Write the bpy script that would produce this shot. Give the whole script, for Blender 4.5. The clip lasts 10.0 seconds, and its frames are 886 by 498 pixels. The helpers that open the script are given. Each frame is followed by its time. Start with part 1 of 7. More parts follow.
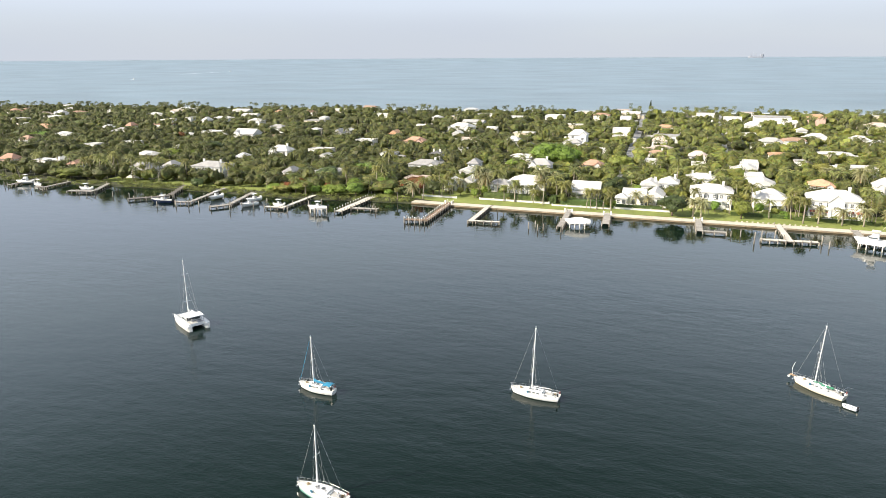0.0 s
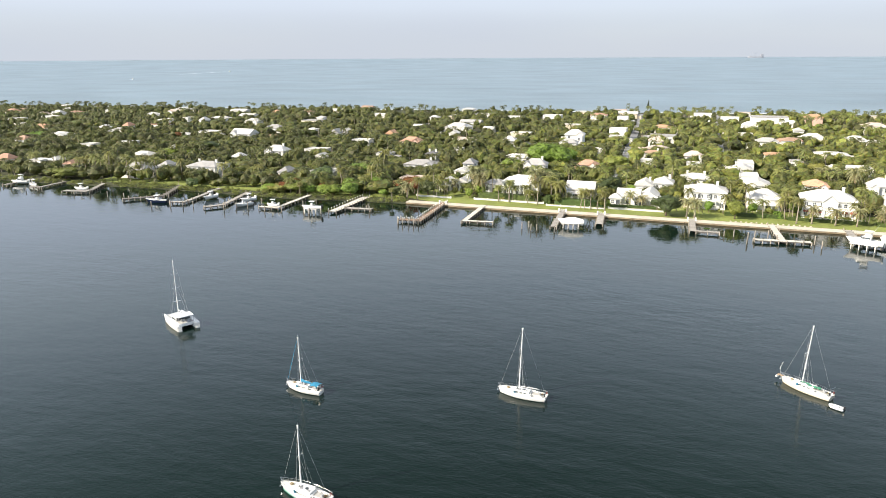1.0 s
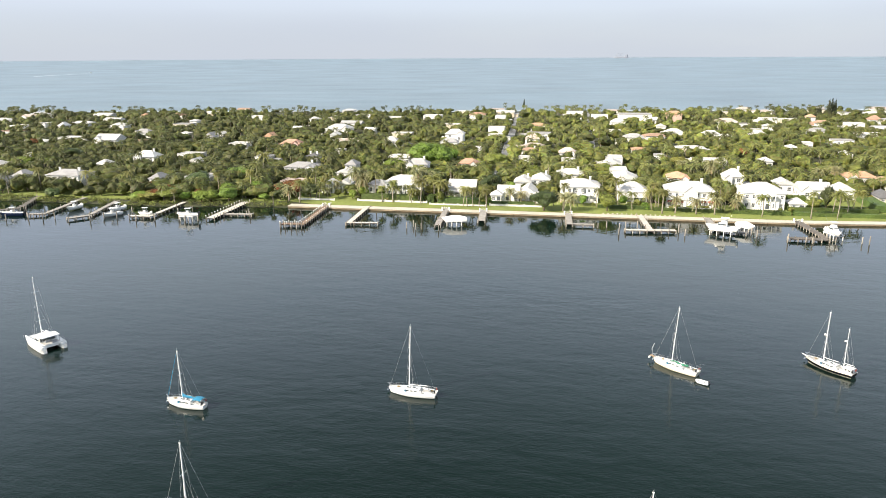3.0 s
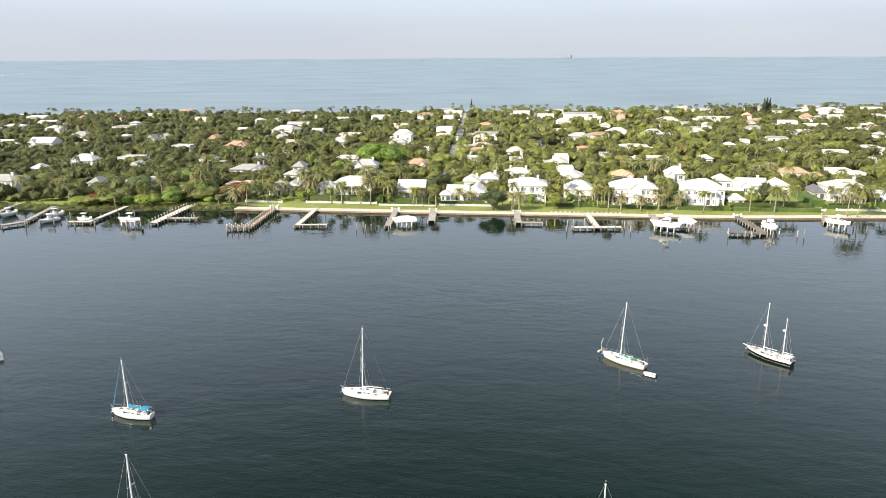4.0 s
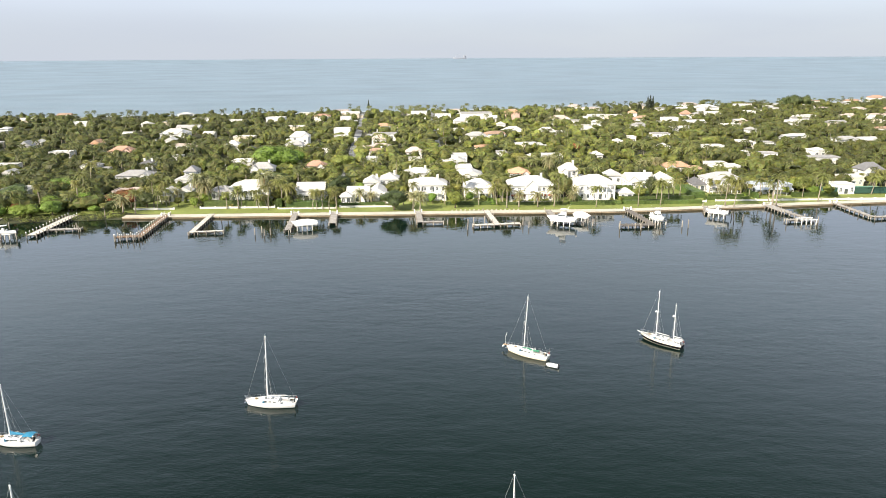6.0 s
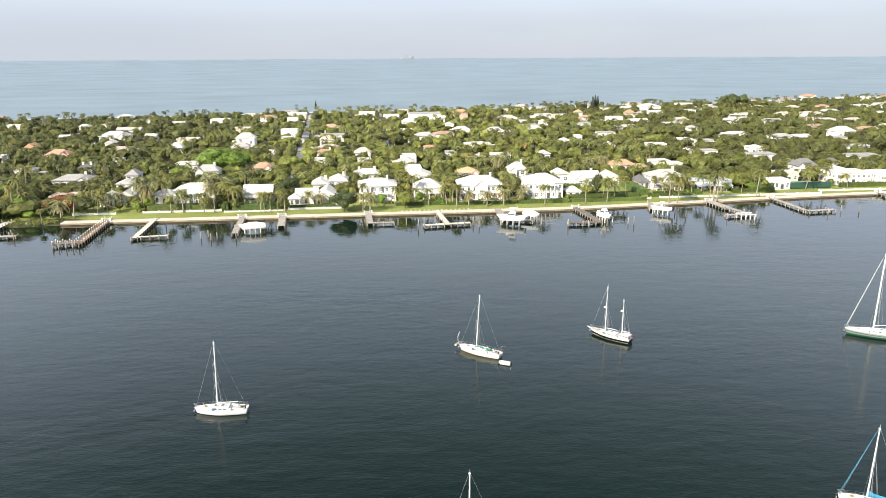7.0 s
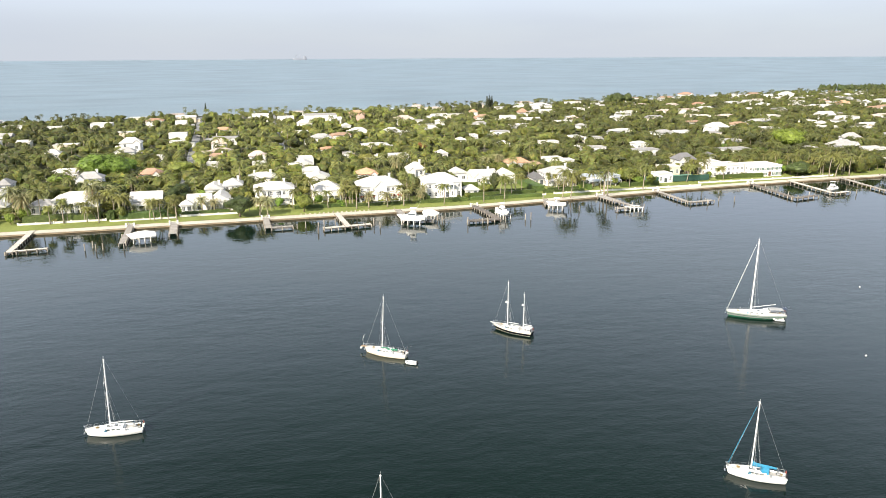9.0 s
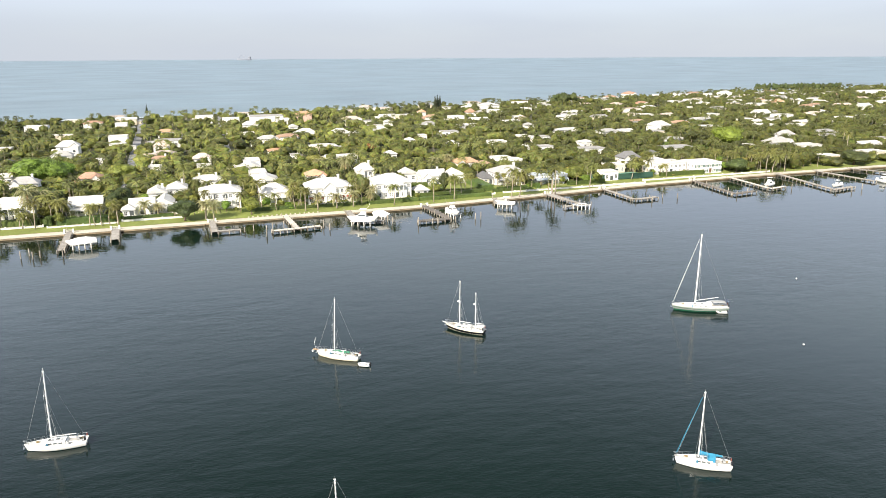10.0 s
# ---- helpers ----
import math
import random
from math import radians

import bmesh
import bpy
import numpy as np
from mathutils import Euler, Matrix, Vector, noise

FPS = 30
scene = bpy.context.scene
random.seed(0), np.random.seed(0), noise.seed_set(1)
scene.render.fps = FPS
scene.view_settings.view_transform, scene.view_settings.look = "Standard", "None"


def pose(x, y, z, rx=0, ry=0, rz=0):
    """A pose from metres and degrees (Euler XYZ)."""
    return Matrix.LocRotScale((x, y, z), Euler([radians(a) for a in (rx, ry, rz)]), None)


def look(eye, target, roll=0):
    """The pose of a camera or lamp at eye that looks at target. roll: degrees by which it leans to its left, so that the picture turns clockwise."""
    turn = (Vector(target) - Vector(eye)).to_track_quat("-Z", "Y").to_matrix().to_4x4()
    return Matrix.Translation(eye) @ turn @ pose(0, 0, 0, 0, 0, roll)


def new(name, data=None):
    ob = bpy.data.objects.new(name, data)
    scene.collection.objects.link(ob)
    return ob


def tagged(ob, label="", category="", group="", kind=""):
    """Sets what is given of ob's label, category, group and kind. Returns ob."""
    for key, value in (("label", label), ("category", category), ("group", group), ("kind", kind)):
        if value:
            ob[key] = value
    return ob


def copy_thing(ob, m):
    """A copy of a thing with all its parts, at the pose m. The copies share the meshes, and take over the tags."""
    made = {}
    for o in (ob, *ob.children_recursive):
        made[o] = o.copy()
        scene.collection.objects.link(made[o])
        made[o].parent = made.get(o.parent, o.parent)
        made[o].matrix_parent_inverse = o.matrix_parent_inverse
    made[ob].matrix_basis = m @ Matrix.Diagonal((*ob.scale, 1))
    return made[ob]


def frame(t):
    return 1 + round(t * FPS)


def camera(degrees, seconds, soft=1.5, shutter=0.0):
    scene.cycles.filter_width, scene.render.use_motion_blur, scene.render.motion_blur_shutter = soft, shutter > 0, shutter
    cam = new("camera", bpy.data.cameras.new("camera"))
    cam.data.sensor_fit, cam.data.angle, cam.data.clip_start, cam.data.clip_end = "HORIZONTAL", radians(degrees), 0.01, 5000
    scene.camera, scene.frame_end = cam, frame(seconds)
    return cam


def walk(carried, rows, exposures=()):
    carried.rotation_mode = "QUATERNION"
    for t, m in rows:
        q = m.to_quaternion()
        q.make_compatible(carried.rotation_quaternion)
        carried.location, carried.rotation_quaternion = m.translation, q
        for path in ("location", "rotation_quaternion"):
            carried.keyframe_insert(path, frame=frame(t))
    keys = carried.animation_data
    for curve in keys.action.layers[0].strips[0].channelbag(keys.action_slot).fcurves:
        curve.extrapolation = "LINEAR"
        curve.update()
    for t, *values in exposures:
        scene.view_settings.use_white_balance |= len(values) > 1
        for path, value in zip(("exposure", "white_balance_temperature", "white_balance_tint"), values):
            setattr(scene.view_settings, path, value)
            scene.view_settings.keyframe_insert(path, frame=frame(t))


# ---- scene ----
EXPOSURE = 1.3
# Camera: x runs along the shore, y inland, z up from the lagoon's water level.
cam = camera(64.6, 10.0, soft=0.85)
TILT, LEAN = -15.48, -0.31
PATH = [
    (0.0, 0.00, 0.00, 20.00), (0.5, 1.17, 0.43, 20.02), (1.0, 2.38, 0.85, 20.00), (1.5, 3.08, 1.00, 18.12),
    (2.0, 3.20, 0.95, 14.46), (2.5, 3.16, 0.85, 12.36), (4.0, 3.05, 0.65, 6.28), (4.5, 3.05, 0.65, 4.23),
    (5.0, 3.05, 0.65, 2.18), (5.5, 3.05, 0.65, 0.12), (7.0, 3.05, 0.65, -6.11), (7.5, 3.05, 0.65, -8.18),
    (8.0, 3.05, 0.65, -10.26), (8.5, 3.05, 0.65, -12.32), (9.0, 3.05, 0.65, -14.42), (9.5, 3.05, 0.65, -16.49),
    (10.0, 3.05, 0.65, -18.58),
]
walk(cam, [(t, pose(x, y, 65.0, 90 + TILT, 0, yaw) @ pose(0, 0, 0, 0, 0, LEAN)) for t, x, y, yaw in PATH],
     exposures=[(0.0, EXPOSURE), (10.0, EXPOSURE)])

# ---- light: a hazy bright sky and a soft low afternoon sun ----
SUN_HIGH, SUN_ROUND = 34.0, 229.0
world = bpy.data.worlds.new("sky")
scene.world = world
world.use_nodes = True
wn = world.node_tree.nodes
sky = wn.new("ShaderNodeTexSky")
sky.sky_type, sky.sun_disc = "NISHITA", False
sky.sun_elevation, sky.sun_rotation = radians(SUN_HIGH), radians(SUN_ROUND)
sky.air_density, sky.dust_density, sky.ozone_density, sky.altitude = 1.0, 0.6, 1.5, 0
# a thin veil of high cloud, a little uneven
veil = wn.new("ShaderNodeTexNoise")
veil.inputs["Scale"].default_value, veil.inputs["Detail"].default_value = 3.0, 5
stretch_sky = wn.new("ShaderNodeMapping")
stretch_sky.inputs["Scale"].default_value = (1, 1, 5)
sky_way = wn.new("ShaderNodeTexCoord")
world.node_tree.links.new(sky_way.outputs["Generated"], stretch_sky.inputs["Vector"])
world.node_tree.links.new(stretch_sky.outputs["Vector"], veil.inputs["Vector"])
amount = wn.new("ShaderNodeMapRange")
amount.inputs["From Min"].default_value, amount.inputs["From Max"].default_value = 0.3, 0.7
amount.inputs["To Min"].default_value, amount.inputs["To Max"].default_value = 0.92, 0.98
world.node_tree.links.new(veil.outputs["Fac"], amount.inputs["Value"])
cover = wn.new("ShaderNodeMix")
cover.data_type = "RGBA"
world.node_tree.links.new(amount.outputs["Result"], cover.inputs["Factor"])
world.node_tree.links.new(sky.outputs["Color"], cover.inputs[6])
# the haze is greyest along the horizon, brightest a little above it, and thins towards the zenith
split = wn.new("ShaderNodeSeparateXYZ")
world.node_tree.links.new(sky_way.outputs["Generated"], split.inputs["Vector"])
haze = wn.new("ShaderNodeValToRGB")
haze.color_ramp.interpolation = "B_SPLINE"
for spot, (r, g, b) in ((0.06, (0.402, 0.437, 0.497)), (0.17, (0.70, 0.79, 0.96)), (0.36, (0.82, 0.96, 1.19)), (0.56, (0.105, 0.135, 0.185)), (0.75, (0.07, 0.095, 0.132)), (1.0, (0.10, 0.13, 0.20))):
    stop = haze.color_ramp.elements.new(spot)
    stop.color = (r, g, b, 1)
haze.color_ramp.elements.remove(haze.color_ramp.elements[-1])
haze.color_ramp.elements.remove(haze.color_ramp.elements[0])
bright = wn.new("ShaderNodeVectorMath")
bright.operation = "SCALE"
bright.inputs["Scale"].default_value = 6.9
world.node_tree.links.new(split.outputs["Z"], haze.inputs["Fac"])
world.node_tree.links.new(haze.outputs["Color"], bright.inputs[0])
world.node_tree.links.new(bright.outputs["Vector"], cover.inputs[7])
world.node_tree.links.new(cover.outputs[2], wn["Background"].inputs["Color"])
wn["Background"].inputs["Strength"].default_value = 0.09
sun_data = bpy.data.lights.new("sun", "SUN")
sun_data.energy, sun_data.angle, sun_data.color = 3.5, radians(2.0), (1.0, 0.90, 0.75)
sun = new("sun", sun_data)
sun_way = Vector((math.sin(radians(SUN_ROUND)) * math.cos(radians(SUN_HIGH)), math.cos(radians(SUN_ROUND)) * math.cos(radians(SUN_HIGH)), math.sin(radians(SUN_HIGH))))
sun.matrix_world = look(sun_way * 400, (0, 0, 0))


# ---- materials ----
def shader(name, colour, rough=0.6, metal=0.0, vary=0.15, grain=3.0, broad=0.15, bump=0.0, per_object=0.0, island=0.0, stretch=(1, 1, 1), tint="", spec=0.5, through_leaf=0.0):
    """A Principled surface whose colour varies at two scales, with fine relief and, if asked, a shade of its own per object, island or tint."""
    m = bpy.data.materials.new(name)
    m.use_nodes = True
    n, l = m.node_tree.nodes, m.node_tree.links
    p = n["Principled BSDF"]
    p.inputs["Roughness"].default_value, p.inputs["Metallic"].default_value = rough, metal
    p.inputs["Specular IOR Level"].default_value = spec
    pos = n.new("ShaderNodeTexCoord")
    scale = n.new("ShaderNodeMapping")
    scale.inputs["Scale"].default_value = stretch
    l.new(pos.outputs["Object"], scale.inputs["Vector"])
    value = None
    for size, amount in ((grain, vary), (broad, vary)):
        tex = n.new("ShaderNodeTexNoise")
        tex.inputs["Scale"].default_value, tex.inputs["Detail"].default_value = size, 4
        l.new(scale.outputs["Vector"], tex.inputs["Vector"])
        ramp = n.new("ShaderNodeMapRange")
        ramp.inputs["From Min"].default_value, ramp.inputs["From Max"].default_value = 0.3, 0.7
        ramp.inputs["To Min"].default_value, ramp.inputs["To Max"].default_value = 1 - amount, 1 + amount
        l.new(tex.outputs["Fac"], ramp.inputs["Value"])
        value = ramp.outputs["Result"] if value is None else math_node(m, "MULTIPLY", value, ramp.outputs["Result"])
        if size == grain and bump:
            b = n.new("ShaderNodeBump")
            b.inputs["Strength"].default_value, b.inputs["Distance"].default_value = bump, 0.05
            l.new(tex.outputs["Fac"], b.inputs["Height"])
            l.new(b.outputs["Normal"], p.inputs["Normal"])
    sources = []
    if per_object:
        sources.append((n.new("ShaderNodeObjectInfo").outputs["Random"], per_object))
    if island:
        sources.append((n.new("ShaderNodeNewGeometry").outputs["Random Per Island"], island))
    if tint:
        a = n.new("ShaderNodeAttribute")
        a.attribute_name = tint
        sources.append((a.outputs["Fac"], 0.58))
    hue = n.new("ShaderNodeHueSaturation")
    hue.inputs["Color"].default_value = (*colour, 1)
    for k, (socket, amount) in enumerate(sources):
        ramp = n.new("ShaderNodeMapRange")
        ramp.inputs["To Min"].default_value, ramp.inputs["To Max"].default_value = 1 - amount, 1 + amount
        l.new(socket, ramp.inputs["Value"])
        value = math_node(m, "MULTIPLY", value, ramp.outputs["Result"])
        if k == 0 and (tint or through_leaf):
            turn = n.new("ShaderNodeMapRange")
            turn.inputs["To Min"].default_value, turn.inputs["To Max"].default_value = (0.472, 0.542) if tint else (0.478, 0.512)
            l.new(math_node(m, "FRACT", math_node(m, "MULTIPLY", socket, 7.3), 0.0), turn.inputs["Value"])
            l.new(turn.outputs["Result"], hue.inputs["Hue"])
    l.new(value, hue.inputs["Value"])
    l.new(hue.outputs["Color"], p.inputs["Base Color"])
    if through_leaf:
        thin = n.new("ShaderNodeBsdfTranslucent")
        mix = n.new("ShaderNodeMixShader")
        mix.inputs["Fac"].default_value = through_leaf
        l.new(hue.outputs["Color"], thin.inputs["Color"])
        l.new(p.outputs["BSDF"], mix.inputs[1])
        l.new(thin.outputs["BSDF"], mix.inputs[2])
        l.new(mix.outputs["Shader"], n["Material Output"].inputs["Surface"])
    return m


def math_node(m, how, a, b):
    node = m.node_tree.nodes.new("ShaderNodeMath")
    node.operation = how
    for socket, value in zip(node.inputs, (a, b)):
        if isinstance(value, (int, float)):
            socket.default_value = value
        else:
            m.node_tree.links.new(value, socket)
    return node.outputs[0]


def water(name, colour, wave, chop, rough, patches=0.0, lee=1.0, lull=0.55, lee_chop=None):
    """Water: a dark body under a rippled gloss; broad patches where the wind smooths or ruffles it."""
    m = bpy.data.materials.new(name)
    m.use_nodes = True
    n, l = m.node_tree.nodes, m.node_tree.links
    p = n["Principled BSDF"]
    p.inputs["IOR"].default_value = 1.33
    pos = n.new("ShaderNodeTexCoord")
    body = n.new("ShaderNodeTexNoise")
    body.inputs["Scale"].default_value, body.inputs["Detail"].default_value = 0.006, 3
    l.new(pos.outputs["Object"], body.inputs["Vector"])
    hue = n.new("ShaderNodeHueSaturation")
    hue.inputs["Color"].default_value = (*colour, 1)
    ramp = n.new("ShaderNodeMapRange")
    ramp.inputs["From Min"].default_value, ramp.inputs["From Max"].default_value = 0.3, 0.7
    ramp.inputs["To Min"].default_value, ramp.inputs["To Max"].default_value = 0.8, 1.2
    l.new(body.outputs["Fac"], ramp.inputs["Value"])
    l.new(ramp.outputs["Result"], hue.inputs["Value"])
    l.new(hue.outputs["Color"], p.inputs["Base Color"])
    calm = n.new("ShaderNodeTexNoise")
    calm.inputs["Scale"].default_value, calm.inputs["Detail"].default_value = 0.012, 4
    streaks = n.new("ShaderNodeMapping")
    streaks.inputs["Scale"].default_value, streaks.inputs["Rotation"].default_value = (0.5, 1.3, 1), (0, 0, radians(-8))
    l.new(pos.outputs["Object"], streaks.inputs["Vector"])
    l.new(streaks.outputs["Vector"], calm.inputs["Vector"])
    wind = n.new("ShaderNodeMapRange")
    wind.inputs["From Min"].default_value, wind.inputs["From Max"].default_value = 0.35, 0.65
    wind.inputs["To Min"].default_value, wind.inputs["To Max"].default_value = lull, 1.0
    l.new(calm.outputs["Fac"], wind.inputs["Value"])
    # the trees and houses give lee: the water lies calmer towards the shore
    place = n.new("ShaderNodeSeparateXYZ")
    l.new(pos.outputs["Object"], place.inputs["Vector"])
    calmer = n.new("ShaderNodeMapRange")
    calmer.inputs["From Min"].default_value, calmer.inputs["From Max"].default_value = 180, 282
    calmer.inputs["To Min"].default_value, calmer.inputs["To Max"].default_value = 1.0, lee
    l.new(place.outputs["Y"], calmer.inputs["Value"])
    gust = math_node(m, "MULTIPLY", wind.outputs["Result"], calmer.outputs["Result"])
    still = n.new("ShaderNodeMapRange")
    still.inputs["From Min"].default_value, still.inputs["From Max"].default_value = 180, 282
    still.inputs["To Min"].default_value, still.inputs["To Max"].default_value = 1.0, lee if lee_chop is None else lee_chop
    l.new(place.outputs["Y"], still.inputs["Value"])
    fine_gust = math_node(m, "MULTIPLY", wind.outputs["Result"], still.outputs["Result"])
    normal = None
    for size, high, stretch, strength, detail in ((0.16, wave, (0.55, 1.0, 1), gust, 2.5), (0.5, wave * 0.42, (0.6, 1.1, 1), gust, 1.5), (2.2, chop, (0.65, 1.1, 1), fine_gust, 4)):
        way = n.new("ShaderNodeMapping")
        way.inputs["Scale"].default_value = stretch
        way.inputs["Rotation"].default_value = (0, 0, radians(12))
        l.new(pos.outputs["Object"], way.inputs["Vector"])
        tex = n.new("ShaderNodeTexNoise")
        tex.inputs["Scale"].default_value, tex.inputs["Detail"].default_value = size, detail
        l.new(way.outputs["Vector"], tex.inputs["Vector"])
        b = n.new("ShaderNodeBump")
        b.inputs["Distance"].default_value = high
        l.new(strength, b.inputs["Strength"])
        l.new(tex.outputs["Fac"], b.inputs["Height"])
        if normal is not None:
            l.new(normal, b.inputs["Normal"])
        normal = b.outputs["Normal"]
    l.new(normal, p.inputs["Normal"])
    ruffle = n.new("ShaderNodeMapRange")
    ruffle.inputs["From Min"].default_value, ruffle.inputs["From Max"].default_value = 0.35, 0.65
    ruffle.inputs["To Min"].default_value, ruffle.inputs["To Max"].default_value = rough - patches, rough + patches
    l.new(calm.outputs["Fac"], ruffle.inputs["Value"])
    l.new(ruffle.outputs["Result"], p.inputs["Roughness"])
    return m


LAGOON = water("lagoon_water", (0.0035, 0.0110, 0.0082), 0.13, 0.038, 0.02, 0.01, 0.75, lull=0.42, lee_chop=0.22)
OCEAN = water("ocean_water", (0.127, 0.180, 0.210), 0.30, 0.07, 0.35, 0.02, 1.0, 0.92)
SURF = shader("foam", (0.8, 0.82, 0.82), 0.9, vary=0.1)
# dark soil, with the shade between the tree crowns put into its colour
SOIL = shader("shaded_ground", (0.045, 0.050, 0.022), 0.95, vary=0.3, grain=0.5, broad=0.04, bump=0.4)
LAWN = shader("lawn_grass", (0.19, 0.225, 0.052), 0.9, vary=0.18, grain=1.5, broad=0.08, bump=0.5)
SAND = shader("beach_sand", (0.55, 0.48, 0.36), 0.95, vary=0.1, grain=0.6)
STONE = shader("seawall_concrete", (0.32, 0.25, 0.165), 0.9, vary=0.2, grain=1.2, broad=0.2, bump=0.4)
WETWALL = shader("tidal_stain", (0.12, 0.09, 0.05), 0.8, vary=0.3, grain=2.0, broad=0.3, bump=0.5)
PAVING = shader("pale_path_concrete", (0.52, 0.48, 0.40), 0.9, vary=0.12, grain=1.0, broad=0.1)
ASPHALT = shader("road_asphalt", (0.26, 0.26, 0.265), 0.9, vary=0.2, grain=1.0, broad=0.05)
WHITE = shader("white_stucco", (0.74, 0.73, 0.70), 0.85, vary=0.04, grain=1.0, broad=0.3)
CREAM = shader("cream_stucco", (0.66, 0.58, 0.45), 0.85, vary=0.06, grain=1.0, broad=0.3)
PINK = shader("pink_stucco", (0.62, 0.43, 0.36), 0.85, vary=0.06, grain=1.0, broad=0.3)
GREYWALL = shader("grey_stucco", (0.42, 0.42, 0.40), 0.85, vary=0.08, grain=1.0, broad=0.3)
TRIM = shader("white_painted_trim", (0.8, 0.8, 0.79), 0.6, vary=0.03)
PANE = shader("dark_window_glass", (0.085, 0.095, 0.10), 0.08, vary=0.1, spec=0.8)
SHUTTER = shader("painted_shutter", (0.10, 0.16, 0.14), 0.6, vary=0.1)
DOORWOOD = shader("dark_door_wood", (0.13, 0.07, 0.04), 0.6, vary=0.2, grain=6)
REDCLOTH = shader("red_awning_cloth", (0.28, 0.075, 0.06), 0.9, vary=0.1)
BARK = shader("tree_bark", (0.15, 0.115, 0.08), 0.95, vary=0.25, grain=4, bump=0.6, stretch=(1, 1, 0.3))
PALMBARK = shader("palm_trunk_bark", (0.35, 0.30, 0.24), 0.95, vary=0.2, grain=3, bump=0.5, stretch=(0.3, 0.3, 3))
WOOD = shader("weathered_dock_wood", (0.32, 0.30, 0.275), 0.9, vary=0.2, grain=2.5, broad=0.4, bump=0.4, stretch=(1, 1, 1), per_object=0.12)
PALEWOOD = shader("pale_dock_planks", (0.58, 0.55, 0.49), 0.9, vary=0.15, grain=2.5, broad=0.4, bump=0.4, per_object=0.1)
BROWNWOOD = shader("brown_dock_wood", (0.22, 0.14, 0.09), 0.9, vary=0.2, grain=2.5, broad=0.4, bump=0.4, per_object=0.12)
DARKWOOD = shader("dark_dock_wood", (0.15, 0.135, 0.12), 0.9, vary=0.2, grain=2.5, broad=0.4, bump=0.4, per_object=0.12)
PILE = shader("post_timber", (0.27, 0.24, 0.20), 0.95, vary=0.25, grain=3, bump=0.4, per_object=0.3, stretch=(1, 1, 0.4))
CREAMGEL = shader("cream_gelcoat", (0.78, 0.73, 0.60), 0.3, vary=0.04, grain=0.8)
GEL = shader("white_gelcoat", (0.78, 0.78, 0.75), 0.25, vary=0.03, grain=0.8)
DECK = shader("boat_deck_paint", (0.70, 0.69, 0.65), 0.6, vary=0.07, grain=1.5)
GREYDECK = shader("grey_non_skid_deck", (0.42, 0.41, 0.39), 0.8, vary=0.1, grain=3)
TEAK = shader("teak_planking", (0.33, 0.23, 0.14), 0.8, vary=0.15, grain=4, stretch=(0.3, 2, 1))
NAVY = shader("navy_hull_paint", (0.012, 0.02, 0.05), 0.2, vary=0.05)
BLACKHULL = shader("black_hull_paint", (0.014, 0.014, 0.016), 0.25, vary=0.08)
GREENHULL = shader("green_hull_paint", (0.02, 0.10, 0.06), 0.25, vary=0.08)
PALEGREYHULL = shader("pale_grey_hull_paint", (0.21, 0.235, 0.22), 0.3, vary=0.04, grain=0.8)
TEALHULL = shader("teal_hull_paint", (0.20, 0.50, 0.42), 0.3, vary=0.05)
BLUECLOTH = shader("blue_sail_cover", (0.025, 0.20, 0.34), 0.85, vary=0.12, grain=3)
GREENCLOTH = shader("green_sail_cover", (0.05, 0.22, 0.13), 0.85, vary=0.12, grain=3)
WHITECLOTH = shader("white_sail_cloth", (0.72, 0.72, 0.70), 0.85, vary=0.06, grain=3)
GREYCLOTH = shader("grey_canvas", (0.33, 0.34, 0.35), 0.85, vary=0.12, grain=3)
SPAR = shader("painted_aluminium_spar", (0.80, 0.80, 0.79), 0.35, vary=0.04)
STEEL = shader("stainless_steel", (0.55, 0.56, 0.57), 0.3, metal=1.0, vary=0.05)
WIRE = shader("rigging_wire", (0.38, 0.39, 0.40), 0.5, metal=0.3, vary=0.05)
RUBBER = shader("grey_inflatable_fabric", (0.58, 0.59, 0.60), 0.7, vary=0.08)
ENGINE = shader("dark_engine_cover", (0.02, 0.02, 0.022), 0.3, vary=0.1)
FENCE = shader("dark_green_court_screen", (0.03, 0.08, 0.06), 0.9, vary=0.1)
COURT = shader("court_surface", (0.12, 0.25, 0.19), 0.9, vary=0.08)

ROOFS = {
    "white": shader("white_roof_tile", (0.55, 0.54, 0.52), 0.85, vary=0.10, grain=1.5, broad=0.25, bump=0.5, stretch=(1, 1, 1), per_object=0.07),
    "grey": shader("grey_roof_tile", (0.34, 0.335, 0.33), 0.85, vary=0.14, grain=1.5, broad=0.25, bump=0.5, per_object=0.15),
    "dark": shader("dark_slate_roof", (0.15, 0.15, 0.155), 0.8, vary=0.14, grain=1.5, broad=0.25, bump=0.5, per_object=0.15),
    "red": shader("terracotta_roof_tile", (0.40, 0.24, 0.17), 0.85, vary=0.16, grain=1.5, broad=0.25, bump=0.5, per_object=0.12),
    "orange": shader("orange_barrel_tile", (0.50, 0.30, 0.19), 0.85, vary=0.16, grain=1.5, broad=0.25, bump=0.5, per_object=0.1),
    "brown": shader("brown_roof_tile", (0.36, 0.24, 0.17), 0.85, vary=0.15, grain=1.5, broad=0.25, bump=0.5, per_object=0.12),
    "pink": shader("pale_pink_roof_tile", (0.52, 0.43, 0.38), 0.85, vary=0.12, grain=1.5, broad=0.25, bump=0.5, per_object=0.1),
    "blue": shader("blue_grey_flat_roof", (0.40, 0.44, 0.48), 0.8, vary=0.1, grain=1.5, broad=0.25, bump=0.3),
}
WALLS = {"white": WHITE, "cream": CREAM, "pink": PINK, "grey": GREYWALL}
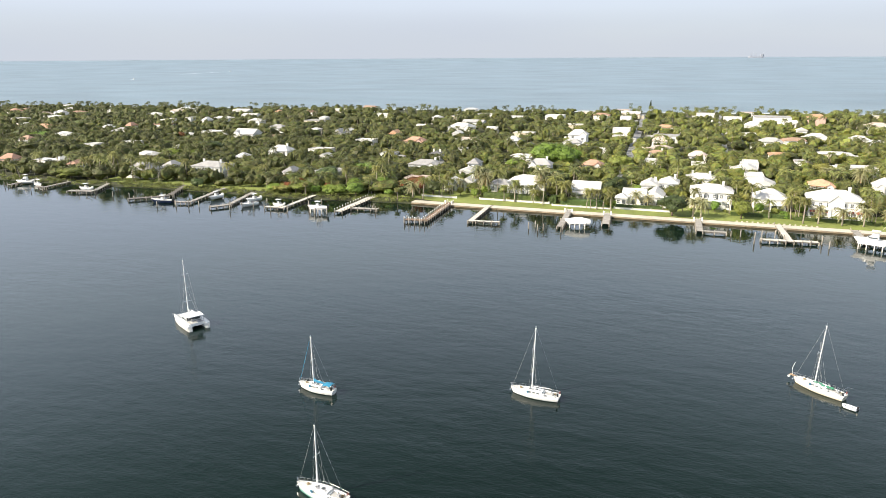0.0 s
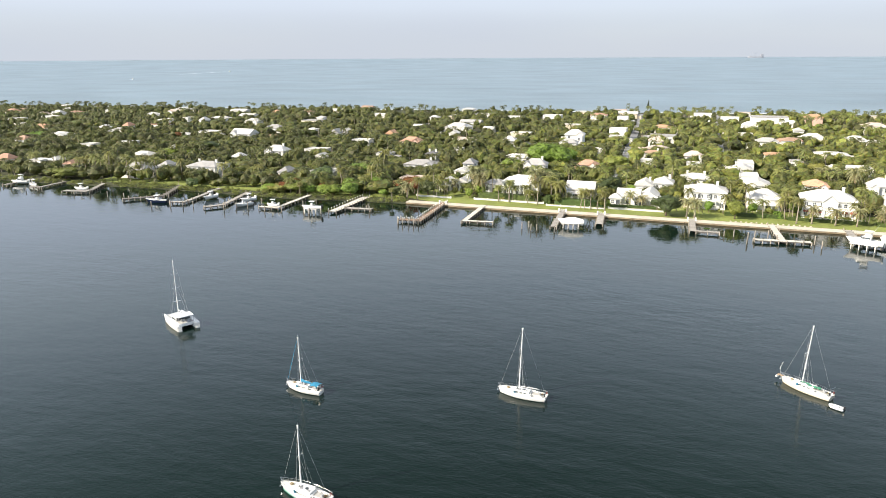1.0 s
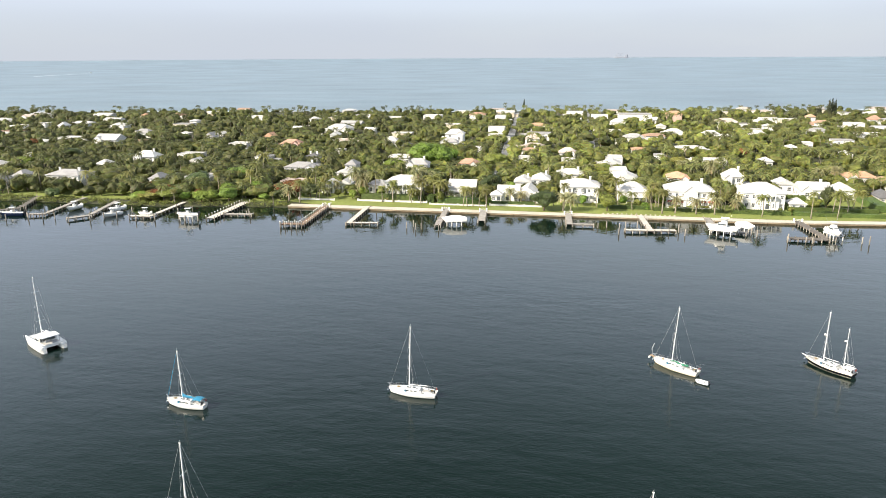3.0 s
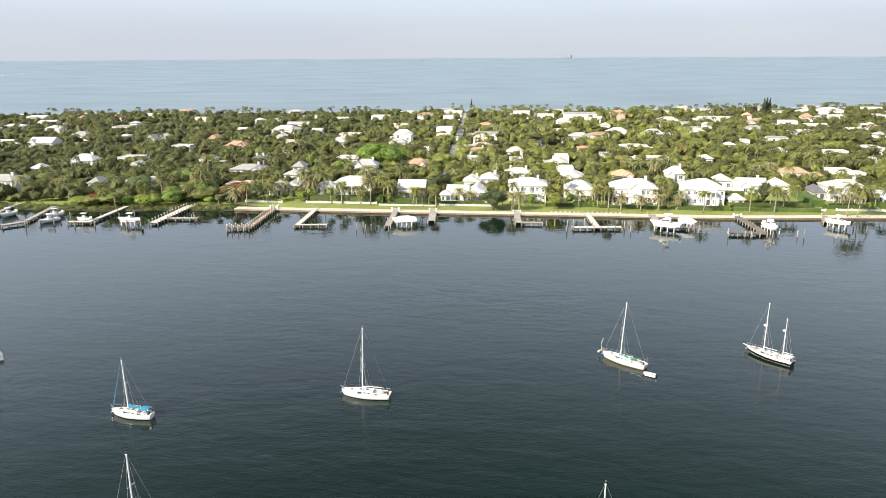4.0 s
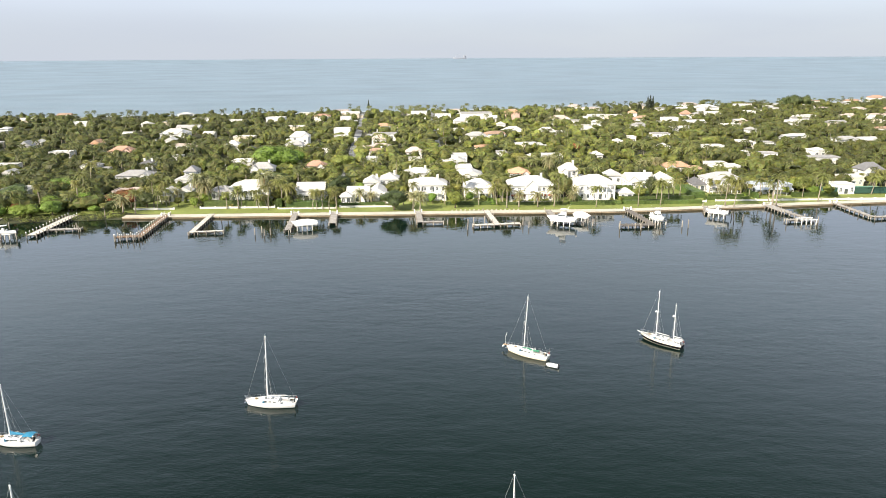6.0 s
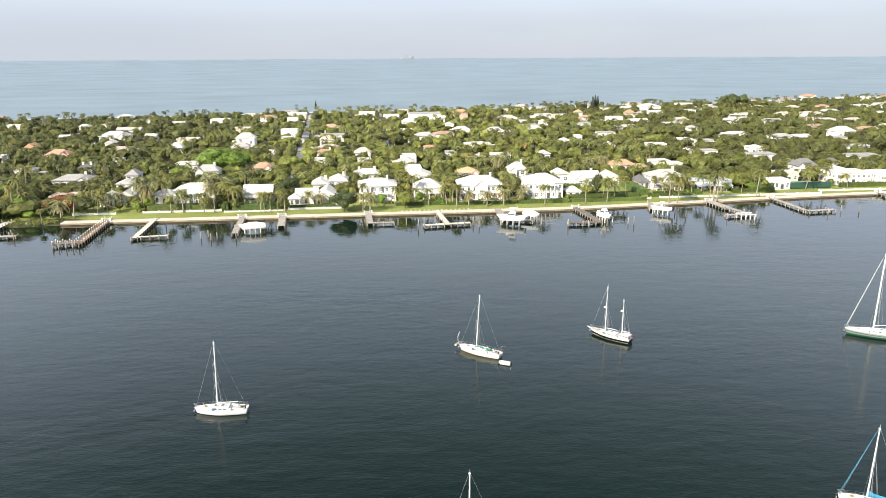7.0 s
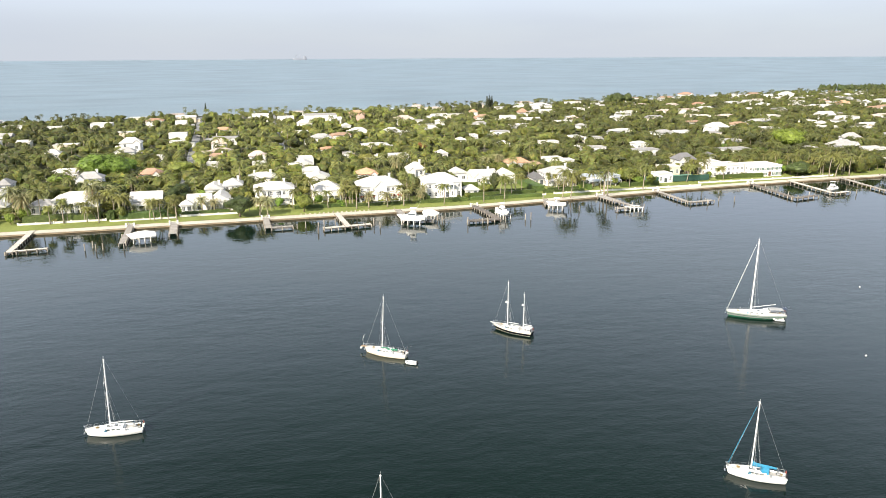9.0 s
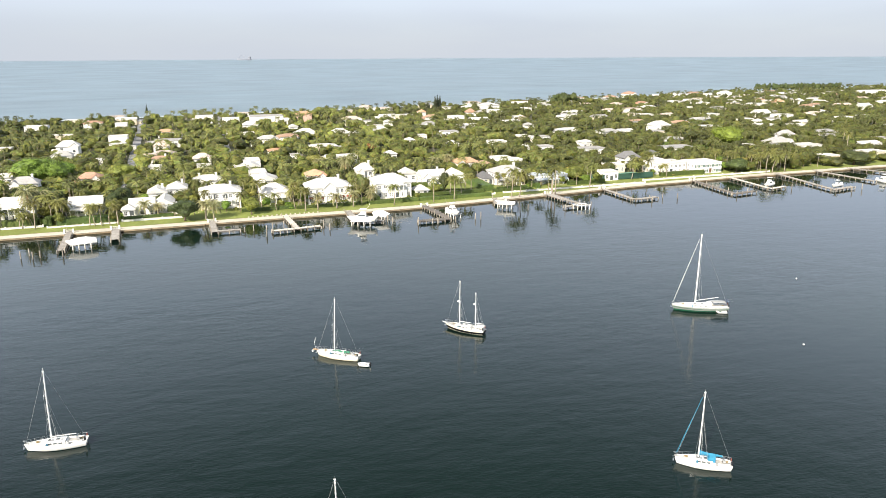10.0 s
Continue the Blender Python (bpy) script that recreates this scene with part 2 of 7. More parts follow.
LEAF = {
    "mid": shader("mid_green_leaves", (0.150, 0.172, 0.032), 0.6, vary=0.24, grain=1.4, bump=0.8, per_object=0.35, island=0.35, through_leaf=0.14),
    "bright": shader("bright_green_leaves", (0.165, 0.245, 0.034), 0.6, vary=0.2, grain=1.4, bump=0.8, per_object=0.2, island=0.3, through_leaf=0.14),
    "dark": shader("dark_green_leaves", (0.065, 0.090, 0.024), 0.6, vary=0.24, grain=1.4, bump=0.8, per_object=0.3, island=0.35, through_leaf=0.12),
    "olive": shader("olive_yellow_leaves", (0.22, 0.215, 0.050), 0.6, vary=0.22, grain=1.4, bump=0.8, per_object=0.25, island=0.35, through_leaf=0.15),
    "hedge": shader("clipped_hedge_leaves", (0.085, 0.130, 0.028), 0.6, vary=0.22, grain=2.0, bump=0.8, per_object=0.3, island=0.35, through_leaf=0.1),
    "rust": shader("red_flowering_leaves", (0.22, 0.085, 0.03), 0.7, vary=0.25, grain=0.8, per_object=0.2, island=0.5, through_leaf=0.2),
    "pine": shader("pine_needles", (0.05, 0.065, 0.03), 0.7, vary=0.2, grain=0.8, per_object=0.2, island=0.3, through_leaf=0.15),
}
FROND = shader("palm_fronds", (0.19, 0.20, 0.055), 0.5, vary=0.15, grain=1.2, per_object=0.3, island=0.3, through_leaf=0.25)
PALEFROND = shader("silvery_date_palm_fronds", (0.28, 0.28, 0.13), 0.55, vary=0.15, grain=1.2, per_object=0.2, island=0.3, through_leaf=0.25)
DRYFROND = shader("dry_palm_skirt", (0.30, 0.22, 0.10), 0.9, vary=0.2, grain=2, island=0.3)
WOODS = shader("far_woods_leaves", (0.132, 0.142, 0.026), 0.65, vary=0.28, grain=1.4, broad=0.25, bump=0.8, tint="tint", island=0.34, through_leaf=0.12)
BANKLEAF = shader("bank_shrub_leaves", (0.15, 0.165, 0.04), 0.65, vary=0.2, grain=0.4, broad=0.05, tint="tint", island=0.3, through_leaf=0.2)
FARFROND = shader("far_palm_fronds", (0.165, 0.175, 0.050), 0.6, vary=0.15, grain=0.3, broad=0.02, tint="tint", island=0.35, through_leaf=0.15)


# ---- helpers of this scene ----
def block(bm, x0, x1, y0, y1, z0, z1, taper=0.0):
    """A box; taper draws its top in."""
    t = taper
    low = [bm.verts.new(c) for c in ((x0, y0, z0), (x1, y0, z0), (x1, y1, z0), (x0, y1, z0))]
    top = [bm.verts.new(c) for c in ((x0 + t, y0 + t, z1), (x1 - t, y0 + t, z1), (x1 - t, y1 - t, z1), (x0 + t, y1 - t, z1))]
    bm.faces.new(low[::-1])
    bm.faces.new(top)
    for i in range(4):
        j = (i + 1) % 4
        bm.faces.new((low[i], low[j], top[j], top[i]))
    return bm


def rod(bm, a, b, r0, r1=None, n=6):
    """A tapered round bar from a to b."""
    a, b = Vector(a), Vector(b)
    r1 = r0 if r1 is None else r1
    q = (b - a).to_track_quat("Z", "Y")
    rings = []
    for c, r in ((a, r0), (b, r1)):
        rings.append([bm.verts.new(c + q @ Vector((r * math.cos(2 * math.pi * k / n), r * math.sin(2 * math.pi * k / n), 0))) for k in range(n)])
    for k in range(n):
        j = (k + 1) % n
        bm.faces.new((rings[0][k], rings[0][j], rings[1][j], rings[1][k]))
    bm.faces.new(rings[0][::-1])
    bm.faces.new(rings[1])
    return bm


def tube(bm, points, r, n=5):
    """A bent round bar through the points, in one piece."""
    pts = [Vector(p) for p in points]
    rows = []
    for k, p in enumerate(pts):
        q = (pts[min(k + 1, len(pts) - 1)] - pts[max(k - 1, 0)]).to_track_quat("Z", "Y")
        rows.append([p + q @ Vector((r * math.cos(2 * math.pi * a / n), r * math.sin(2 * math.pi * a / n), 0)) for a in range(n)])
    return skin(bm, rows, closed=True)


def skin(bm, rings, closed=False, caps=True):
    """Faces between rows of points, one row after another."""
    rows = [[bm.verts.new(p) for p in ring] for ring in rings]
    m = len(rows[0])
    for a, b in zip(rows, rows[1:]):
        for k in range(m if closed else m - 1):
            bm.faces.new((a[k], a[(k + 1) % m], b[(k + 1) % m], b[k]))
    if caps and m > 2:
        bm.faces.new(rows[0][::-1])
        bm.faces.new(rows[-1])
    return bm


def mesh_of(name, bm, material, smooth=False):
    bmesh.ops.recalc_face_normals(bm, faces=bm.faces)
    data = bpy.data.meshes.new(name)
    bm.to_mesh(data)
    bm.free()
    if smooth:
        data.polygons.foreach_set("use_smooth", [True] * len(data.polygons))
    data.materials.append(material)
    return data


def part(name, bm, material, parent, label="", smooth=False):
    """One mesh under a thing or a part."""
    ob = new(name, mesh_of(name, bm, material, smooth))
    ob.parent = parent
    if label:
        ob["label"] = label
    return ob


def piece(name, data, parent, m=None):
    """A piece that shares the mesh of its like."""
    ob = new(name, data)
    ob.parent = parent
    if m is not None:
        ob.matrix_basis = m
    return ob


def thing(name, x, y, z, turn, label, category, group="", kind=""):
    ob = new(name)
    ob.empty_display_size = 0.5
    ob.matrix_basis = pose(x, y, z, 0, 0, turn)
    return tagged(ob, label, category, group, kind)


def setting(name, bm, material, label, category):
    ob = new(name, mesh_of(name, bm, material))
    return tagged(ob, label, category, kind="structure")


# ---- the large structure: lagoon, island, ocean ----
def shore(x):
    """How far inland the lagoon's edge lies."""
    return float(np.interp(x, [-1500, -400, -330, -250, -180, -125, 90, 150, 215, 280, 2200], [276, 277, 276, 282, 281, 288, 288, 294, 301, 304.5, 306]))


def beach(x):
    """How far inland the ocean's edge lies."""
    return float(np.interp(x, [-1500, -860, -400, 0, 450, 850, 1300, 2300], [640, 712, 780, 832, 905, 990, 1030, 1090]))


def land_z(x, y):
    """The ground's height."""
    s, b = shore(x), beach(x)
    return float(np.interp(y, [s + 1.5, s + 6, s + 40, s + (b - s) * 0.4, s + (b - s) * 0.8, b - 34, b - 20], [0.5, 0.9, 1.4, 2.2, 3.0, 3.6, 3.2]))


def sheet(rows):
    """A sheet from rows of points."""
    return skin(bmesh.new(), rows, caps=False)


def far_rise(x, y):
    """The sea beyond two kilometres is drawn in to the horizon's height."""
    r = math.hypot(x, y)
    return 42.5 * max(0.0, (r - 2200) / 2700) ** 2


lagoon_rows = []
for x in range(-1500, 2301, 50):
    lagoon_rows.append([(x, y, 0) for y in (-1800, -900, -400, -100, 0, 60, 120, 180, 240, 270, shore(x) + 4)])
setting("lagoon_water", sheet(lagoon_rows), LAGOON, "dark green-grey calm lagoon water with fine ripples", "water")
ocean_rows = []
for r in (500, 700, 900, 1200, 1600, 2000, 2200, 2500, 2800, 3100, 3400, 3700, 4000, 4300, 4600, 4900):
    ocean_rows.append([(r * math.sin(radians(a)), r * math.cos(radians(a)), -0.05 + far_rise(r, 0)) for a in range(-100, 101, 2)])
setting("ocean_water", sheet(ocean_rows), OCEAN, "pale blue-green open ocean reaching a hazy horizon", "ocean")

land_rows, sand_rows, lawn_rows = [], [], []
for x in range(-1500, 2301, 10):
    s, b = shore(x), beach(x)
    bank = -118 > x
    edge = [(x, s - (1.5 if bank else -1.0), -0.6 if bank else 0.6), (x, s + 1.5, 0.5 if bank else 0.65), (x, s + 6, 0.9 if bank else 0.75)]
    land_rows.append(edge + [(x, s + 40, 1.35), (x, s + (b - s) * 0.4, 2.2), (x, s + (b - s) * 0.8, 3.0), (x, b - 34, 3.6), (x, b - 20, 3.2), (x, b - 14, 2.2)])
    sand_rows.append([(x, b - 20, 3.0), (x, b - 14, 2.3), (x, b - 4, 0.7), (x, b + 12, -0.6)])
    w = 0.8 * math.sin(x * 0.09) + 0.5 * math.sin(x * 0.23)
    if x >= -300:
        lawn_rows.append([(x, s + (4.7 if not bank else 8 + w), 0.93), (x, s + 14, 1.08), (x, s + 22 + w, 1.22), (x, s + 30 + 2 * w, 1.38)])
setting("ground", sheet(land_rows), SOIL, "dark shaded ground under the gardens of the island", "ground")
setting("beach", sheet(sand_rows), SAND, "pale sand beach along the ocean", "beach")
setting("lawn", sheet(lawn_rows), LAWN, "mown green waterfront lawn along the seawall", "lawn")
for k, (off, wide) in enumerate(((8, 2.5), (16, 1.6), (27, 1.2))):
    rows = []
    for x in range(-1500, 2301, 10):
        c = beach(x) + off + 3 * math.sin(x * 0.031 + k * 2) + 1.5 * math.sin(x * 0.11 + k)
        h = wide * max(0.15, 0.6 + 0.5 * math.sin(x * 0.017 + k * 3))
        rows.append([(x, c - h, 0.02), (x, c, 0.25), (x, c + h, 0.02)])
    setting("surf", sheet(rows), SURF, "white line of breaking surf along the beach", "surf")

setting("garden_lawn", sheet([[(x, y, land_z(x, y) + 0.1) for y in range(314, 341, 3)] for x in range(95, 129, 3)]), LAWN, "mown lawn of a formal hedged garden", "lawn")

# seawall: a face of bays, a tidal stain at its foot, a cap, the path behind it
for x0 in range(-120, 700, 20):
    x1 = x0 + 20
    a, b = shore(x0), shore(x1)
    wall = thing("seawall", 0, 0, 0, 0, "weathered beige concrete seawall bay with a brown tide line", "seawall", "bays of the seawall", "structure")
    bm = bmesh.new()
    skin(bm, [[(x, y, -1.2), (x, y, 0.70), (x, y + 0.6, 0.70), (x, y + 0.6, -1.2)] for x, y in ((x0 + 0.06, a), (x1 - 0.06, b))], closed=True)
    part("face", bm, STONE, wall)
    bm = bmesh.new()
    skin(bm, [[(x, y - 0.05, -1.2), (x, y - 0.05, 0.22), (x, y + 0.1, 0.22), (x, y + 0.1, -1.2)] for x, y in ((x0 + 0.06, a), (x1 - 0.06, b))], closed=True)
    part("tide_line", bm, WETWALL, wall, "brown algae-stained band at the waterline")
    bm = bmesh.new()
    skin(bm, [[(x, y - 0.18, 0.70), (x, y - 0.18, 0.95), (x, y + 1.1, 0.95), (x, y + 1.1, 0.70)] for x, y in ((x0 + 0.02, a), (x1 - 0.02, b))], closed=True)
    part("cap", bm, PAVING, wall, "pale concrete cap")
rows = []
for x in range(-120, 701, 10):
    rows.append([(x, shore(x) + 1.15, 0.89), (x, shore(x) + 4.6, 0.91)])
setting("path", sheet(rows), PAVING, "pale concrete waterfront path behind the seawall", "path")

# roads that run from the lagoon to the beach, and the street that links them
for x0, x1, w in ((-35, -56, 5.6), (16, 18, 4.4)):
    rows = []
    for k in range(24):
        y = shore(x0) + 62 + (beach(x0) - 45 - shore(x0) - 62) * k / 23
        x = x0 + (x1 - x0) * k / 23
        z = land_z(x, y) + 0.12
        rows.append([(x - w / 2, y, z), (x + w / 2, y, z)])
    setting("road", sheet(rows), ASPHALT, "narrow grey asphalt street between hedges and trees", "road")


# ---- plants ----
rng = np.random.default_rng(11)


def unit(v):
    return v / np.linalg.norm(v, axis=1)[:, None]


def crown_cloud(count, size, clumps, fine):
    """Triangles of a crown one metre in radius: a closed mass of billowing clumps, dense with small leaves that stand off its skin."""
    c = unit(rng.normal(size=(clumps, 3))) * rng.uniform(0.42, 0.70, (clumps, 1))
    c[:, 2] = c[:, 2] * 0.85 + 0.08
    r = rng.uniform(0.26, 0.44, clumps)

    def skin_at(d):
        dots = d @ c.T
        inside = dots * dots - ((c * c).sum(1) - r * r)
        return np.maximum(0.55, np.where(inside > 0, dots + np.sqrt(np.maximum(inside, 0)), 0).max(1))

    bm = bmesh.new()
    bmesh.ops.create_icosphere(bm, subdivisions=3 if fine else 2, radius=1.0)
    bm.verts.ensure_lookup_table()
    d = unit(np.array([v.co[:] for v in bm.verts]))
    p = d * (skin_at(d) * rng.uniform(0.86, 1.0, len(d)))[:, None]
    faces = np.array([[v.index for v in f.verts] for f in bm.faces])
    bm.free()
    d = unit(rng.normal(size=(count, 3)))
    d[:, 2] = np.where(d[:, 2] < -0.35, -d[:, 2], d[:, 2])
    q = d * (skin_at(d) * rng.uniform(0.94, 1.10, count))[:, None]
    n = unit(d + rng.normal(size=(count, 3)) * 0.55 + (0, 0, 0.3))
    a = unit(np.cross(n, rng.normal(size=(count, 3))))
    b = np.cross(n, a)
    k = size * rng.uniform(0.6, 1.35, (count, 1))
    tri = np.stack([q - a * k * 0.6 - b * k * 0.35, q + a * k * 0.6 - b * k * 0.35, q + b * k * 0.75], 1)
    return np.concatenate([p[faces].reshape(-1, 3), tri.reshape(-1, 3)])


def leaf_cloud(count, size, rx, rz, clumps, flat=0.35):
    """Corner points of single leaves set on the outsides of clumps that make up a crown round the origin."""
    c = rng.normal(size=(clumps, 3))
    c /= np.linalg.norm(c, axis=1)[:, None]
    c *= rng.uniform(0.35, 0.72, (clumps, 1))
    c[:, 2] = c[:, 2] * 0.8 + 0.1
    r = rng.uniform(0.30, 0.52, clumps)
    pick = rng.integers(0, clumps, count)
    n = rng.normal(size=(count, 3))
    n /= np.linalg.norm(n, axis=1)[:, None]
    n[:, 2] = np.where(n[:, 2] < -0.75, -n[:, 2], n[:, 2])
    p = (c[pick] + n * r[pick, None] * rng.uniform(0.8, 1.08, (count, 1))) * (rx, rx, rz)
    n = n + rng.normal(size=(count, 3)) * 0.33 + (0, 0, flat)
    n /= np.linalg.norm(n, axis=1)[:, None]
    a = np.cross(n, rng.normal(size=(count, 3)))
    a /= np.linalg.norm(a, axis=1)[:, None]
    b = np.cross(n, a)
    k = size * rng.uniform(0.6, 1.3, (count, 1))
    tri = np.stack([p - a * k * 0.6 - b * k * 0.35, p + a * k * 0.6 - b * k * 0.35, p + b * k * 0.75], 1)
    return tri.reshape(-1, 3)


def loose_mesh(name, verts, material, tint=None, trunks=None, bark=None):
    """A mesh of single triangles; those of trunks take the bark."""
    data = bpy.data.meshes.new(name)
    faces = np.arange(len(verts)).reshape(-1, 3)
    data.from_pydata(verts.tolist(), [], faces.tolist())
    if tint is not None:
        data.attributes.new("tint", "FLOAT", "FACE").data.foreach_set("value", np.asarray(tint, np.float32))
    data.materials.append(material)
    if trunks is not None:
        data.materials.append(bark)
        data.polygons.foreach_set("material_index", np.asarray(trunks, np.int32))
    return data


def trunk_mesh(name, high, r0, r1, bend, material, limbs=0, spread=2.0, n=7):
    bm = bmesh.new()
    pts = [Vector((bend * (k / 4) ** 2, bend * 0.3 * math.sin(k), high * k / 4)) for k in range(5)]
    rad = [r0 * 1.5, r0, r0 + (r1 - r0) * 0.4, r0 + (r1 - r0) * 0.7, r1]
    rows = [[p + Vector((r * math.cos(2 * math.pi * j / n), r * math.sin(2 * math.pi * j / n), 0)) for j in range(n)] for p, r in zip(pts, rad)]
    skin(bm, rows, closed=True)
    for k in range(limbs):
        a = 2 * math.pi * k / max(1, limbs) + 0.4
        end = pts[-1] + Vector((math.cos(a) * spread, math.sin(a) * spread, spread * (0.7 + 0.3 * (k % 2))))
        rod(bm, pts[3] if k % 2 else pts[4], end, r1 * 0.8, r1 * 0.25, 5)
    return mesh_of(name, bm, material, smooth=True)


def tree_kind(name, leaf, label, high, rx, rz, leaves=1000, size=0.52, bare=0.30, category="tree"):
    """A broad-leaved tree: tapered trunk with limbs, a crown of leaves. Built at the origin; its crown's foot is bare * high."""
    ob = thing(name, 0, 0, -50, 0, label, category)
    top = high - rz
    piece("trunk", trunk_mesh("trunk", top, 0.16 + high * 0.012, 0.10 + high * 0.006, 0.3, BARK, 4, rx * 0.4), ob)
    v = crown_cloud(leaves, size / (rx + rz), 15, True) * (rx, rx, rz * 1.05)
    v[:, 2] += top
    piece("crown", loose_mesh("crown", v, LEAF[leaf]), ob)
    return ob


def frond_points(length, droop, lift, half, teeth):
    """Triangles of one feathered frond that leaves the origin along +x, arches and hangs; leaflets stand off both sides."""
    def spine(u):
        return np.array([length * (u - 0.18 * u * u * droop), 0.0, length * (lift * u - (lift * 0.55 + 0.62 * droop) * u * u)])
    tris = []
    for k in range(teeth):
        u0, u1 = k / teeth, (k + 1) / teeth
        a, b = spine(u0), spine(min(1.0, u1))
        w = half * math.sin(math.pi * min(0.97, 0.18 + 0.80 * (u0 + u1) / 2)) ** 0.7
        m = spine(min(1.0, u1 + 0.12))
        for side in (-1, 1):
            tip = m + np.array([0, side * w, -0.38 * w])
            tris += [a, b, tip]
    return np.array(tris)


def palm_crown(fronds, length, teeth, half=0.55, up=0.7):
    out = []
    for k in range(fronds):
        a = 2 * math.pi * (k * 0.382) + rng.uniform(-0.2, 0.2)
        layer = k / fronds
        f = frond_points(length * rng.uniform(0.85, 1.1), 0.55 + 0.75 * layer + rng.uniform(-0.1, 0.1), up * (1.25 - 1.5 * layer), half, teeth)
        c, s = math.cos(a), math.sin(a)
        x, y = f[:, 0] * c - f[:, 1] * s, f[:, 0] * s + f[:, 1] * c
        out.append(np.stack([x, y, f[:, 2]], 1))
    return np.concatenate(out)


def palm_kind(name, label, high, length, bend, fronds=19, teeth=9, material=None, skirt=False, girth=0.17, up=0.7, half=0.55):
    ob = thing(name, 0, 0, -50, 0, label, "palm tree")
    piece("trunk", trunk_mesh("trunk", high, girth, girth * 0.68, bend, PALMBARK), ob)
    v = palm_crown(fronds, length, teeth, half, up)
    v = v + (bend, bend * 0.3 * math.sin(4), high)
    piece("crown", loose_mesh("crown", v, material or FROND), ob)
    if skirt:
        v = palm_crown(8, length * 0.6, 5, half, -0.9) + (bend, bend * 0.3 * math.sin(4), high - 0.15)
        piece("dry_skirt", loose_mesh("dry_skirt", v, DRYFROND), ob)["label"] = "dry brown hanging fronds"
    return ob


PALMS = {
    "coco": [palm_kind("coconut_palm", "tall coconut palm with a leaning grey trunk and green fronds", 1.0 * h, 3.9, b, 21, 10, half=0.65) for h, b in ((8.0, 0.9), (9.0, -0.7), (7.0, 1.4))],
    "date": [palm_kind("date_palm", "stout date palm with a full silvery-green crown", h, 3.9, 0.1, 32, 8, PALEFROND, True, 0.27, 0.95, 0.5) for h in (5.0, 6.0)],
    "royal": [palm_kind("royal_palm", "slender royal palm with a smooth pale trunk", h, 3.3, 0.1, 16, 9, FROND, False, 0.2, 0.9, 0.6) for h in (10.0, 9.0)],
    "fan": [palm_kind("cabbage_palm", "cabbage palm with a round tufted head and dry skirt", h, 2.1, 0.2, 28, 6, FROND, True, 0.19, 0.9, 0.6) for h in (6.0, 7.0)],
}
TREES = {
    "mid": [tree_kind("broadleaf_tree", "mid", "broad-leaved tree with a full mid-green crown", 8.0, rx, rz) for rx, rz in ((4.2, 3.5), (3.8, 3.6))],
    "bright": [tree_kind("broadleaf_tree", "bright", "bright green dense garden tree", 7.5, 4.1, 3.4)],
    "dark": [tree_kind("broadleaf_tree", "dark", "dark green dense shade tree with a wide crown", 8.5, 4.6, 3.9)],
    "olive": [tree_kind("broadleaf_tree", "olive", "yellowish olive-green garden tree", 7.5, 3.9, 3.3)],
    "rust": [tree_kind("flowering_tree", "rust", "garden tree covered in orange-red flowers", 5.5, 3.2, 2.2)],
    "bush": [tree_kind("shrub", "bright", "rounded bright green shrub beside the lawn", 2.6, 1.9, 1.4, 260, 0.4, category="shrub"),
             tree_kind("shrub", "mid", "rounded mid-green shrub beside the lawn", 2.8, 2.0, 1.5, 260, 0.4, category="shrub"),
             tree_kind("shrub", "olive", "low yellow-green shrub near the water", 2.2, 2.1, 1.2, 260, 0.4, category="shrub")],
}


def pine_kind(high, r):
    """A narrow dark conifer."""
    ob = thing("pine_tree", 0, 0, -50, 0, "narrow dark columnar pine above the roofs near the beach", "pine tree")
    piece("trunk", trunk_mesh("trunk", high * 0.9, 0.3, 0.12, 0.0, BARK), ob)
    v = leaf_cloud(500, 0.9, r, high * 0.46, 16)
    v[:, :2] *= np.clip(1.25 - 0.75 * (v[:, 2:3] / (high * 0.46) + 1) / 2, 0.2, 1.2)
    v[:, 2] += high * 0.54
    piece("crown", loose_mesh("crown", v, LEAF["pine"]), ob)
    return ob


PINES = [pine_kind(20.0, 3.0)]
PROTOTYPES = [o for kinds in (PALMS, TREES) for some in kinds.values() for o in some] + PINES
used = {}


def plant(kinds, which, x, y, k=1.0, kz=None, group=""):
    """Sets a copy of a plant on the ground, turned at random and scaled by k."""
    some = kinds[which] if which else kinds
    n = used.get(which, 0)
    used[which] = n + 1
    ob = copy_thing(some[n % len(some)], pose(x, y, land_z(x, y) - 0.1, 0, 0, (n * 137.5) % 360) @ Matrix.Diagonal((k, k, kz or k, 1)))
    if group:
        ob["group"] = group
    return ob


HOUSES = []  # footprints: x, y, half width, half depth, eaves height, reach from the camera


# ---- houses ----
window_meshes = {}


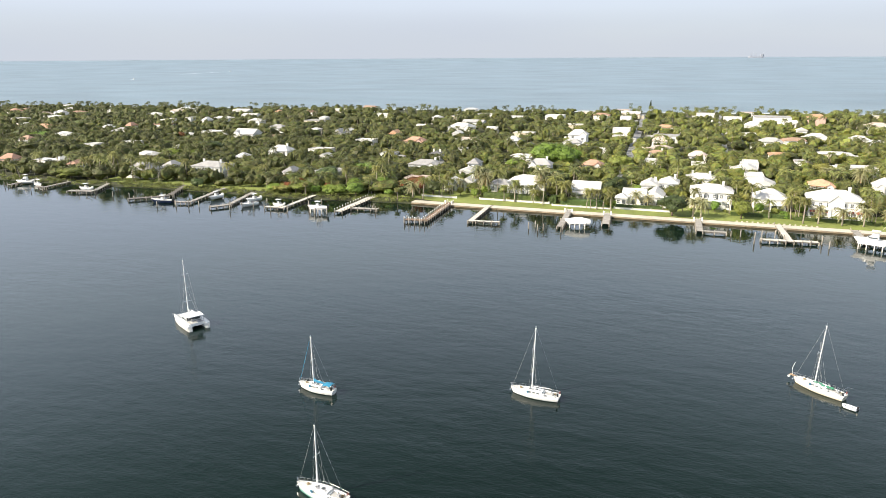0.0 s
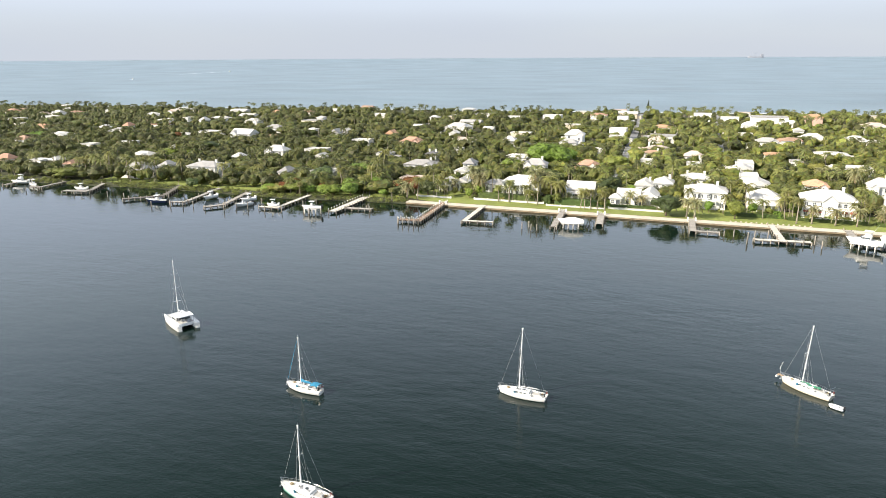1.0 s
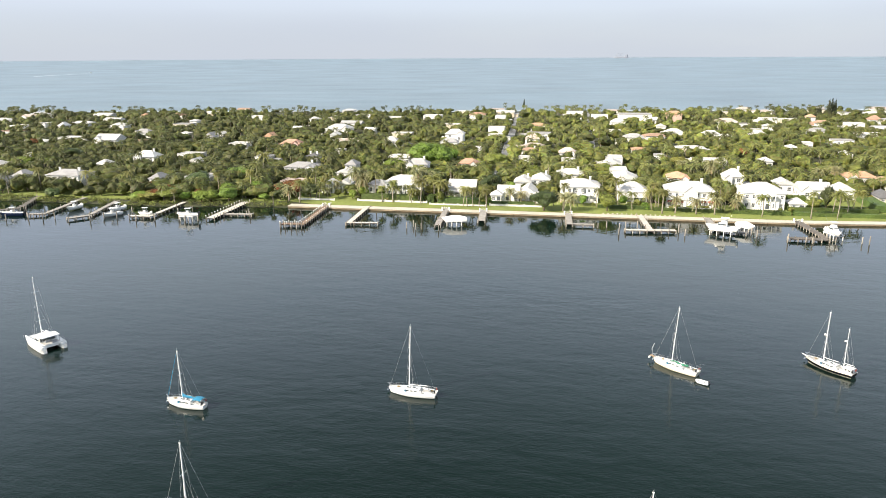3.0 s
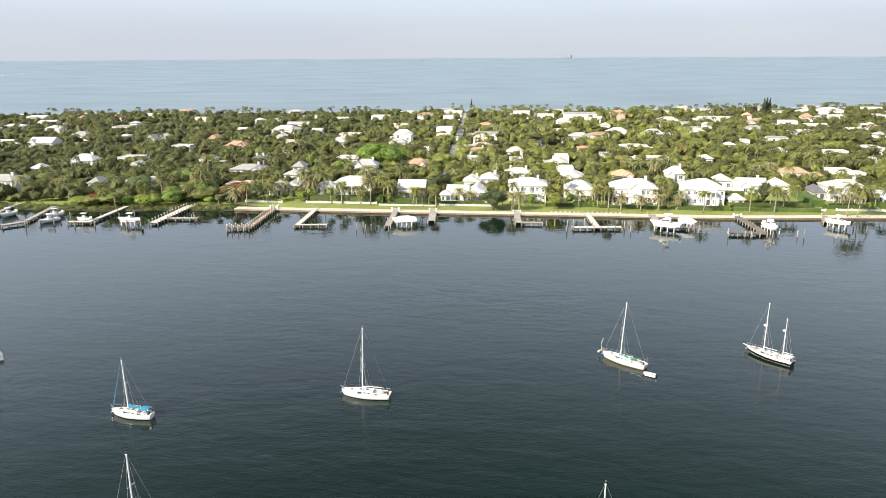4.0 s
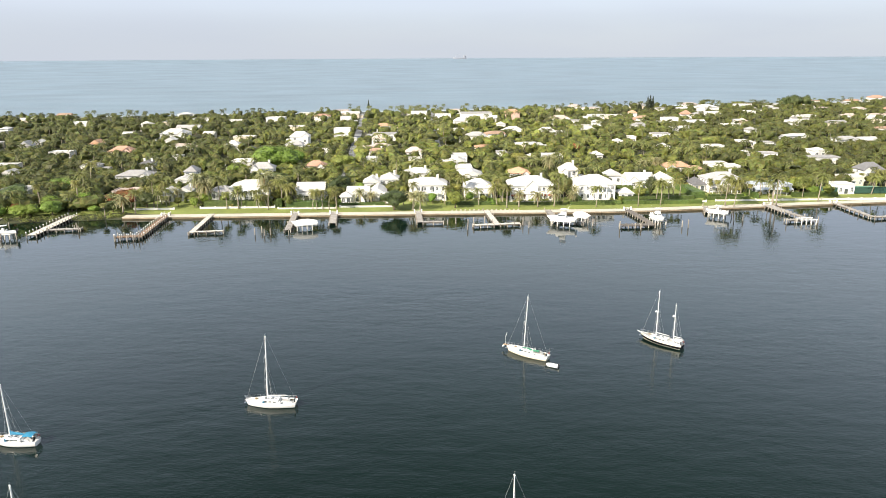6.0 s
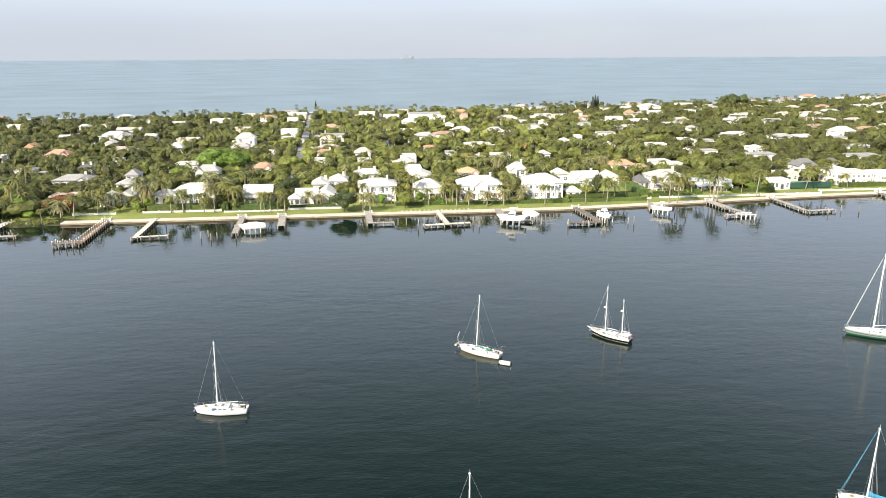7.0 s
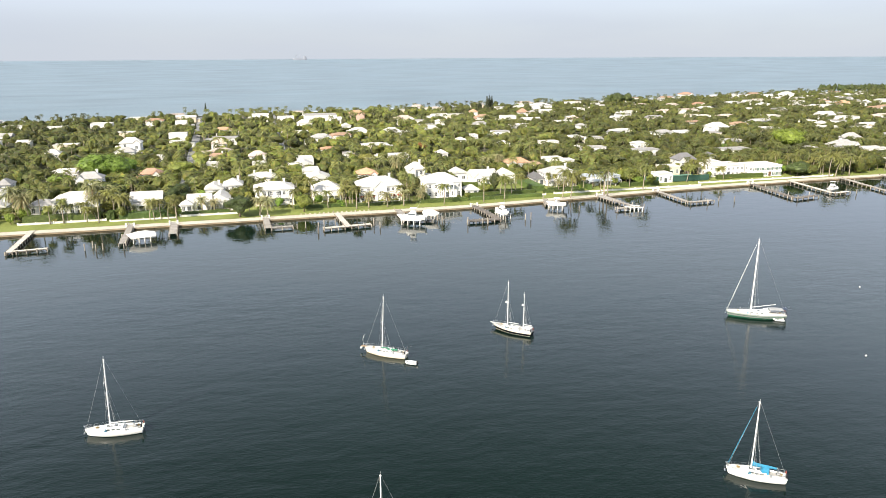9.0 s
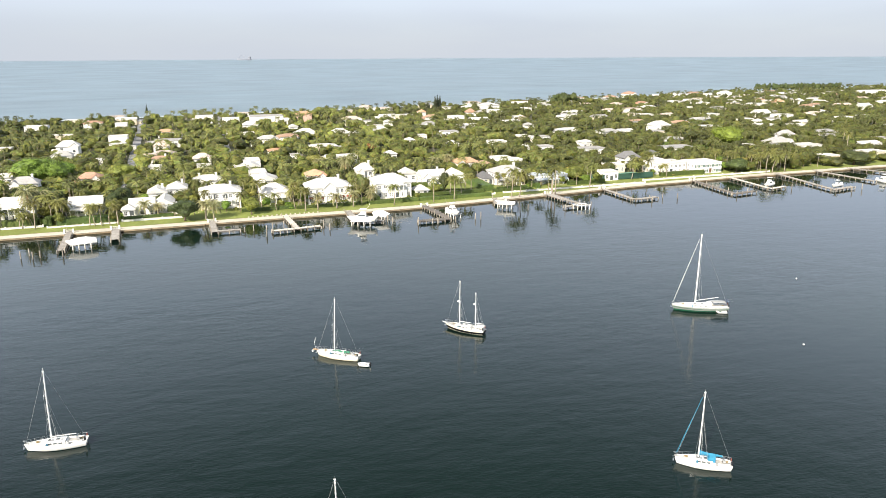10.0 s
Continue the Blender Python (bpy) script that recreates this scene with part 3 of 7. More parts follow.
def window_pair(w, h):
    """Meshes of a window's frame, with a cross of bars, and its pane; they face -y and stand round the origin."""
    key = (round(w, 1), round(h, 1))
    if key not in window_meshes:
        a, b = key[0] / 2, key[1] / 2
        bm = bmesh.new()
        xs, zs = (-a - 0.12, -a, -0.04, 0.04, a, a + 0.12), (-b - 0.2, -b, -0.04, 0.04, b, b + 0.12)
        grid = [[[bm.verts.new((px, py, pz)) for pz in zs] for px in xs] for py in (-0.1, 0.02)]
        solid = {(i, j) for i in range(5) for j in range(5) if not (i in (1, 3) and j in (1, 3))}
        for i, j in solid:
            bm.faces.new((grid[0][i][j], grid[0][i + 1][j], grid[0][i + 1][j + 1], grid[0][i][j + 1]))
            for di, dj, (i0, j0), (i1, j1) in ((-1, 0, (i, j), (i, j + 1)), (1, 0, (i + 1, j), (i + 1, j + 1)), (0, -1, (i, j), (i + 1, j)), (0, 1, (i, j + 1), (i + 1, j + 1))):
                if (i + di, j + dj) not in solid:
                    bm.faces.new((grid[0][i0][j0], grid[0][i1][j1], grid[1][i1][j1], grid[1][i0][j0]))
        bmesh.ops.delete(bm, geom=[v for v in bm.verts if not v.link_faces], context="VERTS")
        fr = mesh_of("window", bm, TRIM)
        bm = bmesh.new()
        block(bm, -a, a, -0.05, 0.01, -b, b)
        window_meshes[key] = (fr, mesh_of("pane", bm, PANE))
    return window_meshes[key]


def set_window(parent, x, y, z, w, h, side=0.0, panes=True):
    fr, pane = window_pair(w, h)
    ob = piece("window", fr, parent, pose(x, y, z, 0, 0, side))
    piece("pane", pane, ob)
    return ob


def roof_mesh(kind, w, d, eave, rise, over=0.6):
    """A roof over a box w by d: hip, gable or flat with a parapet; with a real eaves edge."""
    bm = bmesh.new()
    a, b, t = w / 2 + over, d / 2 + over, 0.22
    if kind == "flat":
        block(bm, -w / 2 - 0.1, w / 2 + 0.1, -d / 2 - 0.1, d / 2 + 0.1, eave, eave + 0.18)
        for x0, x1, y0, y1 in ((-w / 2 - 0.1, w / 2 + 0.1, -d / 2 - 0.1, -d / 2 + 0.2), (-w / 2 - 0.1, w / 2 + 0.1, d / 2 - 0.2, d / 2 + 0.1), (-w / 2 - 0.1, -w / 2 + 0.2, -d / 2 + 0.2, d / 2 - 0.2), (w / 2 - 0.2, w / 2 + 0.1, -d / 2 + 0.2, d / 2 - 0.2)):
            block(bm, x0, x1, y0, y1, eave + 0.18, eave + 0.55)
        return mesh_of("roof", bm, WHITE)
    if kind == "gable":
        ridge = [(-a, 0), (a, 0)] if w >= d else [(0, -b), (0, b)]
    else:
        run = min(a, b) * 0.86
        ridge = [(-max(0.3, a - run), 0), (max(0.3, a - run), 0)] if w >= d else [(0, -max(0.3, b - run)), (0, max(0.3, b - run))]
    low = [bm.verts.new((x, y, eave - t)) for x, y in ((-a, -b), (a, -b), (a, b), (-a, b))]
    up = [bm.verts.new((x, y, eave)) for x, y in ((-a, -b), (a, -b), (a, b), (-a, b))]
    r0, r1 = [bm.verts.new((*p, eave + rise)) for p in ridge]
    bm.faces.new(low[::-1])
    for i in range(4):
        j = (i + 1) % 4
        bm.faces.new((low[i], low[j], up[j], up[i]))
    if w >= d:
        for f in ((up[0], up[1], r1, r0), (up[2], up[3], r0, r1), (up[3], up[0], r0), (up[1], up[2], r1)):
            bm.faces.new(f)
    else:
        for f in ((up[0], up[1], r0), (up[2], up[3], r1), (up[3], up[0], r0, r1), (up[1], up[2], r1, r0)):
            bm.faces.new(f)
    return bm


WORDS = {"white": "white", "grey": "grey", "dark": "dark slate", "red": "terracotta", "orange": "orange barrel-tile", "brown": "brown tile", "pink": "pale pink tile", "blue": "blue-grey"}


def house(x, y, w, d, eave, rise, kind="hip", roof="white", wall="white", extras="", turn=0.0, label=""):
    """A house whose middle is at x, y; its front faces -y (the lagoon). extras: c chimney, p portico, a arched windows, s shutters, t terrace, v veranda, r red awnings."""
    z = land_z(x, y)
    if kind != "flat":
        rise *= 0.75
    near = y < 346
    form = {"hip": "hipped", "gable": "gabled", "flat": "flat"}[kind]
    storeys = 2 if eave > 5.4 else 1
    ob = thing("house", x, y, z - 0.15, turn, label or f"{('one', 'two')[storeys - 1]}-storey {wall} stucco house with a {form} {WORDS[roof]} roof", "house")
    HOUSES.append((x, y, w / 2 + 1.5, d / 2 + 1.5, z + eave))
    bm = bmesh.new()
    block(bm, -w / 2, w / 2, -d / 2, d / 2, -0.6, eave - 0.05)
    if kind == "gable":
        if w >= d:
            for sx in (-w / 2, w / 2 - 0.3):
                skin(bm, [[(sx + e, -d / 2 + 0.1, eave - 0.05), (sx + e, d / 2 - 0.1, eave - 0.05), (sx + e, 0, eave + rise - 0.25)] for e in (0, 0.3)], closed=True)
        else:
            for sy in (-d / 2, d / 2 - 0.3):
                skin(bm, [[(-w / 2 + 0.1, sy + e, eave - 0.05), (w / 2 - 0.1, sy + e, eave - 0.05), (0, sy + e, eave + rise - 0.25)] for e in (0, 0.3)], closed=True)
    if near:
        block(bm, -w / 2 - 0.12, w / 2 + 0.12, -d / 2 - 0.12, d / 2 + 0.12, -0.6, 0.35)
        if storeys == 2:
            block(bm, -w / 2 - 0.1, w / 2 + 0.1, -d / 2 - 0.1, d / 2 + 0.1, eave * 0.52, eave * 0.52 + 0.22)
    part("wall", bm, WALLS[wall], ob)
    top = roof_mesh(kind, w, d, eave, rise)
    if kind == "flat":
        top.materials[0] = ROOFS[roof]
        piece("roof", top, ob)
    else:
        part("roof", top, ROOFS[roof], ob)
    which = len(HOUSES)
    if kind != "flat" and w > 8.5 and (y > 335 or "g" in extras):
        # a cross gable that steps out of the front, with its own roof and window
        gw = min(w * 0.36, 5.5)
        gx = 0.0 if "g" in extras else (w / 2 - gw / 2 - 0.3) * (-1 if which % 2 else 1)
        ge, gr = eave - 0.3, min(rise * 0.8, gw * 0.5)
        out = -d / 2 - 1.3
        bm = bmesh.new()
        block(bm, gx - gw / 2, gx + gw / 2, out, -d / 2 + 0.2, -0.5, ge)
        skin(bm, [[(gx - gw / 2 + 0.05, out + e, ge), (gx + gw / 2 - 0.05, out + e, ge), (gx, out + e, ge + gr - 0.2)] for e in (0, 0.25)], closed=True)
        front = part("gable_wing", bm, WALLS[wall], ob)
        bm = bmesh.new()
        skin(bm, [[(gx - gw / 2 - 0.4, e, ge - 0.12), (gx, e, ge + gr), (gx + gw / 2 + 0.4, e, ge - 0.12), (gx + gw / 2 + 0.4, e, ge - 0.32), (gx, e, ge + gr - 0.2), (gx - gw / 2 - 0.4, e, ge - 0.32)] for e in (out - 0.3, -d * 0.08)], closed=True)
        part("gable_roof", bm, ROOFS[roof], front)
        if y < 560:
            set_window(front, gx, out, ge * 0.6, 1.6, 1.7)
    if y > 345 and w > 7.5 and which % 3:
        # a lower wing on one side
        s = 1 if which % 2 else -1
        ww, wd, we = 3.0 + which % 4, d * 0.7, min(3.2, eave * 0.72)
        x0, x1 = sorted((s * (w / 2 - 0.1), s * (w / 2 + ww)))
        side = part("side_wing", block(bmesh.new(), x0, x1, -wd / 2, wd / 2, -0.5, we), WALLS[wall], ob)
        bm = bmesh.new()
        if which % 2:
            block(bm, x0 - 0.1, x1 + 0.1, -wd / 2 - 0.1, wd / 2 + 0.1, we, we + 0.4, 0.06)
        else:
            skin(bm, [[(e, -wd / 2 - 0.5, we - 0.15), (e, 0, we + 1.7), (e, wd / 2 + 0.5, we - 0.15), (e, wd / 2 + 0.5, we - 0.35), (e, -wd / 2 - 0.5, we - 0.35)] for e in (x0 - 0.4, x1 + 0.4)], closed=True)
        part("wing_roof", bm, ROOFS[roof], side)
        if y < 560:
            set_window(side, (x0 + x1) / 2, -wd / 2, we * 0.52, 1.5, 1.5)
    high = eave / storeys
    gap = 2.6 if near else 4.2 if y < 500 else 8.0
    for storey in range(storeys if y < 520 else 0):
        zc = high * (storey + 0.52)
        tall = min(2.3, high * 0.55) if storey == 0 and near else min(1.7, high * 0.48)
        n = max(2 if y < 600 else 1, int(w / gap))
        for k in range(n):
            cx = -w / 2 + w * (k + 0.5) / n
            if storey == 0 and near and k == n // 2:
                bm = bmesh.new()
                block(bm, cx - 0.85, cx + 0.85, -d / 2 - 0.08, -d / 2 + 0.05, 0.36, 2.75)
                door = part("door", bm, DOORWOOD if "s" in extras else PANE, ob)
                bm = bmesh.new()
                for x0, x1, z0, z1 in ((cx - 1.05, cx - 0.85, 0.36, 2.95), (cx + 0.85, cx + 1.05, 0.36, 2.95), (cx - 0.85, cx + 0.85, 2.75, 2.95)):
                    block(bm, x0, x1, -d / 2 - 0.16, -d / 2 + 0.05, z0, z1)
                part("door_frame", bm, TRIM, door)
                continue
            set_window(ob, cx, -d / 2, zc, 1.1 if near else 1.5, tall * (0.85 if near else 1))
            if "s" in extras and near:
                for sx in (-1.15, 1.15):
                    bm = bmesh.new()
                    block(bm, cx + sx - 0.3, cx + sx + 0.3, -d / 2 - 0.09, -d / 2 + 0.02, zc - tall / 2, zc + tall / 2)
                    part("shutter", bm, SHUTTER, ob)
            if "r" in extras and storey == 0:
                bm = bmesh.new()
                skin(bm, [[(cx - 0.9, -d / 2, zc + tall / 2 + 0.3), (cx - 0.9, -d / 2 - 1.0, zc + tall / 2 - 0.4), (cx - 0.9, -d / 2, zc + tall / 2 - 0.4)], [(cx + 0.9, -d / 2, zc + tall / 2 + 0.3), (cx + 0.9, -d / 2 - 1.0, zc + tall / 2 - 0.4), (cx + 0.9, -d / 2, zc + tall / 2 - 0.4)]], closed=True)
                part("awning", bm, REDCLOTH, ob, "red cloth awning")
        m = max(1, int(d / (gap * 1.25)))
        for side in ((-1, 1) if near else (-1 if x > 20 else 1,) if y < 480 else ()):
            for k in range(m):
                set_window(ob, side * w / 2, -d / 2 + d * (k + 0.5) / m, zc, 1.2, tall * 0.9, 90 * side)
    if "c" in extras:
        for cx, cy in ((w * 0.28, d * 0.1),) if "cc" not in extras else ((w * 0.3, 0.0), (-w * 0.3, 0.0)):
            bm = bmesh.new()
            block(bm, cx - 0.48, cx + 0.48, cy - 0.38, cy + 0.38, eave - 0.3, eave + rise + 0.7)
            block(bm, cx - 0.6, cx + 0.6, cy - 0.48, cy + 0.48, eave + rise + 0.7, eave + rise + 0.88)
            part("chimney", bm, WALLS[wall], ob)
    if "p" in extras:
        pw, ph = w * 0.5, eave * 0.86
        bm = bmesh.new()
        block(bm, -pw / 2, pw / 2, -d / 2 - 2.6, -d / 2 - 0.13, ph, ph + 0.5)
        part("portico_beam", bm, TRIM, ob)
        for k in range(5):
            cx = -pw / 2 + 0.35 + (pw - 0.7) * k / 4
            bm = bmesh.new()
            rod(bm, (cx, -d / 2 - 2.3, 0.15), (cx, -d / 2 - 2.3, ph), 0.24, 0.2, 10)
            block(bm, cx - 0.32, cx + 0.32, -d / 2 - 2.62, -d / 2 - 1.98, -0.1, 0.18)
            part("column", bm, TRIM, ob)
        bm = bmesh.new()
        block(bm, -pw / 2 - 0.3, pw / 2 + 0.3, -d / 2 - 2.9, -d / 2 - 0.13, -0.5, 0.12)
        part("portico_floor", bm, PAVING, ob)
    if "a" in extras:
        for cx in (-w * 0.12, w * 0.12):
            bm = bmesh.new()
            arc = [(cx + 0.9 * math.cos(math.pi * k / 10), 2.2 + 0.9 * math.sin(math.pi * k / 10)) for k in range(11)]
            outline = [(cx + 0.9, 0.4)] + arc + [(cx - 0.9, 0.4)]
            skin(bm, [[(px, -d / 2 - e, pz + high) for px, pz in outline] for e in (-0.02, 0.07)], closed=True)
            part("arched_window", bm, PANE, ob, "tall arched window")
    if "b" in extras:
        bw, bz = w * 0.56, eave * 0.5
        deck_ = part("balcony", block(bmesh.new(), -bw / 2, bw / 2, -d / 2 - 1.7, -d / 2 - 0.14, bz, bz + 0.22), TRIM, ob)
        for k in range(int(bw / 0.8) + 1):
            cx = -bw / 2 + 0.06 + (bw - 0.12) * k / int(bw / 0.8)
            part("baluster", block(bmesh.new(), cx - 0.05, cx + 0.05, -d / 2 - 1.66, -d / 2 - 1.56, bz + 0.22, bz + 1.05), TRIM, deck_)
        part("handrail", block(bmesh.new(), -bw / 2, bw / 2, -d / 2 - 1.7, -d / 2 - 1.52, bz + 1.05, bz + 1.15), TRIM, deck_)
        for k in range(4):
            cx = -bw / 2 + 0.25 + (bw - 0.5) * k / 3
            part("porch_column", rod(bmesh.new(), (cx, -d / 2 - 1.5, -0.3), (cx, -d / 2 - 1.5, bz), 0.17, 0.15, 8), TRIM, deck_)
    if near and kind != "flat":
        bm = bmesh.new()
        for x0, x1, y0, y1 in ((-w / 2 - 0.3, w / 2 + 0.3, -d / 2 - 0.3, -d / 2), (-w / 2 - 0.3, -w / 2, -d / 2, d / 2), (w / 2, w / 2 + 0.3, -d / 2, d / 2)):
            block(bm, x0, x1, y0, y1, eave - 0.62, eave - 0.24)
        part("cornice", bm, TRIM, ob)
    if "v" in extras:
        vw, vh = w * 0.92, 2.9
        bm = bmesh.new()
        skin(bm, [[(sx, -d / 2 - 3.4, vh), (sx, -d / 2 - 0.14, vh + 0.75), (sx, -d / 2 - 0.14, vh + 0.6), (sx, -d / 2 - 3.4, vh - 0.16)] for sx in (-vw / 2, vw / 2)], closed=True)
        porch = part("veranda_roof", bm, ROOFS[roof], ob)
        n = max(3, int(vw / 2.6))
        for k in range(n + 1):
            cx = -vw / 2 + 0.2 + (vw - 0.4) * k / n
            part("veranda_post", block(bmesh.new(), cx - 0.11, cx + 0.11, -d / 2 - 3.2, -d / 2 - 2.98, 0.1, vh - 0.02), TRIM, porch)
        part("veranda_floor", block(bmesh.new(), -vw / 2 - 0.3, vw / 2 + 0.3, -d / 2 - 3.8, -d / 2 - 0.14, -0.5, 0.1), PAVING, ob)
    if "t" in extras:
        bm = bmesh.new()
        block(bm, -w / 2 - 1, w / 2 + 1, -d / 2 - 5, -d / 2 - 3.0, -0.4, 0.1)
        part("terrace", bm, PAVING, ob)
        bm = bmesh.new()
        n = int(w / 1.2)
        for k in range(n + 1):
            block(bm, -w / 2 - 1 + (w + 1.9) * k / n, -w / 2 - 0.86 + (w + 1.9) * k / n, -d / 2 - 5, -d / 2 - 4.86, 0.1, 0.9)
        block(bm, -w / 2 - 1, w / 2 + 1, -d / 2 - 5.05, -d / 2 - 4.8, 0.9, 1.02)
        part("balustrade", bm, TRIM, ob)
    return ob


# ---- docks ----
def pile_mesh(high, r):
    bm = bmesh.new()
    rod(bm, (0, 0, -2.0), (0, 0, high), r * 1.08, r, 8)
    data = mesh_of("post", bm, PILE, True)
    return data


PILES = {h: pile_mesh(h, 0.19) for h in (1.3, 2.0, 2.6, 3.2)}
bm = bmesh.new()
rod(bm, (0, 0, 0), (0, 0, 0.12), 0.2, 0.19, 8)
rod(bm, (0, 0, 0.12), (0, 0, 0.34), 0.19, 0.03, 8)
PILE_CAP = mesh_of("post_cap", bm, TRIM)


def set_pile(parent, x, y, high=2.0, capped=False):
    ob = piece("post", PILES[high], parent, pose(x, y, 0, 0, 0, (x * 37 + y * 11) % 360))
    if capped:
        piece("post_cap", PILE_CAP, ob, pose(0, 0, high))
    return ob


def deck_run(parent, a, b, width, z, material, piles=2.0, every=4.2, capped=False, rail=False):
    """A straight length of deck: boards across, beams below, piles along both edges."""
    a, b = Vector((*a, 0)), Vector((*b, 0))
    along = (b - a).normalized()
    across = Vector((-along.y, along.x, 0))
    length = (b - a).length
    bm = bmesh.new()
    n = max(2, int(length / 0.42))
    for k in range(n):
        u0, u1 = length * k / n + 0.02, length * (k + 1) / n - 0.02
        w = width / 2 + 0.04 * math.sin(k * 2.3)
        zz = z + 0.012 * math.sin(k * 1.7)
        c = [a + along * u + across * s for u, s in ((u0, -w), (u1, -w), (u1, w), (u0, w))]
        low = [bm.verts.new(p + Vector((0, 0, zz - 0.09))) for p in c]
        top = [bm.verts.new(p + Vector((0, 0, zz))) for p in c]
        bm.faces.new(low[::-1])
        bm.faces.new(top)
        for i in range(4):
            bm.faces.new((low[i], low[(i + 1) % 4], top[(i + 1) % 4], top[i]))
    part("deck", bm, material, parent)["kind"] = "stuff"
    for side in (-0.42, 0.42):
        bm = bmesh.new()
        p0, p1 = a + across * width * side, b + across * width * side
        q = [p0 - across * 0.09, p0 + across * 0.09, p1 + across * 0.09, p1 - across * 0.09]
        low = [bm.verts.new(p + Vector((0, 0, z - 0.42))) for p in q]
        top = [bm.verts.new(p + Vector((0, 0, z - 0.11))) for p in q]
        bm.faces.new(low[::-1])
        bm.faces.new(top)
        for i in range(4):
            bm.faces.new((low[i], low[(i + 1) % 4], top[(i + 1) % 4], top[i]))
        part("beam", bm, DARKWOOD, parent)
    m = max(1, round(length / every))
    for k in range(m + 1):
        for side in (-1, 1):
            p = a + along * (length * k / m) + across * side * (width / 2 + 0.12)
            h = piles if capped or (k % 3 == 0 and (k + (side > 0)) % 2 == 0) else 1.3
            set_pile(parent, p.x, p.y, h, capped)
    if rail:
        bm = bmesh.new()
        for side in (-1, 1):
            e = across * side * (width / 2 - 0.05)
            for k in range(m * 2 + 1):
                p = a + along * (length * k / (2 * m)) + e
                rod(bm, (p.x, p.y, z), (p.x, p.y, z + 0.95), 0.05, 0.05, 4)
            for zz in (0.5, 0.95):
                rod(bm, a + e + Vector((0, 0, z + zz)), b + e + Vector((0, 0, z + zz)), 0.05, 0.05, 4)
        part("railing", bm, material, parent)


TONES = {"grey": (WOOD, "weathered grey timber"), "pale": (PALEWOOD, "pale bleached timber"), "brown": (BROWNWOOD, "brown timber"), "dark": (DARKWOOD, "dark timber")}


def dock(runs, tone="grey", z=1.12, piles=2.0, capped=False, rail=False, extra=(), shape="straight"):
    """A private pier on piles. runs: rows of x0, y0, x1, y1, width."""
    material, word = TONES[tone]
    x0, y0 = runs[0][:2]
    ob = thing("pier", 0, 0, 0, 0, f"{word} {shape} pier on piles over the lagoon", "pier")
    for k, (xa, ya, xb, yb, w) in enumerate(runs):
        deck_run(ob, (xa, ya), (xb, yb), w, z + 0.004 * k, material, piles, 3.3 if w < 2.4 else 2.6, capped, rail and k == 0)
    for x, y, h in extra:
        set_pile(ob, x, y, h, capped)
    return ob


def mooring_pile(x, y, h=2.6):
    ob = thing("mooring_post", x, y, 0, 0, "lone timber mooring pile standing in the water", "post", "mooring piles")
    piece("post", PILES[h], ob)
    return ob


def boat_lift(x, y, w, l, turn=0.0):
    """Two rows of pale posts with side beams, and cross bunks that hold a boat clear of the water."""
    ob = thing("boat_lift", x, y, 0, turn, "boat lift of pale posts with side beams and cradle", "boat lift")
    for sx in (-1, -0.33, 0.33, 1):
        for sy in (-1, 1):
            piece("post", LIFT_POST, ob, pose(sx * l * 0.36, sy * w / 2, 0))
    for sy in (-1, 1):
        bm = bmesh.new()
        block(bm, -l * 0.42, l * 0.42, sy * w / 2 - 0.14, sy * w / 2 + 0.14, 1.9, 2.15)
        part("top_beam", bm, TRIM, ob)
    for sx in (-1, 1):
        bm = bmesh.new()
        block(bm, sx * l * 0.26 - 0.14, sx * l * 0.26 + 0.14, -w / 2, w / 2, 1.25, 1.52)
        part("cradle", bm, STEEL, ob)
    return ob


LIFT_POST = mesh_of("post", rod(bmesh.new(), (0, 0, -2.0), (0, 0, 1.9), 0.2, 0.19, 8), PALEWOOD, True)


# ---- boats; every bow points along -x before it is turned ----
def hull_rows(L, B, free, rake=0.10, stern=0.72, deep=0.5, n=18):
    """Cross sections of a round-bilged hull, stem to transom, and its sheer line."""
    rows, sheer = [], []
    for k in range(n + 1):
        u = k / n
        half = B / 2 * min(1.0, (math.sin(math.pi * min(0.5, u * 0.86 + 0.015)) ** 0.75)) * (1 - (1 - stern) * max(0, (u - 0.55) / 0.45) ** 1.6)
        zs = free * (1.22 - 0.62 * u + 0.34 * u * u)
        x = -L / 2 + L * u
        fore = rake * L * (1 - u) ** 3 - 0.03 * L * max(0.0, (u - 0.8) / 0.2) ** 2
        fine = 0.86 + 0.14 * min(1.0, u * 2.5)
        ring = []
        for s in (1, -1):
            side = [(x + fore * a, s * half * (w if w > 0.99 else w * fine), z) for a, w, z in ((0, 1, zs), (0.2, 0.995, zs * 0.72), (0.45, 0.965, zs * 0.42), (0.8, 0.86, 0.08), (1, 0.45, -deep))]
            ring += side if s == 1 else side[::-1]
        rows.append(ring)
        sheer.append((x, half, zs))
    return rows, sheer


def on_side(ring, z, s, out):
    """The point of a cross section's side at a height, a little proud of it."""
    side = ring[:5][::-1]
    zs = [p[2] for p in side]
    return (float(np.interp(z, zs, [p[0] for p in side])), s * (float(np.interp(z, zs, [p[1] for p in side])) + out), z)


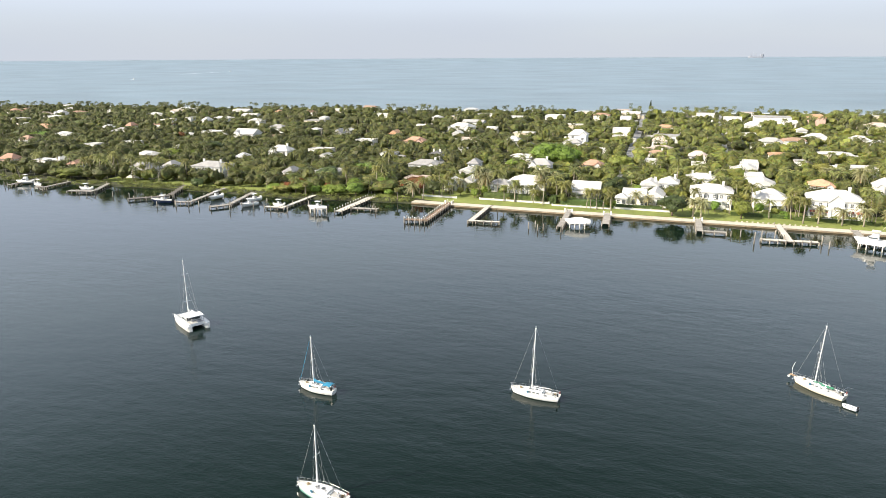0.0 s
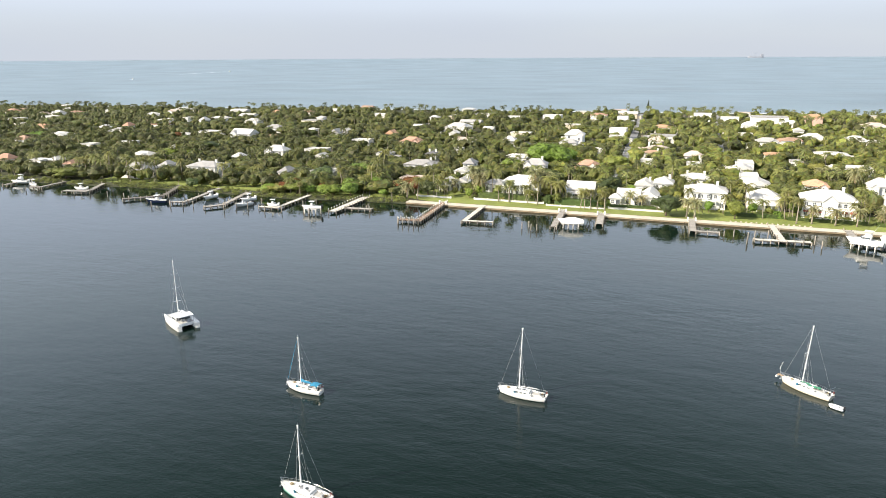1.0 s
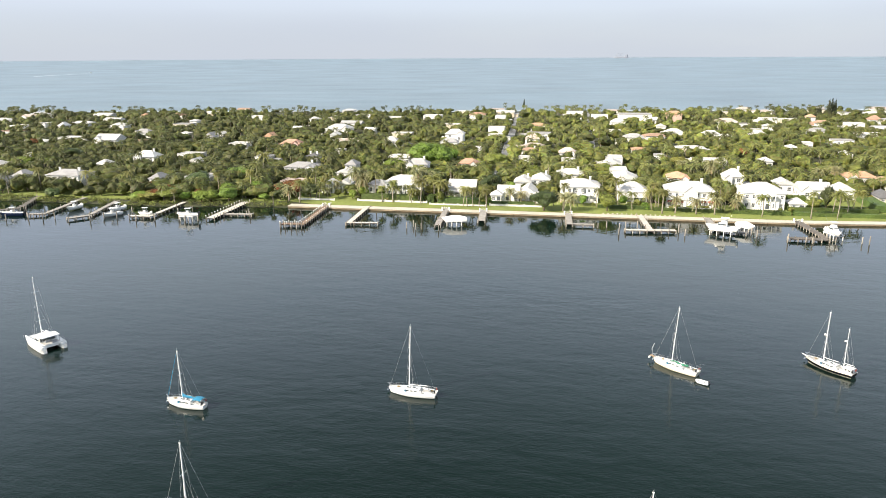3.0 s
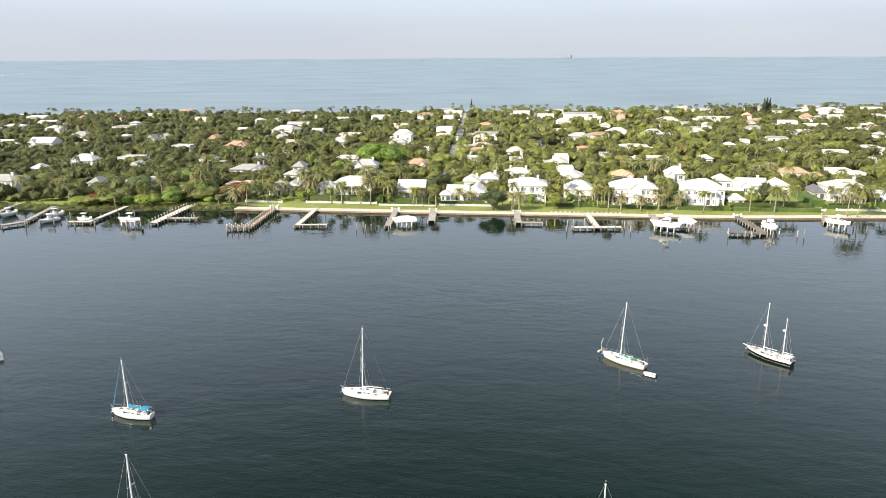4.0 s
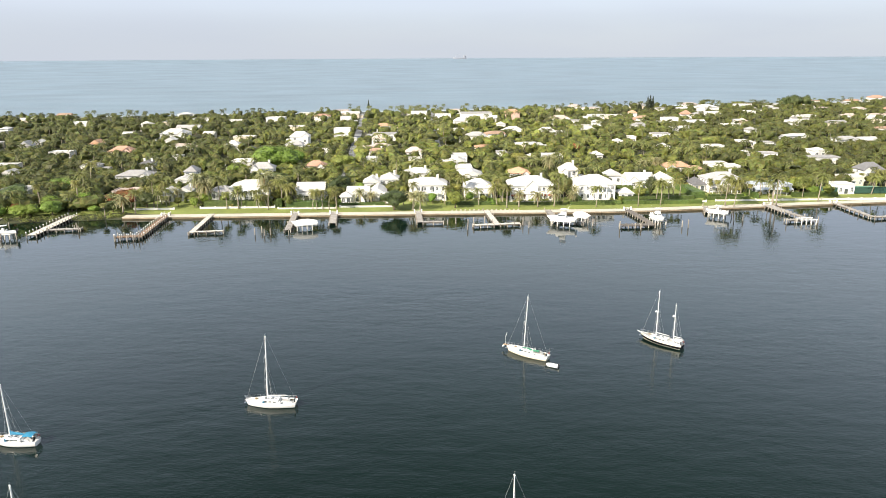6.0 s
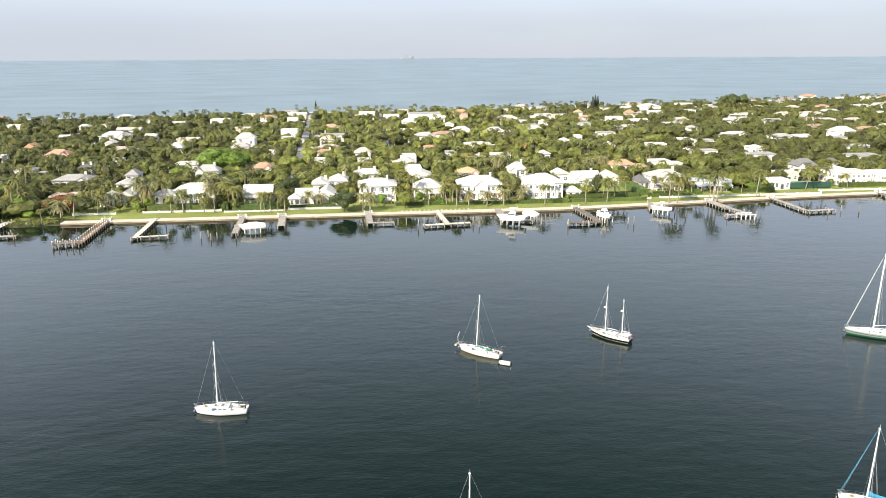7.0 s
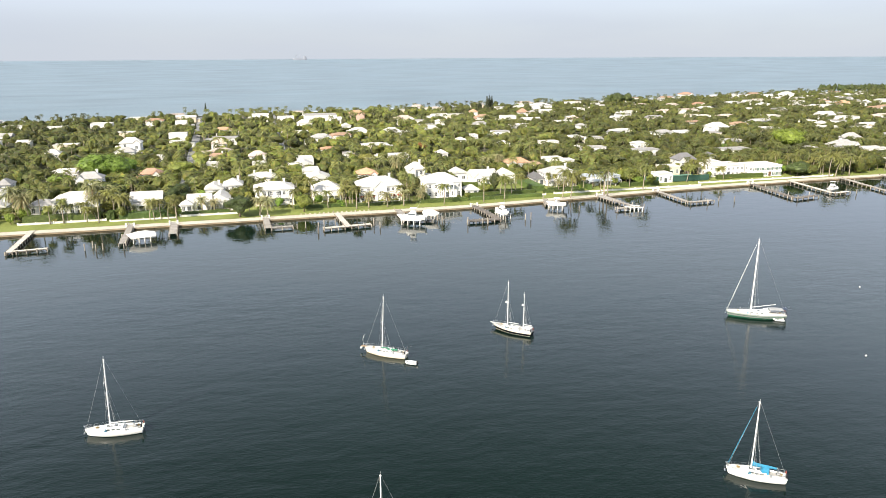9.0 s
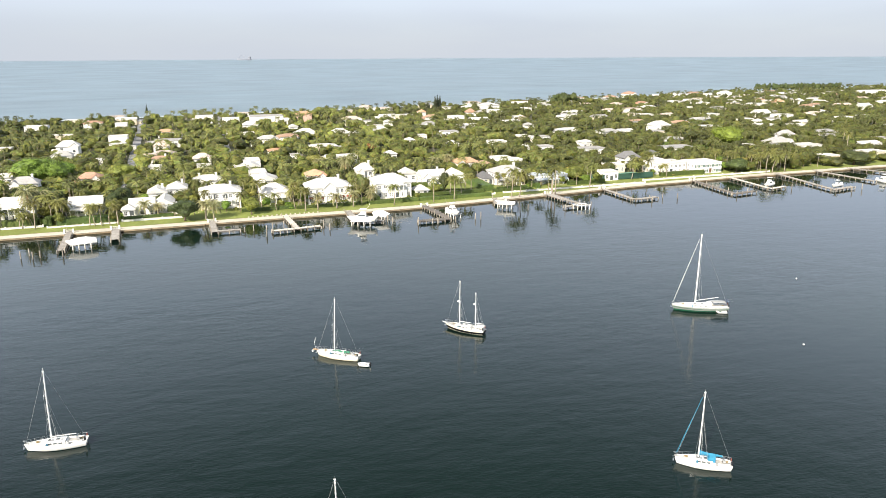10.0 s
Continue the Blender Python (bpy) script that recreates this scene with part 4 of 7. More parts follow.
def hull_parts(ob, L, B, free, paint, stripe=None, boot=None, deck=None, stern=0.72, rake=0.10, boot_high=0.26, band_z=(0.66, 0.86)):
    rows, sheer = hull_rows(L, B, free, rake, stern)
    hull = part("hull", skin(bmesh.new(), rows, closed=True, caps=False), paint, ob, smooth=True)
    bm = bmesh.new()
    bm.faces.new([bm.verts.new(p) for p in rows[-1]])
    part("transom", bm, paint, hull)
    for name, material, out in (("sheer_stripe", stripe, 0.02), ("waterline_stripe", boot, 0.025)):
        if material:
            for s in (1, -1):
                band = []
                for (x, half, zs), ring in zip(sheer, rows):
                    low, high = (zs * band_z[0], zs * band_z[1]) if name == "sheer_stripe" else (0.0, boot_high)
                    band.append([on_side(ring, low + (high - low) * e, s, out) for e in (0, 0.35, 0.7, 1)])
                part(name, skin(bmesh.new(), band, caps=False), material, hull, smooth=True)
    bm = bmesh.new()
    skin(bm, [[(x, -half * 0.99, zs + 0.01), (x, 0, zs + 0.05), (x, half * 0.99, zs + 0.01)] for x, half, zs in sheer], caps=False)
    part("deck", bm, deck or DECK, ob)
    for s in (1, -1):
        part("toe_rail", tube(bmesh.new(), [(x, s * half * 0.985, zs + 0.06) for x, half, zs in sheer], 0.05, 4), TRIM, ob)
    return sheer


def at_sheer(sheer, x):
    xs = [s[0] for s in sheer]
    return float(np.interp(x, xs, [s[1] for s in sheer])), float(np.interp(x, xs, [s[2] for s in sheer]))


def cabin_parts(ob, sheer, x0, x1, width, high, material, dark=True):
    bm = bmesh.new()
    z0, z1 = at_sheer(sheer, x0)[1], at_sheer(sheer, x1)[1]
    secs = []
    for x, k, zz in ((x0, 0.45, 0.05), (x0 + 0.5, 0.72, 0.75), (x0 + (x1 - x0) * 0.5, 1.0, 1.0), (x1, 0.98, 1.1)):
        w = min(width / 2 * k, at_sheer(sheer, x)[0] * 0.86)
        z = at_sheer(sheer, x)[1]
        secs.append([(x, -w, z), (x, -w * 0.9, z + high * zz * 0.85), (x, 0, z + high * zz), (x, w * 0.9, z + high * zz * 0.85), (x, w, z)])
    cab = part("cabin", skin(bm, secs, closed=True), material, ob)
    if dark:
        for s in (-1, 1):
            for k in range(3):
                xc = x0 + (x1 - x0) * (0.42 + 0.2 * k)
                w, z = min(width / 2, at_sheer(sheer, xc)[0] * 0.86), at_sheer(sheer, xc)[1]
                bm = bmesh.new()
                skin(bm, [[(xc - 0.28, s * (w * 0.985 + e), z + high * 0.25), (xc + 0.28, s * (w * 0.985 + e), z + high * 0.25), (xc + 0.28, s * (w * 0.93 + e), z + high * 0.6), (xc - 0.28, s * (w * 0.93 + e), z + high * 0.6)] for e in (-0.02, 0.04)], closed=True)
                part("porthole", bm, PANE, cab)
        for k in range(2):
            xc = x0 + (x1 - x0) * (0.4 + 0.3 * k)
            z = at_sheer(sheer, xc)[1] + high * 1.0
            bm = bmesh.new()
            block(bm, xc - 0.28, xc + 0.28, -0.28, 0.28, z - 0.06, z + 0.06)
            part("hatch", bm, PANE, cab)


def rails(ob, sheer, L, z=0.62):
    for s in (-1, 1):
        line = []
        for k in range(9):
            x = -L / 2 + L * (0.02 + 0.95 * k / 8)
            half, zs = at_sheer(sheer, x)
            part("stanchion", rod(bmesh.new(), (x, s * half * 0.94, zs), (x, s * half * 0.94, zs + z), 0.022, 0.022, 4), STEEL, ob)
            line.append((x, s * half * 0.94, zs + z))
        part("lifeline", tube(bmesh.new(), line, 0.016, 4), STEEL, ob)
        part("lifeline", tube(bmesh.new(), [(x, y, zz - z * 0.45) for x, y, zz in line], 0.012, 3), STEEL, ob)
    half, zs = at_sheer(sheer, -L / 2 + 0.9)
    bm = bmesh.new()
    nose = (-L / 2 - 0.25, 0, zs + z + 0.15)
    for s in (-1, 1):
        tube(bm, [(-L / 2 + 0.9, s * half, zs), (-L / 2 + 0.75, s * half, zs + z + 0.05), nose], 0.03, 5)
        rod(bm, (-L / 2 + 0.15, s * 0.15, zs), (-L / 2 - 0.05, s * 0.1, zs + z + 0.1), 0.025, 0.025, 4)
    part("bow_pulpit", bm, STEEL, ob)
    half, zs = at_sheer(sheer, L / 2 - 0.9)
    bm = bmesh.new()
    for s in (-1, 1):
        tube(bm, [(L / 2 - 1.0, s * half * 0.95, zs), (L / 2 - 1.0, s * half * 0.95, zs + z + 0.05), (L / 2 - 0.1, s * half * 0.8, zs + z + 0.1), (L / 2 - 0.1, s * half * 0.3, zs + z + 0.1)], 0.03, 5)
        rod(bm, (L / 2 - 0.1, s * half * 0.7, zs), (L / 2 - 0.1, s * half * 0.7, zs + z + 0.1), 0.025, 0.025, 4)
    part("stern_pulpit", bm, STEEL, ob)
    bm = bmesh.new()
    zs = at_sheer(sheer, -L / 2)[1]
    rod(bm, (-L / 2 - 0.35, 0, zs - 0.1), (-L / 2 + 0.35, 0, zs + 0.05), 0.05, 0.05, 5)
    rod(bm, (-L / 2 - 0.3, 0, zs - 0.05), (-L / 2 - 0.12, 0, zs - 0.6), 0.05, 0.05, 5)
    block(bm, -L / 2 - 0.28, -L / 2 - 0.04, -0.3, 0.3, zs - 0.72, zs - 0.55, 0.05)
    part("anchor", bm, STEEL, ob)


def mast_parts(ob, sheer, x, foot, top, B, boom=0.0, cover=None, spreaders=1, stay_fore=None, stay_aft=None, furled=None, thick=0.12, boom_z=1.2, raked=0.0, boom_up=0.08):
    tip = (x + raked, 0, top)
    m = part("mast", rod(bmesh.new(), (x, 0, foot), tip, thick, thick * 0.75, 8), SPAR, ob)
    bm = bmesh.new()
    rod(bm, (x + raked, 0, top), (x + raked, 0, top + 0.55), 0.02, 0.015, 4)
    block(bm, x + raked - 0.2, x + raked + 0.14, -0.04, 0.04, top - 0.04, top + 0.05)
    part("masthead_gear", bm, SPAR, m)
    for k in range(spreaders):
        z = foot + (top - foot) * (k + 1) / (spreaders + 1.0) * (1.05 if spreaders == 1 else 1)
        bm = bmesh.new()
        for s in (-1, 1):
            rod(bm, (x, 0, z), (x + 0.15, s * B * 0.27, z + 0.06), 0.045, 0.03, 5)
        part("spreader", bm, SPAR, m)
    half, zs = at_sheer(sheer, x + 0.2)
    for s in (-1, 1):
        zsp = foot + (top - foot) * spreaders / (spreaders + 1.0) * (1.05 if spreaders == 1 else 1)
        part("shroud", tube(bmesh.new(), [(x + 0.25, s * half * 0.95, zs), (x + 0.15, s * B * 0.27, zsp), tip], 0.018, 3), WIRE, ob)
        for ahead in (-0.35, 0.75, 1.5):
            part("shroud", rod(bmesh.new(), (x + ahead, s * half * 0.95, zs), (x, 0, foot + (top - foot) * (0.53 if ahead < 1 else 0.72)), 0.015, 0.015, 3), WIRE, ob)
    if stay_fore is not None:
        zf = at_sheer(sheer, stay_fore)[1]
        part("forestay", rod(bmesh.new(), (stay_fore, 0, zf + 0.1), (x + raked - 0.15, 0, top - 0.2), 0.016, 0.016, 3), WIRE, ob)
        if furled:
            a, b = Vector((stay_fore, 0, zf + 0.7)), Vector((x + raked - 0.15, 0, top - 0.2))
            b = a + (b - a) * 0.94
            bm = bmesh.new()
            rod(bm, a, a.lerp(b, 0.35), 0.045, 0.065, 7)
            rod(bm, a.lerp(b, 0.35), b, 0.065, 0.035, 7)
            part("furled_jib", bm, furled, ob)
    if stay_aft is not None:
        za = at_sheer(sheer, stay_aft)[1]
        part("backstay", rod(bmesh.new(), (stay_aft, 0, za + 0.1), (x + raked + 0.1, 0, top - 0.05), 0.018, 0.018, 3), WIRE, ob)
    if boom:
        zb = foot + boom_z
        part("boom", rod(bmesh.new(), (x + 0.1, 0, zb), (x + boom, 0, zb + boom_up), 0.075, 0.06, 7), SPAR, ob)
        if cover:
            bm = bmesh.new()
            secs = []
            for u, w, h in ((0.02, 0.16, 0.85), (0.12, 0.22, 0.55), (0.4, 0.22, 0.38), (0.8, 0.17, 0.28), (0.98, 0.1, 0.16)):
                px = x + 0.05 + boom * u
                secs.append([(px, -w * 0.5, zb - 0.12), (px, -w, zb + h * 0.3), (px, 0, zb + h), (px, w, zb + h * 0.3), (px, w * 0.5, zb - 0.12)])
            part("sail_cover", skin(bm, secs, closed=True), cover, ob)


def cockpit_parts(ob, sheer, x0, x1, dodger=None, bimini=None, wheel=True, head=1.7):
    half, zs = at_sheer(sheer, (x0 + x1) / 2)
    w = half * 0.55
    bm = bmesh.new()
    for s in (-1, 1):
        block(bm, x0, x1, min(s * w, s * (w + 0.16)), max(s * w, s * (w + 0.16)), zs, zs + 0.3)
    block(bm, x0, x0 + 0.15, -w, w, zs, zs + 0.3)
    part("coaming", bm, GEL, ob)
    bm = bmesh.new()
    block(bm, x0 + 0.16, x1 - 0.1, -w + 0.01, w - 0.01, zs + 0.03, zs + 0.10)
    part("cockpit_floor", bm, GREYDECK, ob)
    if wheel:
        bm = bmesh.new()
        xc = x0 + (x1 - x0) * 0.7
        ring = [(xc, 0.42 * math.cos(2 * math.pi * k / 12), zs + 0.75 + 0.42 * math.sin(2 * math.pi * k / 12)) for k in range(13)]
        tube(bm, ring, 0.025, 4)
        block(bm, xc - 0.25, xc - 0.03, -0.12, 0.12, zs + 0.1, zs + 0.85, 0.02)
        part("helm", bm, STEEL, ob)
    if dodger:
        bm = bmesh.new()
        secs = []
        for x, h, k in ((x0 - 1.0, 0.35, 0.95), (x0 - 0.6, 1.05, 1.0), (x0 + 0.25, 1.25, 1.0)):
            secs.append([(x, (w + 0.15) * k * math.cos(a), zs + 0.25 + h * math.sin(a)) for a in (0, 0.5, 1.0, 1.57, 2.14, 2.64, math.pi)])
        part("sprayhood", skin(bm, secs, caps=False), dodger, ob)
    if bimini:
        bm = bmesh.new()
        secs = [[(x, (w + 0.25) * c, zs + head + e + 0.18 * (1 - c * c)) for c in (-1, -0.5, 0, 0.5, 1)] for x, e in ((x0 + 0.5, -0.05), ((x0 + x1) / 2 + 0.3, 0.05), (x1 + 0.1, -0.05))]
        top = part("bimini", skin(bm, secs, caps=False), bimini, ob)
        bm = bmesh.new()
        for s in (-1, 1):
            for xa, xb in ((x0 + 0.9, x0 + 0.5), (x1 - 0.5, x1 + 0.1)):
                rod(bm, (xa, s * (w + 0.2), zs + 0.1), (xb, s * (w + 0.25), zs + head - 0.02), 0.025, 0.025, 4)
        part("bimini_poles", bm, STEEL, top)


def deck_gear(ob, sheer, L, which):
    """Loose gear: fenders on the rail, fuel cans, coiled rope, a solar panel, a life raft and a spare outboard."""
    hx = -L / 2
    if which >= 1:
        for k, (u, s) in enumerate(((0.34, -1), (0.38, -1), (0.62, 1), (0.72, -1))):
            half, zs = at_sheer(sheer, hx + L * u)
            part("fuel_can", block(bmesh.new(), hx + L * u - 0.16, hx + L * u + 0.16, s * half * 0.84 - 0.12, s * half * 0.84 + 0.12, zs + 0.05, zs + 0.5, 0.05), (GREYCLOTH, WHITECLOTH, BLUECLOTH, GREYCLOTH)[(k + which) % 4], ob)
        for u in (0.2, 0.9):
            half, zs = at_sheer(sheer, hx + L * u)
            ring = [(hx + L * u + 0.24 * math.cos(a * 0.7), 0.24 * math.sin(a * 0.7) + 0.2, zs + 0.1 + 0.012 * a) for a in range(19)]
            part("coiled_rope", tube(bmesh.new(), ring, 0.05, 4), DRYFROND, ob)
        half, zs = at_sheer(sheer, L / 2 - 0.4)
        part("spare_outboard", block(bmesh.new(), L / 2 - 0.35, L / 2 - 0.05, -half * 0.8 - 0.14, -half * 0.8 + 0.14, zs + 0.35, zs + 0.95, 0.05), ENGINE, ob)
        part("horseshoe_buoy", tube(bmesh.new(), [(L / 2 - 0.12, half * 0.5 + 0.26 * math.cos(a * 0.5), zs + 0.5 + 0.26 * math.sin(a * 0.5)) for a in range(-1, 8)], 0.07, 5), REDCLOTH, ob)
    if which >= 2:
        half, zs = at_sheer(sheer, hx + L * 0.30)
        part("life_raft", block(bmesh.new(), hx + L * 0.26, hx + L * 0.34, -0.35, 0.35, zs + 0.25, zs + 0.55, 0.08), GEL, ob)
        half, zs = at_sheer(sheer, L / 2 - 0.3)
        panel = part("solar_panel", block(bmesh.new(), L / 2 - 0.9, L / 2 + 0.1, -half * 0.75, half * 0.75, zs + 1.5, zs + 1.55), NAVY, ob)
        bm = bmesh.new()
        for s in (-1, 1):
            rod(bm, (L / 2 - 0.4, s * half * 0.7, zs), (L / 2 - 0.4, s * half * 0.7, zs + 1.5), 0.03, 0.03, 4)
        part("panel_posts", bm, STEEL, panel)


def sailboat(x, y, turn, L, B, free, top, label, paint=None, stripe=None, boot=None, cover=None, furled=None, dodger=None, bimini=None, mast_at=0.41, mizzen=0.0, spreaders=1, boom=0.36, deck=None, thick=0.12, davit=False, boot_high=0.26, stern=0.6, raked=0.1, band_z=(0.66, 0.86), gear=0, house_aft=False, tarp=None, head=1.7, boom_z=1.2, boom_up=0.08, rake=0.05, bow_pole=False):
    """A moored sailing yacht seen bow to stern, its sails down."""
    ob = thing("sailboat", x, y, 0, turn, label, "sailboat")
    sheer = hull_parts(ob, L, B, free, paint or GEL, stripe, boot, deck, stern, rake, boot_high, band_z)
    hx = -L / 2
    cabin_parts(ob, sheer, hx + L * 0.24, hx + L * 0.66, B * 0.62, 0.42 + L * 0.012, GEL if paint is not BLACKHULL else DECK)
    rails(ob, sheer, L)
    mx = hx + L * mast_at
    foot = at_sheer(sheer, mx)[1] + 0.35
    mast_parts(ob, sheer, mx, foot, top, B, L * boom, cover, spreaders, hx + 0.25, L / 2 - 0.15 if not mizzen else None, furled, thick, boom_z, raked, boom_up)
    if mizzen:
        zx = hx + L * 0.77
        for px, pz in ((mx, top * 0.58), (zx, mizzen * 0.72)):
            part("radar_dome", rod(bmesh.new(), (px - 0.35, 0, pz), (px - 0.35, 0, pz + 0.3), 0.3, 0.2, 10), GEL, ob)
        mast_parts(ob, sheer, zx, at_sheer(sheer, zx)[1] + 0.2, mizzen, B * 0.8, L * 0.2, cover, 1, None, L / 2 - 0.1, None, thick * 0.85, 1.3)
        bm = bmesh.new()
        rod(bm, (hx + 0.3, 0, free * 1.22), (hx - L * 0.09, 0, free * 1.42), 0.11, 0.07, 6)
        part("bowsprit", bm, SPAR, ob)
    cockpit_parts(ob, sheer, hx + L * 0.67, hx + L * 0.93, dodger, bimini, head=head)
    bm = bmesh.new()
    for k in range(3):
        u = (0.45, 0.6, 0.86)[k]
        half, zs = at_sheer(sheer, hx + L * u)
        block(bm, hx + L * u - 0.25, hx + L * u + 0.25, -half * 0.2 - 0.25, -half * 0.2 + 0.25, zs + 0.4, zs + 0.62, 0.06)
    part("deck_gear", bm, GREYCLOTH, ob)
    deck_gear(ob, sheer, L, gear)
    if house_aft:
        x0, x1 = hx + L * 0.80, hx + L * 0.965
        half, zs = at_sheer(sheer, x1)
        w = half * 0.78
        aft = part("aft_cabin", block(bmesh.new(), x0, x1, -w, w, zs, zs + 0.85, 0.07), GEL, ob)
        part("aft_cabin_roof", block(bmesh.new(), x0 - 0.1, x1 + 0.1, -w - 0.08, w + 0.08, zs + 0.85, zs + 0.93), DECK, aft)
        for s in (-1, 1):
            for k in range(2):
                xc = x0 + (x1 - x0) * (0.3 + 0.4 * k)
                part("side_window", block(bmesh.new(), xc - 0.2, xc + 0.2, min(s * (w - 0.08), s * (w + 0.02)), max(s * (w - 0.08), s * (w + 0.02)), zs + 0.38, zs + 0.68), PANE, aft)
    if tarp:
        # loose canvas heaped along the cabin top
        x0 = hx + L * 0.44
        for k in range(5):
            bm = bmesh.new()
            bmesh.ops.create_icosphere(bm, subdivisions=2, radius=0.42)
            zs = at_sheer(sheer, x0 + 0.55 * k)[1] + 0.5
            for v in bm.verts:
                v.co *= 1 + 0.4 * noise.noise(v.co * 3 + Vector((k * 3.0, 0, 0)))
                v.co = Vector((v.co.x * 1.1 + x0 + 0.75 * k, v.co.y * 0.9 + 0.25 * math.sin(k * 2.1), v.co.z * 0.55 + zs))
            part("canvas_bundle", bm, tarp, ob, "crumpled green canvas")
    if bow_pole:
        zs = at_sheer(sheer, hx)[1]
        part("bow_platform", block(bmesh.new(), hx - 0.9, hx + 0.3, -0.28, 0.28, zs + 0.02, zs + 0.14), TEAK, ob)
        part("signal_pole", tube(bmesh.new(), [(hx - 0.5, 0.2, zs + 0.1), (hx - 0.65, 0.2, zs + 1.6), (hx - 0.2, 0.2, zs + 2.9)], 0.045, 5), SPAR, ob)
        part("anchor_buoy", tube(bmesh.new(), [(hx - 1.0, -0.3, zs - 0.35), (hx - 1.0, 0.3, zs - 0.35)], 0.22, 8), GEL, ob)
    if davit:
        bm = bmesh.new()
        zs = at_sheer(sheer, L / 2)[1]
        for s in (-1, 1):
            tube(bm, [(L / 2 - 0.3, s * 0.8, zs), (L / 2 - 0.2, s * 0.8, zs + 1.6), (L / 2 + 0.9, s * 0.8, zs + 1.7)], 0.04, 5)
        rod(bm, (L / 2 - 0.2, -0.8, zs + 1.6), (L / 2 - 0.2, 0.8, zs + 1.6), 0.04, 0.04, 5)
        part("stern_arch", bm, STEEL, ob)
    return ob


def dinghy(x, y, turn, L=2.9):
    ob = thing("dinghy", x, y, 0.0, turn, "small pale grey inflatable dinghy afloat behind a yacht", "dinghy")
    bm = bmesh.new()
    b = 0.62
    tube(bm, [(L / 2, -b, 0.25), (-L * 0.2, -b, 0.26), (-L * 0.42, -b * 0.6, 0.32), (-L / 2, 0, 0.38), (-L * 0.42, b * 0.6, 0.32), (-L * 0.2, b, 0.26), (L / 2, b, 0.25)], 0.22, 8)
    part("tube", bm, RUBBER, ob, smooth=True)
    bm = bmesh.new()
    block(bm, -L * 0.38, L * 0.45, -b + 0.1, b - 0.1, 0.0, 0.14)
    part("floor", bm, DECK, ob)
    bm = bmesh.new()
    block(bm, L * 0.4, L * 0.45, -b + 0.15, b - 0.15, 0.1, 0.55)
    part("transom", bm, GEL, ob)
    bm = bmesh.new()
    block(bm, L * 0.45, L * 0.45 + 0.3, -0.14, 0.14, 0.45, 0.95, 0.04)
    rod(bm, (L * 0.45 + 0.15, 0, 0.45), (L * 0.45 + 0.15, 0, -0.3), 0.06, 0.04, 5)
    part("outboard_engine", bm, ENGINE, ob)
    bm = bmesh.new()
    block(bm, 0.0, 0.3, -b + 0.05, b - 0.05, 0.3, 0.36)
    part("thwart", bm, GEL, ob)
    return ob


